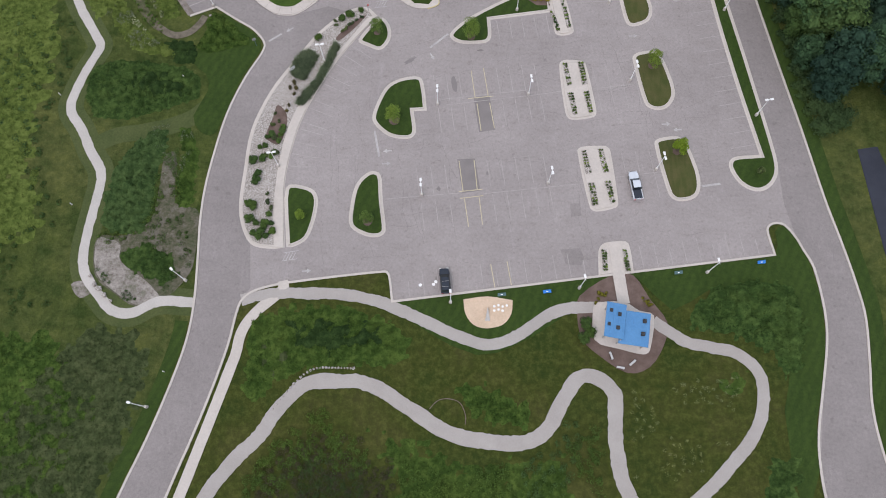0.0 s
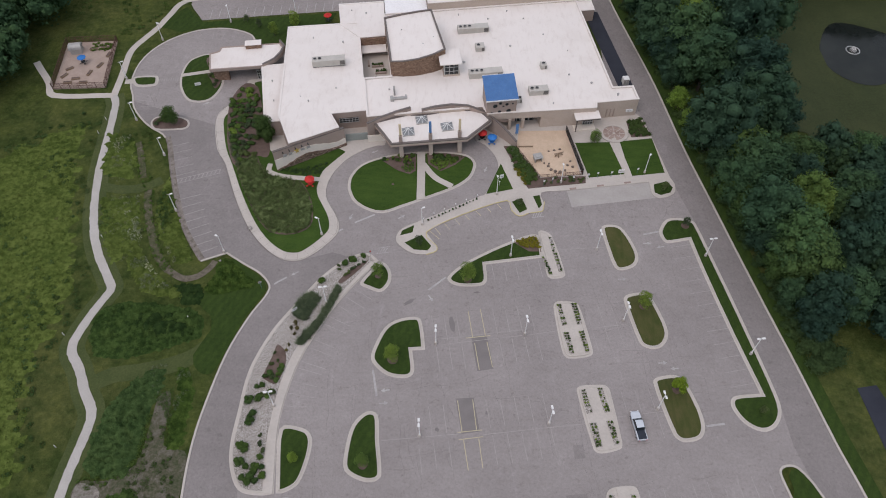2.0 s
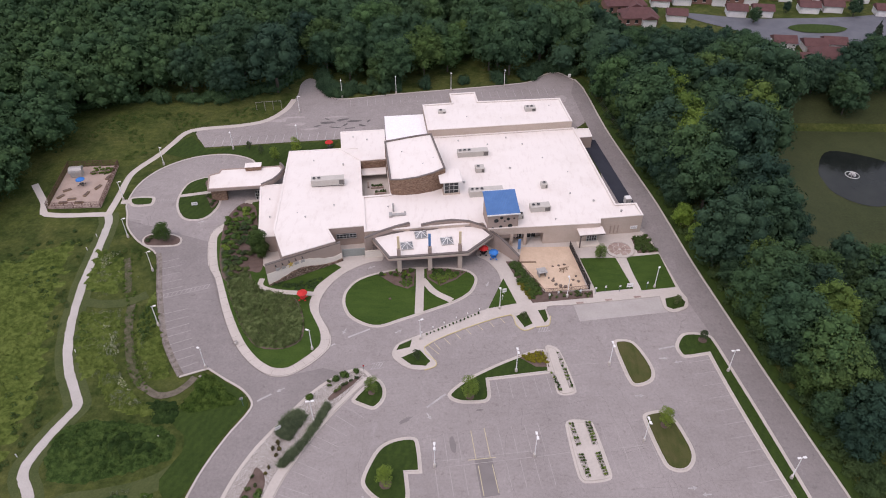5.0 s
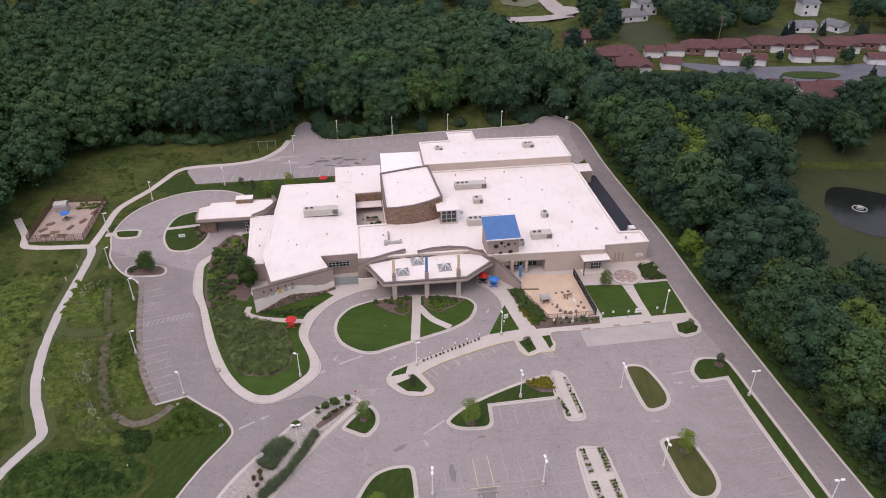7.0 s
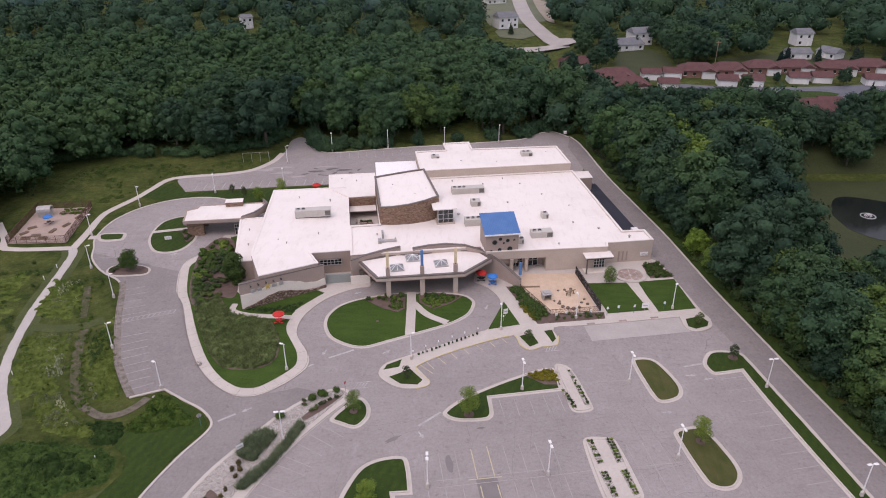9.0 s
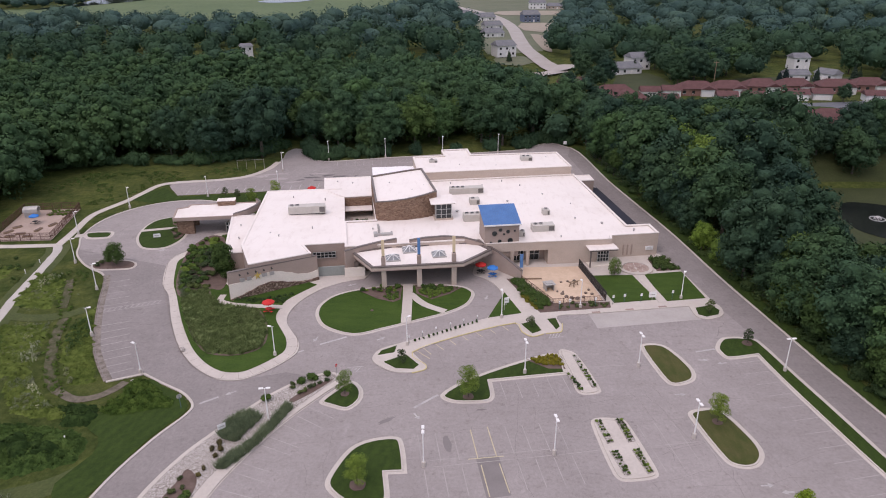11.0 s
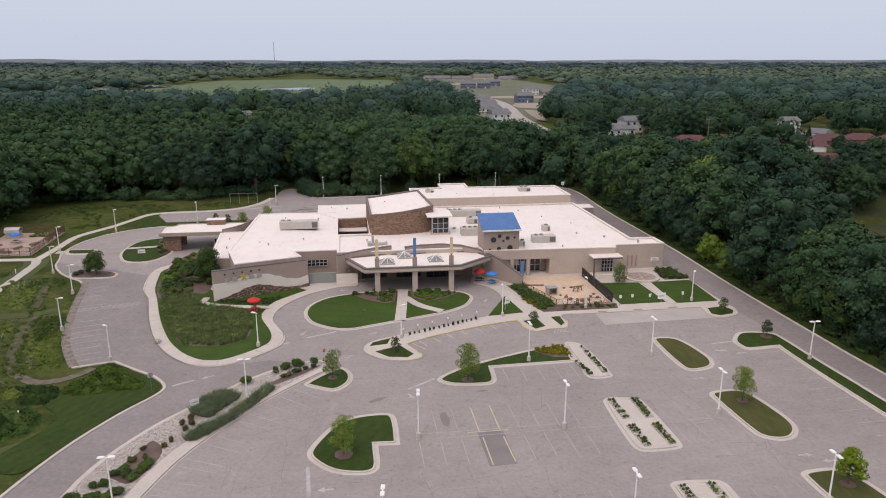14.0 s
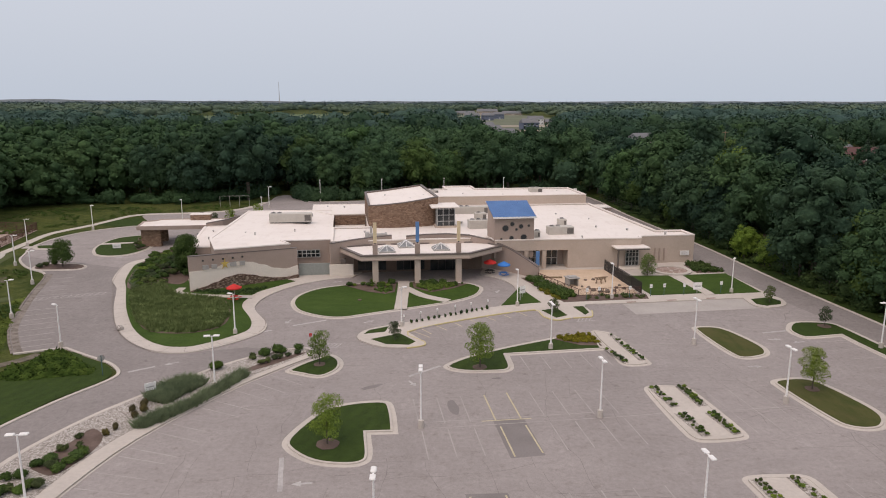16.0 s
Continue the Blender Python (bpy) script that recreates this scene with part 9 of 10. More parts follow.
for x, y, s in ((21.5, 120.1, 0.3), (22.4, 119.1, 0.4), (23.0, 117.9, 0.45), (24.0, 117.4, 0.5), (25.1, 117.2, 0.5), (26.4, 117.8, 0.4), (27.1, 119.5, 0.35), (27.9, 120.8, 0.35), (28.3, 119.0, 0.4), (22.8, 124.1, 0.3), (24.2, 124.4, 0.35), (25.6, 124.8, 0.35), (22.6, 119.9, 0.3)):
    rock(x, y, s)
for x, y, s in ((-46.6, 98.6, 0.6), (-51.5, 89.4, 0.3), (-65, 31, 0.5), (-64, 30.2, 0.6), (-62.8, 29, 0.5), (-66, 32.6, 0.4), (-61.5, 28, 0.35)):
    rock(x, y, s, RIPRAP, "pale rounded boulder in the grass", 0.1)
for k in range(26):
    t = k / 25
    x, y = -29.8 + 13.5 * t, 9.4 + 7.4 * math.sin(min(t * 1.7, 1) * math.pi / 2)
    rock(x - 0.2, y + 0.25, rock_rng.uniform(0.18, 0.3), RIPRAP, "pale edging stone along the trail", 0.0)
hut = empty("play_hut", pose(19.9, 121.1, level(19.9, 121.1) + 0.18, 0, 0, 15), "grey weathered play hut on sand", "play hut")
bm = B()
for a, b in ((-0.9, -0.7), (0.7, 0.9)):
    box(bm, a, -0.8, 0, b, 0.8, 1.3, 0.04)
box(bm, -0.7, 0.6, 0, 0.7, 0.8, 1.3)
part("wall", bm, STEEL, hut)
bm = B()
box(bm, -1.1, -1.0, 1.3, 1.1, 1.0, 1.5, 0.06)
box(bm, -0.7, -0.6, 1.5, 0.7, 0.6, 1.65, 0.06)
part("roof", bm, STEEL, hut)
log_arch = empty("log_climber", pose(25.2, 122.6, level(25.2, 122.6) + 0.18, 0, 0, 20), "brown timber log climber on sand", "climbing frame")
for a, b in (((-1, 0, 0), (-0.6, 0.2, 1.0)), ((1, 0.1, 0), (0.6, 0, 1.0)), ((-0.3, -0.6, 0), (-0.1, 0, 0.9)), ((0.4, 0.7, 0), (0.3, 0, 0.95)), ((-1.2, 0.1, 0.95), (1.2, 0, 1.0)), ((-1.0, -0.3, 0.7), (1.0, 0.3, 0.75))):
    bm = B()
    tube(bm, a, b, 0.13, 0.11, 8)
    part("log", bm, WOOD, log_arch)
beam = empty("timber_beam", pose(17.2, 125.5, level(17.2, 125.5) + 0.2, 0, 0, 2), "long timber beam lying on sand", "beam")
bm = B()
box(bm, -1.8, -0.15, -0.03, 1.8, 0.15, 0.25, 0.03)
part("log", bm, WOOD, beam)

# round terrace
TERRACE = two_scale("red_brown_flagstone", (0.24, 0.165, 0.135), (0.40, 0.31, 0.27), 0.7, 4)
ring = [(39.7 + math.cos(k * math.tau / 40) * 3.6, 130.7 + math.sin(k * math.tau / 40) * 3.3) for k in range(40)]
tagged(part("terrace_rim", ring_strip(ccw(ring), 0.8, 0.42), CONCRETE), "pale concrete seat ring of the round terrace", "terrace", kind="structure")
floor_parts = patch(offset(ccw(ring), 0.78), "terrace_floor", CONCRETE, "round flagstone terrace", "terrace", 0.2, 0.05, False)
for k in range(8):
    a0, a1 = k * math.tau / 8 + 0.05, (k + 1) * math.tau / 8 - 0.05
    for r0, r1 in ((0.35, 1.4), (1.5, 2.6)):
        pts = [(39.7 + math.cos(a) * r * 1.06, 130.7 + math.sin(a) * r * 0.97) for a, r in ((a0, r0), ((a0 + a1) / 2, r0), (a1, r0), (a1, r1), ((a0 + a1) / 2, r1), (a0, r1))]
        part("flagstone", sheet(ccw(pts), 0.225, 0.03), TERRACE, floor_parts)
bm = B()
for x0, y0 in ((27.0, 112.0), (33.6, 113.1), (40.2, 114.2)):
    stripe(bm, (x0, y0), (x0 + 1.6, y0 + 0.25), 0.55, 0.16)
markings(bm, TERRACE, "red tactile paving at the dropped kerb")

# ---- the west play garden ----
PLAY = two_scale("pinkish_play_surface", (0.33, 0.25, 0.205), (0.43, 0.335, 0.28), 0.3, 3)
patch([(-108.3, 144.2), (-110.8, 163.6), (-97.0, 164.8), (-94.3, 145.1)], "pavement", PLAY, "sandy floor of the fenced play garden", "pavement", 0.02, 0.05, False)
garden_fence = empty("fence", pose(0, 0, 0), "rusty metal fence round the play garden", "fence")
CORNERS = [(-108.3, 144.2), (-110.8, 163.6), (-97.0, 164.8), (-94.3, 145.1)]
for p, q in zip(CORNERS, CORNERS[1:] + CORNERS[:1]):
    fence_run(garden_fence, p, q, 1.8, 2.4, RUST, None, (0.05, 0.5, 1.0))
shed = empty("garden_shed", pose(-106.8, 159.8, level(0, 159.8), 0, 0, 12), "small grey timber shed with curved roof", "shed")
bm = B()
box(bm, -1.5, -1.2, -0.05, 1.5, 1.2, 1.6)
part("wall", bm, STEEL, shed)
bm = B()
for k in range(7):
    a, b = math.pi * k / 7, math.pi * (k + 1) / 7
    box(bm, -1.7, -0.36, -0.05, 1.7, 0.36, 0.05, 0, Matrix.Translation((0, -math.cos((a + b) / 2) * 1.3, 1.6 + math.sin((a + b) / 2) * 0.9)) @ Matrix.Rotation(math.pi / 2 - (a + b) / 2, 4, "X") )
part("roof", bm, STEEL, shed)
picnic(-103.3, 154.7, BLUE_CANVAS, "blue parasol over a table on sand", 0.05, DARK_METAL)
for x, y, a in ((-106.5, 152.4, 40), (-107, 149.5, 60), (-103.5, 148.4, 10), (-100.5, 150.8, 80), (-98.6, 154, 70), (-105.2, 146.8, 8), (-101, 147, 5), (-97.6, 158.6, 80), (-102.5, 160.8, 8), (-99.5, 161.6, 8)):
    e = empty("timber_planter", pose(x, y, level(x, y), 0, 0, a), "low timber-edged planter in the play garden", "planter", "planters")
    bm = B()
    box(bm, -1.1, -0.4, -0.02, 1.1, 0.4, 0.4, 0.03)
    part("box", bm, WOOD, e)
    bm = B()
    box(bm, -1.0, -0.3, 0.38, 1.0, 0.3, 0.44, 0.03)
    part("soil", bm, MULCH, e)
thicket("herbs", scatter([(-103, 160), (-98, 160.6), (-97.4, 163.8), (-104, 163.2)], 30, wild_rng), LEAF_SHRUB, "green herbs in the play garden beds", wild_rng, (0.5, 0.9), (0.4, 0.7), 40, 0.12, category="plants")
net = empty("netting_frame", pose(-60.5, 197, level(0, 197), 0, 0, 10), "slim metal frame poles beside the yard", "frame")
for k in range(4):
    bm = B()
    tube(bm, (k * 2.6 - 4, 0, -0.1), (k * 2.6 - 4, 0, 3.0), 0.06, 0.06, 6)
    part("pole", bm, STEEL, net)
bm = B()
tube(bm, (-4, 0, 2.95), (3.8, 0, 2.95), 0.04, 0.04, 6)
part("rail", bm, STEEL, net)


# ---- the picnic shelter ----
shelter = empty("picnic_shelter", pose(31, 25.6, 0.1, 0, 0, -8), "open picnic shelter with blue metal roofs", "shelter")
SHELTER_BLUE = two_scale("bright_blue_metal", (0.07, 0.215, 0.42), (0.095, 0.265, 0.48), 0.4, 3, 0.5, metal=0.1)
for x0, y0, x1, y1, z, slope in ((-3.9, -2.9, -0.4, 3.3, 3.6, 0.1), (-1.2, -3.6, 3.9, 2.4, 3.2, -0.08)):
    bm = B()
    m = Matrix.Translation(((x0 + x1) / 2, (y0 + y1) / 2, z)) @ Matrix.Rotation(slope, 4, "Y")
    w, d = (x1 - x0) / 2, (y1 - y0) / 2
    box(bm, -w, -d, -0.06, w, d, 0.06, 0.02, m)
    r = part("roof", bm, SHELTER_BLUE, shelter)
    seam = B()
    box(seam, -0.02, -d, 0.06, 0.02, d, 0.1, 0, m)
    sm = mesh_from(seam, "seam", SHELTER_BLUE)
    for k in range(int(2 * w / 0.45) + 1):
        piece("seam", sm, r, pose(-w + k * 0.45 + 0.02, 0, 0.45 * k * -math.sin(slope) + w * math.sin(slope)))
for x, y in ((-3.0, 1.9), (-1.5, 1.4), (-3.2, -0.6), (-1.6, -1.0), (2.9, 0.9), (2.8, -1.4)):
    bm = B()
    box(bm, x - 0.3, y - 0.33, 3.1, x + 0.3, y + 0.33, 3.82, 0.03)
    part("roof_vent", bm, DARK_METAL, shelter, "square black roof light")
for x, y, z in ((-3.4, -2.4, 3.4), (-3.4, 2.8, 3.4), (3.4, -3.1, 3.0), (3.4, 1.9, 3.0), (-0.9, -3.0, 3.3), (-0.8, 2.2, 3.3)):
    bm = B()
    tube(bm, (x, y, -0.05), (x, y, z), 0.12, 0.12, 10)
    part("post", bm, STEEL, shelter)
for x, y, a in ((-1.6, -5.4, -65), (2.2, -6.0, 50), (0.2, -7.2, 0)):
    e = empty("bench", shelter.matrix_basis @ pose(x, y, -0.03, 0, 0, a), "pale bench beside the shelter", "bench", "benches")
    bm = B()
    box(bm, -0.7, -0.18, 0.4, 0.7, 0.18, 0.48, 0.02)
    part("seat", bm, MULLION, e)
    for s in (-0.55, 0.55):
        bm = B()
        box(bm, s - 0.06, -0.2, -0.05, s + 0.06, 0.2, 0.41)
        part("leg", bm, STEEL, e)
for x, y in ((24.6, 26.2), (24.2, 23.6), (24.8, 24.4)):
    shrub(SHRUBS, x, y, 1.1, "round green shrub beside the shelter", "shelter shrubs", 0.05)
thicket("flower_bed", spaced([(25, 29.6), (28, 32.6), (28.6, 31.4), (26, 29.8)], 0.6, wild_rng) + spaced([(34.6, 31.5), (36.8, 29.8), (35.2, 29.2)], 0.6, wild_rng), LEAF_GOLD, "yellow flowers in the shelter bed", wild_rng, (0.5, 0.9), (0.4, 0.7), 30, 0.1, category="flowers")
dial = empty("sundial", pose(6.9, 27.4, 0.07), "pale sundial on the fan-shaped court", "sundial")
bm = B()
v = [bm.verts.new(p) for p in ((-0.45, -1.2, 0), (0.45, -1.2, 0), (0, 1.2, 0), (-0.45, -1.2, 0.03), (0.45, -1.2, 0.03), (0, 1.2, 1.0))]
for f in ((0, 1, 2), (3, 5, 4), (0, 3, 4, 1), (1, 4, 5, 2), (2, 5, 3, 0)):
    bm.faces.new([v[i] for i in f])
bmesh.ops.recalc_face_normals(bm, faces=bm.faces[:])
part("gnomon", bm, STEEL, dial)
for k in range(7):
    bm = B()
    tube(bm, (1.2 + k % 4 * 0.75, 1.5 - (k // 4) * 0.8 + (k % 2) * 0.2, -0.02), (1.2 + k % 4 * 0.75, 1.5 - (k // 4) * 0.8 + (k % 2) * 0.2, 0.12), 0.24, 0.22, 12)
    part("hour_stone", bm, WHITE, dial)


# ---- parked vehicles ----
def car_paint(name, c):
    m = material(name, 0.25, 0.4, 0.6)
    return finish(m, ramp(m, noise_node(m, 1.5, 2), [(0.3, tuple(0.9 * v for v in c)), (0.7, c)]))


def section_body(sections):
    """A lofted body from cross-sections: place along the car, half width, bottom and top, and the half width at the top."""
    bm = B()
    rings = []
    for x, w, z0, z1, wt in sections:
        mid = z0 + (z1 - z0) * 0.55
        prof = [(-w * 0.92, z0), (-w, mid), (-wt, z1), (wt, z1), (w, mid), (w * 0.92, z0)]
        rings.append([bm.verts.new((x, y, z)) for y, z in prof])
    for a, b in zip(rings, rings[1:]):
        for i in range(6):
            bm.faces.new((a[i], a[(i + 1) % 6], b[(i + 1) % 6], b[i]))
    bm.faces.new(rings[0][::-1])
    bm.faces.new(rings[-1])
    bmesh.ops.recalc_face_normals(bm, faces=bm.faces[:])
    bmesh.ops.bevel(bm, geom=bm.edges[:], offset=0.04, segments=1, affect="EDGES")
    return bm


def vehicle(name, x, y, turn, paint, lower, cabin, wheels, label, extra=()):
    e = empty(name, pose(x, y, level(x, y), 0, 0, turn), label, "car", "parked cars")
    part("body", section_body(lower), paint, e)
    g = part("windows", section_body(cabin), GLASS, e, "dark glass cabin")
    c = [(cx, w * 0.97, z1 - 0.05, z1 + 0.03, wt * 0.98) for cx, w, z0, z1, wt in cabin[1:-1]]
    part("cabin_roof", section_body([(cx, wt, a, b, wt * 0.95) for cx, w, a, b, wt in c]), paint, e)
    for wx in wheels:
        for s in (-1, 1):
            bm = B()
            tube(bm, (wx, s * 0.72, 0.36), (wx, s * 0.95, 0.36), 0.36, 0.36, 16)
            t = part("wheel", bm, DARK_METAL, e)
            bm = B()
            tube(bm, (wx, s * 0.94, 0.36), (wx, s * 0.965, 0.36), 0.2, 0.2, 12)
            part("rim", bm, STEEL, t)
    for nm, m, bx in (("headlight", WHITE, lower[-1][0]), ("tail_light", RED, lower[0][0])):
        for s in (-0.68, 0.68):
            bm = B()
            box(bm, bx - 0.05, s - 0.16, 0.72, bx + 0.05, s + 0.16, 0.86, 0.02)
            part(nm, bm, m, e)
    for nm, bm, m, lb in extra:
        part(nm, bm, m, e, lb)
    return e


NAVY = car_paint("dark_navy_car_paint", (0.020, 0.027, 0.040))
SILVER = car_paint("silver_blue_car_paint", (0.62, 0.65, 0.68))
vehicle("suv", -0.9, 33.2, 97, NAVY, [(-2.35, 0.86, 0.35, 0.95, 0.8), (-2.2, 0.93, 0.28, 1.05, 0.86), (0.9, 0.93, 0.28, 1.05, 0.86), (2.0, 0.9, 0.3, 0.95, 0.82), (2.35, 0.8, 0.38, 0.8, 0.74)], [(-2.2, 0.84, 1.0, 1.05, 0.8), (-1.9, 0.84, 1.0, 1.62, 0.68), (0.0, 0.84, 1.0, 1.66, 0.68), (0.5, 0.84, 1.0, 1.6, 0.66), (1.2, 0.84, 1.0, 1.04, 0.8)], (-1.4, 1.45), "dark blue sport utility car parked at the kerb")
bm = B()
box(bm, -2.75, -0.78, 0.98, -0.95, 0.78, 1.08, 0.03)
vehicle("pickup_truck", 34.65, 52.9, 98, SILVER, [(-2.85, 0.92, 0.42, 1.02, 0.9), (-2.7, 0.97, 0.38, 1.06, 0.93), (1.1, 0.97, 0.38, 1.06, 0.92), (2.3, 0.93, 0.4, 1.02, 0.86), (2.7, 0.82, 0.42, 0.96, 0.74), (2.88, 0.62, 0.46, 0.86, 0.56)], [(-1.0, 0.9, 1.0, 1.05, 0.86), (-0.8, 0.9, 1.0, 1.82, 0.74), (0.3, 0.9, 1.0, 1.86, 0.74), (0.7, 0.9, 1.0, 1.78, 0.72), (1.35, 0.9, 1.0, 1.06, 0.86)], (-1.75, 1.9), "silver pickup truck with a dark bed cover", [("bed_cover", bm, NAVY, "dark bed cover")])
rails = bpy.data.objects["suv"]
for bx in (-1.3, -0.3):
    bm = B()
    tube(bm, (bx, -0.6, 1.72), (bx, 0.6, 1.72), 0.03, 0.03, 6)
    for k in (-0.6, 0.6):
        tube(bm, (bx, k, 1.58), (bx, k, 1.72), 0.03, 0.03, 6)
    part("roof_bar", bm, STEEL, rails, "bare metal roof bar")
for x, y in ((-5.4, 32.5), (-3.0, 32.7), (-2.6, 33.2)):
    e = empty("manhole_cover", pose(x, y, 0.0), "small pale disc on the asphalt", "manhole", "manholes")
    bm = B()
    tube(bm, (0, 0, -0.02), (0, 0, 0.03), 0.3, 0.3, 16)
    part("disc", bm, WHITE, e)


# ---- the pond ----
bm = B()
clearing = [(84, 140), (98, 128), (128, 120), (150, 130), (165, 150), (165, 185), (158, 206), (140, 214), (112, 214), (98, 203), (88, 172)]
lawn_edge = smooth(clearing, True, 3)
cells = {}
for i in range(40):
    for j in range(46):
        x, y = 80 + 2.4 * i, 112 + 2.4 * j
        if inside((x + 1.2, y + 1.2), lawn_edge):
            quad = []
            for a, b in ((i, j), (i + 1, j), (i + 1, j + 1), (i, j + 1)):
                if (a, b) not in cells:
                    u, v = 80 + 2.4 * a, 112 + 2.4 * b
                    cells[a, b] = bm.verts.new((u, v, low_land(u, v) + 0.12 + 0.55 * ease(v, 186, 198)))
                quad.append(cells[a, b])
            bm.faces.new(quad)
tagged(part("lawn", bm, OLIVE_LAWN), "rough olive grass round the pond", "lawn", kind="structure")
pond = [(118 + math.cos(k * math.tau / 30) * (12.5 + 1.5 * math.sin(2 * k * math.tau / 30)), 171.5 + math.sin(k * math.tau / 30) * (14.5 + 1.2 * math.cos(3 * k * math.tau / 30))) for k in range(30)]
bm = B()
vs = [bm.verts.new((x, y, -3.28)) for x, y in ccw(pond)]
bm.faces.new(vs)
tagged(part("water", bm, WATER), "dark still pond in the clearing", "pond", kind="structure")
bm = B()
ro, ri = offset(ccw(pond), -1.0), offset(ccw(pond), 0.3)
a, b = [bm.verts.new((x, y, low_land(x, y) + 0.02)) for x, y in ro], [bm.verts.new((x, y, -3.35)) for x, y in ri]
for k in range(30):
    bm.faces.new((a[k - 1], a[k], b[k], b[k - 1]))
tagged(part("pond_bank", bm, MEADOW), "grassy bank of the pond", "bank", kind="structure")
spray = empty("fountain", pose(115.5, 172.6, -3.3), "floating pond fountain with low spray", "fountain")
bm = B()
tube(bm, (0, 0, -0.1), (0, 0, 0.25), 0.8, 0.6, 14)
part("float", bm, DARK_METAL, spray)
bm = B()
for k in range(14):
    t = k * math.tau / 14
    tube(bm, (0, 0, 0.2), (math.cos(t) * 0.5, math.sin(t) * 0.5, 0.8), 0.03, 0.04, 5)
    tube(bm, (math.cos(t) * 0.5, math.sin(t) * 0.5, 0.8), (math.cos(t) * 1.0, math.sin(t) * 1.0, 0.05), 0.04, 0.06, 5)
part("water_jet", bm, WHITE, spray)
bm = B()
for k in range(28):
    t, u = k * math.tau / 28, (k + 1) * math.tau / 28
    tube(bm, (math.cos(t) * 1.9, math.sin(t) * 1.9, 0.04), (math.cos(u) * 1.9, math.sin(u) * 1.9, 0.04), 0.16, 0.16, 5)
part("foam_ring", bm, MULLION, spray, "pale ring of falling spray")

# ---- houses ----
RED_SHINGLE = two_scale("red_brown_shingles", (0.086, 0.040, 0.038), (0.132, 0.064, 0.060), 0.5, 4)
GREY_SHINGLE = two_scale("grey_shingles", (0.12, 0.125, 0.135), (0.19, 0.195, 0.20), 0.5, 4)
SIDING = two_scale("white_siding", (0.62, 0.62, 0.61), (0.72, 0.72, 0.70), 0.4, 4)
HOUSE_BRICK = two_scale("red_house_brick", (0.19, 0.10, 0.08), (0.27, 0.155, 0.125), 0.5, 5)
BLUE_SIDING = two_scale("slate_blue_siding", (0.10, 0.13, 0.19), (0.15, 0.18, 0.24), 0.4, 4)


def house(name, x, y, turn, w, d, h, roof, wall, label, hip=0.35, storeys=1, garage=False, group="houses", category="house"):
    """A small house: walls, pitched roof with eaves, windows in rows and a door."""
    e = empty(name, pose(x, y, low_land(x, y) - 0.05, 0, 0, turn), label, category, group)
    bm = B()
    box(bm, -w / 2, -d / 2, -0.2, w / 2, d / 2, h)
    walls = part("wall", bm, wall, e)
    rise, o = d * 0.27, 0.5
    bm = B()
    r = w / 2 + o - hip * d
    lo = [bm.verts.new(p) for p in ((-w / 2 - o, -d / 2 - o, h - 0.1), (w / 2 + o, -d / 2 - o, h - 0.1), (w / 2 + o, d / 2 + o, h - 0.1), (-w / 2 - o, d / 2 + o, h - 0.1))]
    up = [bm.verts.new((-r, 0, h + rise)), bm.verts.new((r, 0, h + rise))]
    for f in ((lo[0], lo[1], up[1], up[0]), (lo[2], lo[3], up[0], up[1]), (lo[1], lo[2], up[1]), (lo[3], lo[0], up[0]), (lo[3], lo[2], lo[1], lo[0])):
        bm.faces.new(f)
    bmesh.ops.recalc_face_normals(bm, faces=bm.faces[:])
    part("roof", bm, roof, e)
    if garage:
        bm = B()
        box(bm, -w * 0.38, -d / 2 - 0.06, 0, w * 0.38, -d / 2 + 0.02, h - 0.4)
        part("garage_door", bm, WHITE, e, "white panelled garage door")
        return e
    n = max(2, int(w / 3))
    for s in range(storeys):
        z = 0.9 + s * 2.8
        for k in range(n):
            u = -w / 2 + (k + 0.5) * w / n
            for face in (-1, 1):
                bm = B()
                v = face * d / 2
                if s == 0 and k == n // 2 and face < 0:
                    box(bm, u - 0.5, v - 0.06, 0, u + 0.5, v + 0.06, 2.1)
                    part("door", bm, WHITE, e)
                    continue
                box(bm, u - 0.55, v - 0.05, z, u + 0.55, v + 0.05, z + 1.2)
                win = part("window", bm, GLASS, e)
                bm = B()
                box(bm, u - 0.68, v - 0.07, z - 0.15, u + 0.68, v + 0.07, z - 0.02)
                part("sill", bm, WHITE, win)
    return e


for x, y, a, w, d in ((64, 272, 5, 15, 10), (67, 259, 5, 13, 9), (99, 281, -6, 14, 9), (112, 282, -6, 13, 9), (127, 286, -6, 13, 9), (141, 287, -6, 13, 9), (157, 285, -8, 14, 9), (172, 288, -8, 13, 9), (113, 221.5, -5, 12, 9), (125, 224.5, -5, 12, 9), (186, 286, -8, 13, 9)):
    house("house", x, y, a, w, d, 2.9, RED_SHINGLE, HOUSE_BRICK, "single-storey brick house with red-brown hip roof", 0.4)
    e = house("house_gable", x + 3.2, y - d / 2 + 0.3, a + 90, 4.5, 5.0, 3.0, RED_SHINGLE, SIDING, "white gabled porch of a brick house", 0.0, 1, True, "house porches", "porch")
for x, y, a in ((79, 276, -5), (82, 261, -8), (88, 278, -5), (106, 266, -8), (116, 266, -8), (135, 270, -8), (144.5, 271, -8), (163, 267, -10), (113.5, 236, 175), (123, 233.5, 175), (130.5, 235, 172)):
    house("garage", x, y, a, 7, 6, 2.6, RED_SHINGLE, SIDING, "white garage with red-brown gable roof", 0.0, 1, True, "garages", "garage")
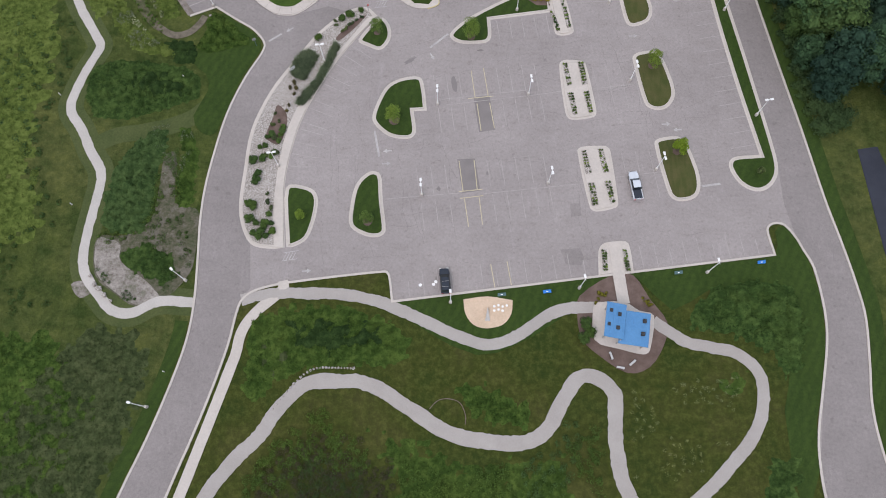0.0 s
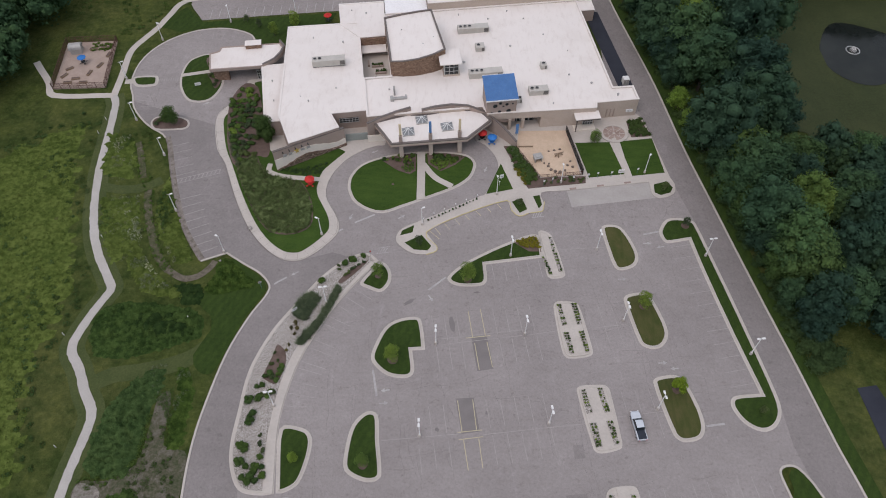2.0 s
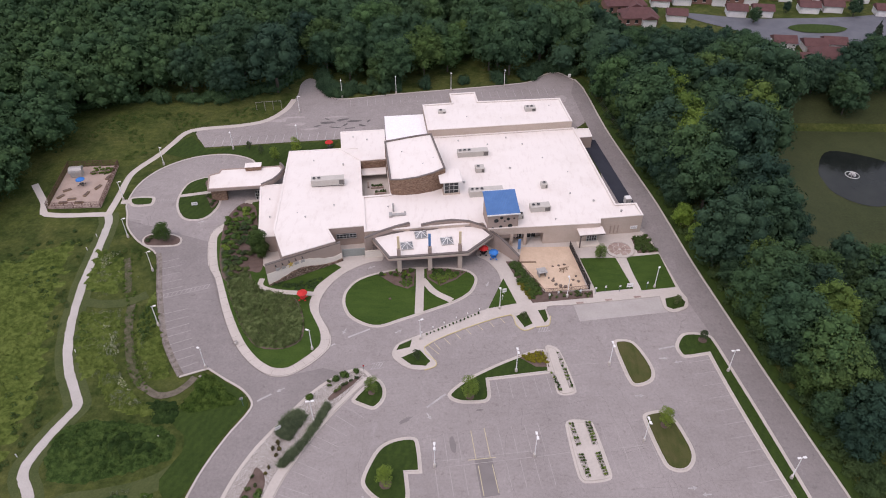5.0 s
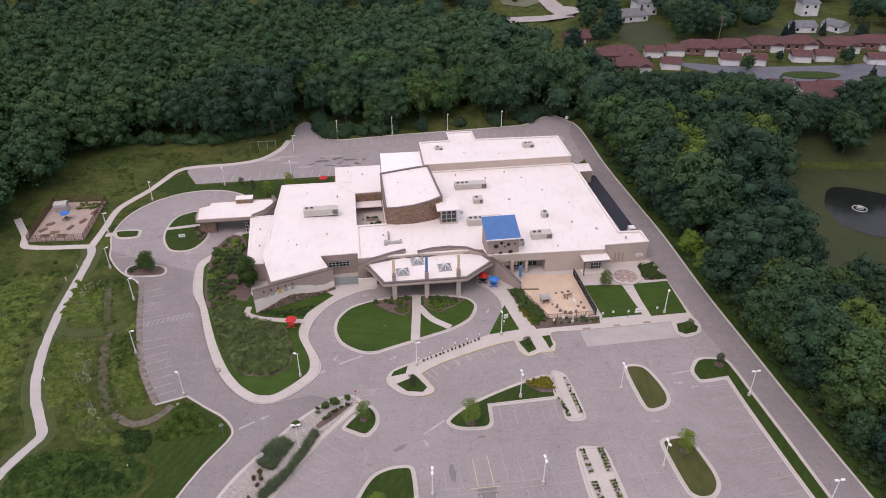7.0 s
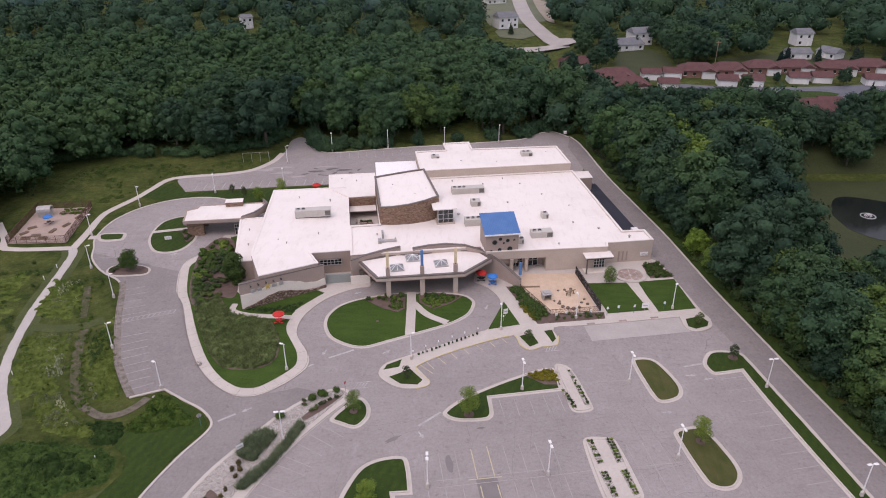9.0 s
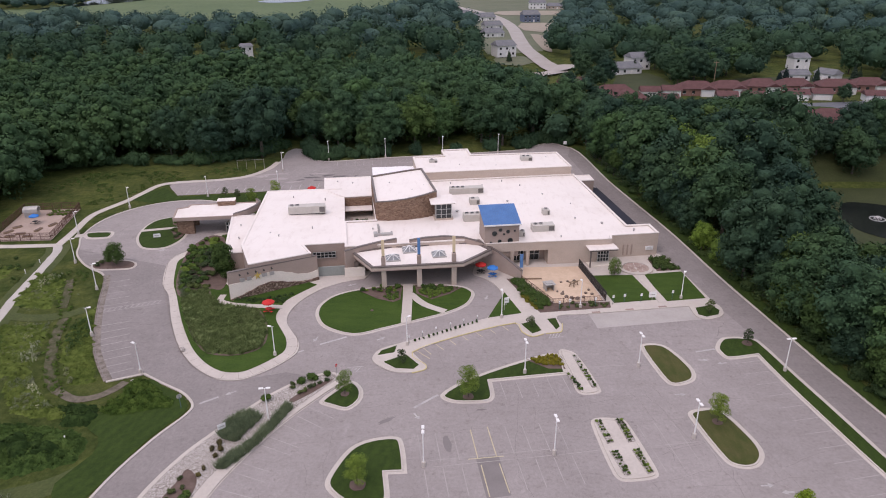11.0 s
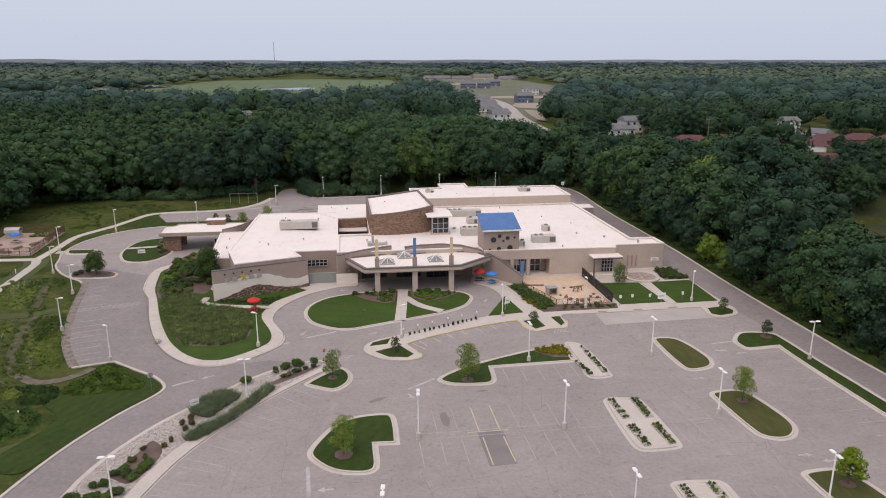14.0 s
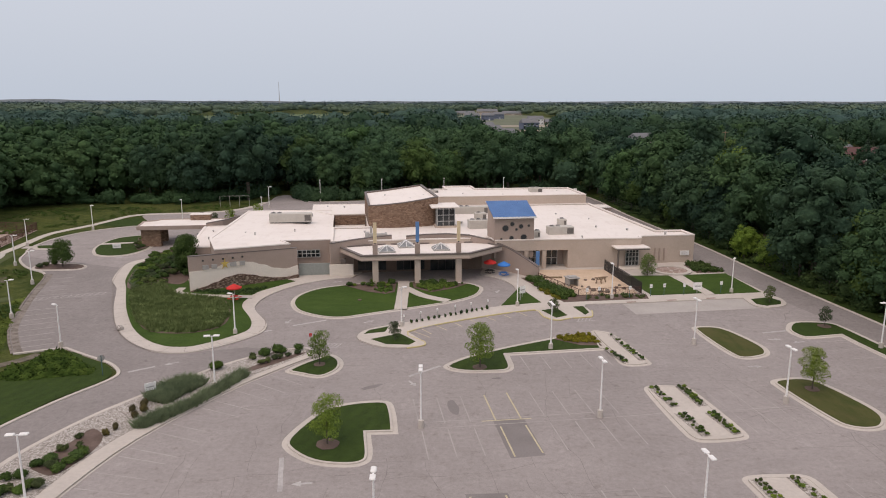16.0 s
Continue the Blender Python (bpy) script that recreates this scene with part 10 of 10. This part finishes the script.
for x, y, a, w, d, st, roof, wall, label in (
    (81, 331, 15, 14, 9, 1, GREY_SHINGLE, SIDING, "white house with long grey gable roof"), (90, 343, 15, 10, 8, 2, GREY_SHINGLE, SIDING, "two-storey white house with grey roof"),
    (53, 303, 10, 12, 9, 1, RED_SHINGLE, HOUSE_BRICK, "brick house with red-brown roof among trees"), (-68, 326, 5, 11, 8, 1, GREY_SHINGLE, SIDING, "white house deep among trees"), (-113, 386, 30, 6, 5, 2, GREY_SHINGLE, SIDING, "pale house among far trees"),
    (167, 341, 5, 8, 7, 2, GREY_SHINGLE, SIDING, "two-storey white house with grey roof"), (168, 313, -60, 9, 7, 1, GREY_SHINGLE, SIDING, "white house with steep grey roof"), (153, 312, 0, 10, 7, 1, GREY_SHINGLE, SIDING, "white house with low grey roof"),
    (28, 387, 20, 11, 9, 2, GREY_SHINGLE, SIDING, "two-storey white house beside the new road"), (26, 470, 20, 13, 10, 1, GREY_SHINGLE, SIDING, "pale house beside the new road"), (28, 515, 15, 13, 10, 1, GREY_SHINGLE, SIDING, "pale house beside the new road"),
    (60, 562, 10, 13, 11, 2, GREY_SHINGLE, BLUE_SIDING, "two-storey dark slate blue house"), (24, 575, 10, 18, 11, 1, GREY_SHINGLE, SIDING, "long pale house in the new estate"), (8, 604, 10, 12, 10, 1, GREY_SHINGLE, SIDING, "white house in the new estate"), (-6, 655, 10, 12, 10, 1, GREY_SHINGLE, SIDING, "white house in the new estate"),
    (78, 674, 0, 15, 10, 2, GREY_SHINGLE, SIDING, "two-storey white house in the new estate"), (94, 674, 0, 14, 10, 1, GREY_SHINGLE, LIGHT_STUCCO, "low beige house in the new estate"), (22, 806, 0, 17, 11, 2, GREY_SHINGLE, BLUE_SIDING, "slate blue house in the new estate"), (40, 812, 0, 14, 11, 2, GREY_SHINGLE, BLUE_SIDING, "slate blue house in the new estate"), (56, 872, 0, 14, 10, 2, GREY_SHINGLE, BLUE_SIDING, "slate blue house in the new estate"), (-30, 822, 20, 16, 11, 1, GREY_SHINGLE, LIGHT_STUCCO, "low beige house in the new estate"),
    (-68, 1090, 0, 26, 14, 1, GREY_SHINGLE, LIGHT_STUCCO, "long low beige terrace"), (-18, 1095, 0, 42, 14, 1, GREY_SHINGLE, LIGHT_STUCCO, "long low beige terrace"), (20, 1085, 0, 30, 14, 1, GREY_SHINGLE, LIGHT_STUCCO, "long low beige terrace"), (53, 1090, 0, 32, 14, 2, GREY_SHINGLE, LIGHT_STUCCO, "long two-storey beige terrace"), (90, 1080, 0, 30, 14, 1, GREY_SHINGLE, LIGHT_STUCCO, "long low beige terrace")):
    house("house", x, y, a, w, d, 2.9 * st, roof, wall, label, 0.1, st)


def far_patch(outline, mat, label, category, lift, name="lawn", sub=2):
    """A piece of open land far off."""
    pts = ccw(smooth(outline, True, sub) if sub else list(outline))
    bm = B()
    vs = [bm.verts.new((x, y, 0)) for x, y in pts]
    for i in range(len(vs)):
        bm.edges.new((vs[i - 1], vs[i]))
    bmesh.ops.triangle_fill(bm, use_beauty=True, edges=bm.edges[:])
    for f in bm.faces:
        f.normal_update()
        if f.normal.z < 0:
            f.normal_flip()
    for v in bm.verts:
        v.co.z = low_land(v.co.x, v.co.y) + lift
    return tagged(part(name, bm, mat), label, category, kind="structure")


STREET = two_scale("grey_street_asphalt", (0.095, 0.10, 0.115), (0.14, 0.145, 0.16), 0.2, 3)
FIELD_GRASS = two_scale("pale_field_grass", (0.068, 0.108, 0.042), (0.108, 0.150, 0.066), 0.02, 0.3, fine=0.25)
BARE = two_scale("bare_building_ground", (0.25, 0.21, 0.16), (0.34, 0.30, 0.24), 0.01, 0.3)
far_patch([(84, 268), (90, 259), (102, 250), (113, 238), (130, 237), (150, 239), (172, 248), (188, 262), (178, 270), (150, 264), (124, 262), (107, 262)], STREET, "grey street through the housing estate", "road", 0.1, "road")
far_patch([(121, 252), (126, 255.5), (137, 255.5), (143, 252), (137, 248), (126, 248)], TURF, "grass island in the estate street", "lawn", 0.3)
ROADWAY = smooth([(60, 345), (50, 360), (43, 395), (42, 440), (43, 505), (40, 560), (32, 610), (18, 655), (0, 700), (-14, 745), (-20, 800)], False, 3)
far_patch(offset(ROADWAY, -4.5, False) + offset(ROADWAY, 4.5, False)[::-1], GRAVEL, "pale new road through the estate", "road", 0.55, "road", 0)
far_patch([(8, 347), (42, 351), (66, 347), (66, 340), (42, 344), (8, 340)], GRAVEL, "pale cross road", "road", 0.45, "road", 0)
far_patch(FIELD, FIELD_GRASS, "pale green open field", "field", 0.6)
PLOT = two_scale("thin_plot_grass", (0.085, 0.105, 0.056), (0.145, 0.150, 0.098), 0.03, 0.4, fine=0.2)
far_patch(TOWN, PLOT, "open ground of a new housing estate", "field", 0.25)
for plot in ([(44, 610), (100, 618), (104, 650), (40, 646)], [(50, 500), (74, 492), (84, 540), (52, 548)], [(52, 405), (56, 396), (60, 470), (52, 480)], [(-30, 900), (40, 905), (30, 960), (-40, 950)], [(84, 690), (124, 700), (120, 730), (90, 716)]):
    far_patch(plot, BARE, "bare tan ground of building plots", "bare ground", 0.5)
far_patch([(-206, 768), (-188, 800), (-160, 814), (-148, 792), (-162, 756), (-190, 748)], WATER, "shallow water standing in the field", "water", 0.9, "water")
far_patch([(-80, 628), (-66, 656), (-42, 664), (-40, 640), (-56, 612)], WATER, "small pond at the edge of the field", "water", 0.9, "water")
far_patch([(-395, 668), (-385, 740), (-400, 850), (-372, 890), (-330, 840), (-335, 790), (-365, 720)], WATER, "dark pond beside the field", "water", 0.9, "water")
far_patch([(69, 286), (76, 322), (92, 330), (95, 302), (86, 284)], OLIVE_LAWN, "mown lawn behind the houses", "lawn", 0.1)
far_patch([(116, 295), (122, 312), (146, 318), (186, 316), (186, 298), (150, 297)], OLIVE_LAWN, "back gardens behind the houses", "lawn", 0.1)
pole = empty("utility_pole", pose(111, 295, low_land(111, 295)), "tall grey timber utility pole", "pole")
bm = B()
tube(bm, (0, 0, -0.3), (0, 0, 11), 0.18, 0.12, 8)
part("shaft", bm, WOOD, pole)
bm = B()
box(bm, -1.2, -0.08, 10.2, 1.2, 0.08, 10.4)
part("crossarm", bm, WOOD, pole)
spruce_rng = random.Random(12)


def spruce_mesh(h):
    lobes = []
    for k in range(9):
        t = k / 8
        r = h * 0.19 * (1 - t) + 0.15
        for j in range(4 if t < 0.7 else 1):
            a = j * math.pi / 2 + k * 0.7
            lobes.append(((math.cos(a) * r * 0.6, math.sin(a) * r * 0.6, h * (0.12 + 0.84 * t)), (r * 0.7, r * 0.7, h * 0.075)))
    vs, fs = foliage(lobes, 420, 0.34, spruce_rng, 0.8)
    return foliage_mesh("crown", vs, fs, SPRUCE)


SPRUCE = leaf_material("blue_spruce_needles", (0.018, 0.034, 0.026), (0.042, 0.066, 0.052))
spruce = (mesh_from(trunk_bm(5, 0.15, spruce_rng, 0), "trunk", BARK), spruce_mesh(9.0))
for x, y in ((142, 303), (159, 305), (174, 303), (148, 241), (86, 331), (178, 306), (190, 308), (30, 372), (146, 306)):
    tree("spruce", spruce, x, y, "dark conical spruce in a garden", "tree", "garden spruces", spruce_rng.uniform(0, 360), spruce_rng.uniform(0.7, 1.1), low_land)
for x, y, s in ((110, 257, 0.42), (150, 264, 0.48), (126, 268, 0.3), (153, 271, 0.3), (74, 263, 0.25), (96, 296, 0.9), (104, 300, 1.0), (111, 306, 0.95), (119, 316, 0.9), (104, 318, 1.0), (113, 328, 1.05), (126, 322, 0.95), (136, 330, 1.0), (146, 336, 0.9), (98, 312, 0.9), (60, 290, 0.75), (66, 300, 0.85), (58, 312, 0.8), (70, 318, 0.8), (98, 340, 0.9), (106, 352, 0.9), (184, 326, 0.85), (198, 320, 0.9), (60, 330, 0.85), (70, 340, 0.8), (178, 258, 0.6), (186, 272, 0.5), (49, 290, 0.8), (117, 128, 0.8), (128, 140, 0.85), (138, 150, 0.9), (124, 118, 0.9), (134, 128, 0.85), (146, 165, 0.95), (148, 180, 0.9), (147, 197, 0.95), (118, 108, 0.9), (128, 104, 0.85), (140, 112, 0.9), (112, 98, 0.8), (92, 66, 0.75), (99, 72, 0.8), (105, 80, 0.85), (108, 90, 0.85), (98, 60, 0.7), (112, 72, 0.8), (117, 86, 0.85)):
    tree("tree", WOODS[spruce_rng.choice((0, 1, 2, 3, 8))], x, y, "broadleaf tree in open grass", group="woodland trees", turn=spruce_rng.uniform(0, 360), size=s * (0.72 if x > 100 and 95 < y < 200 else 0.9), ground=low_land)
for x, y in spaced([(54, 226), (58, 244), (74, 246), (98, 246), (104, 216), (132, 216), (140, 232), (152, 232), (156, 212), (140, 211), (127, 212), (110, 210), (101, 200), (92, 186), (84, 214)], 6.0, spruce_rng):
    k = spruce_rng.choice((0, 1, 2, 3, 0, 1, 8))
    size = min(spruce_rng.uniform(0.85, 1.2), crown_limit(x, y) / (17, 18.5, 15, 17.5, 0, 0, 0, 0, 15.5)[k])
    if size > 0.2 and min(math.dist((x, y), q) for q in ((113, 221), (125, 224), (113.5, 236), (123, 233.5), (130.5, 235))) > 6:
        tree("tree", WOODS[k], x, y, "dark broadleaf tree between pond and houses", group="woodland trees", turn=spruce_rng.uniform(0, 360), size=size, ground=low_land)
tree("tree", WOODS[8], 124.5, 204.5, "broad olive-green tree standing alone above the pond lawn", group="woodland trees", turn=40, size=0.95, ground=low_land)
for x, y in spaced([(97, 197), (104, 207), (118, 209.5), (148, 209.5), (152, 218), (104, 217.5), (96, 210)], 5.0, spruce_rng):
    tree("tree", WOODS[spruce_rng.choice((0, 1, 2, 3))], x, y, "dark broadleaf tree below the lower houses", group="woodland trees", turn=spruce_rng.uniform(0, 360), size=min(0.85, max(0.45, crown_limit(x, y) / 17)), ground=low_land)
mast = empty("mast", pose(-560, 2300, low_land(-560, 2300)), "slim far-off lattice mast", "mast")
bm = B()
tube(bm, (0, 0, 0), (0, 0, 78), 1.3, 0.5, 4)
part("shaft", bm, STEEL, mast)

# ---- the distance: a glowing backdrop with the haze painted in ----
HAZE = bpy.data.materials.new("glowing_haze_backdrop")
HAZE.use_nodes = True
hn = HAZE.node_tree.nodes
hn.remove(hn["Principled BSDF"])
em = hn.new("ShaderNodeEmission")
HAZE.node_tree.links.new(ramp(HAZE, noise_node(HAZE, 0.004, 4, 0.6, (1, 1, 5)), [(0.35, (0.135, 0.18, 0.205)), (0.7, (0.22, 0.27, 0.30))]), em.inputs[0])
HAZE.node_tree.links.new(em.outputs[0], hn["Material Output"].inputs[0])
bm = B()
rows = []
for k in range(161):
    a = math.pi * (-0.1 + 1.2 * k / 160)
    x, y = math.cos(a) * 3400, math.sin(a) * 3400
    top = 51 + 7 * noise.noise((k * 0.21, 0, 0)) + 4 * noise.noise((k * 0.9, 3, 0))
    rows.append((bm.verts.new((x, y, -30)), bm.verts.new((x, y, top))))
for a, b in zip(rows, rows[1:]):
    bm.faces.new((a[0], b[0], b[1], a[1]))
tagged(part("backdrop", bm, HAZE), "glowing backdrop painted as a hazy wooded horizon", "distance", kind="structure")
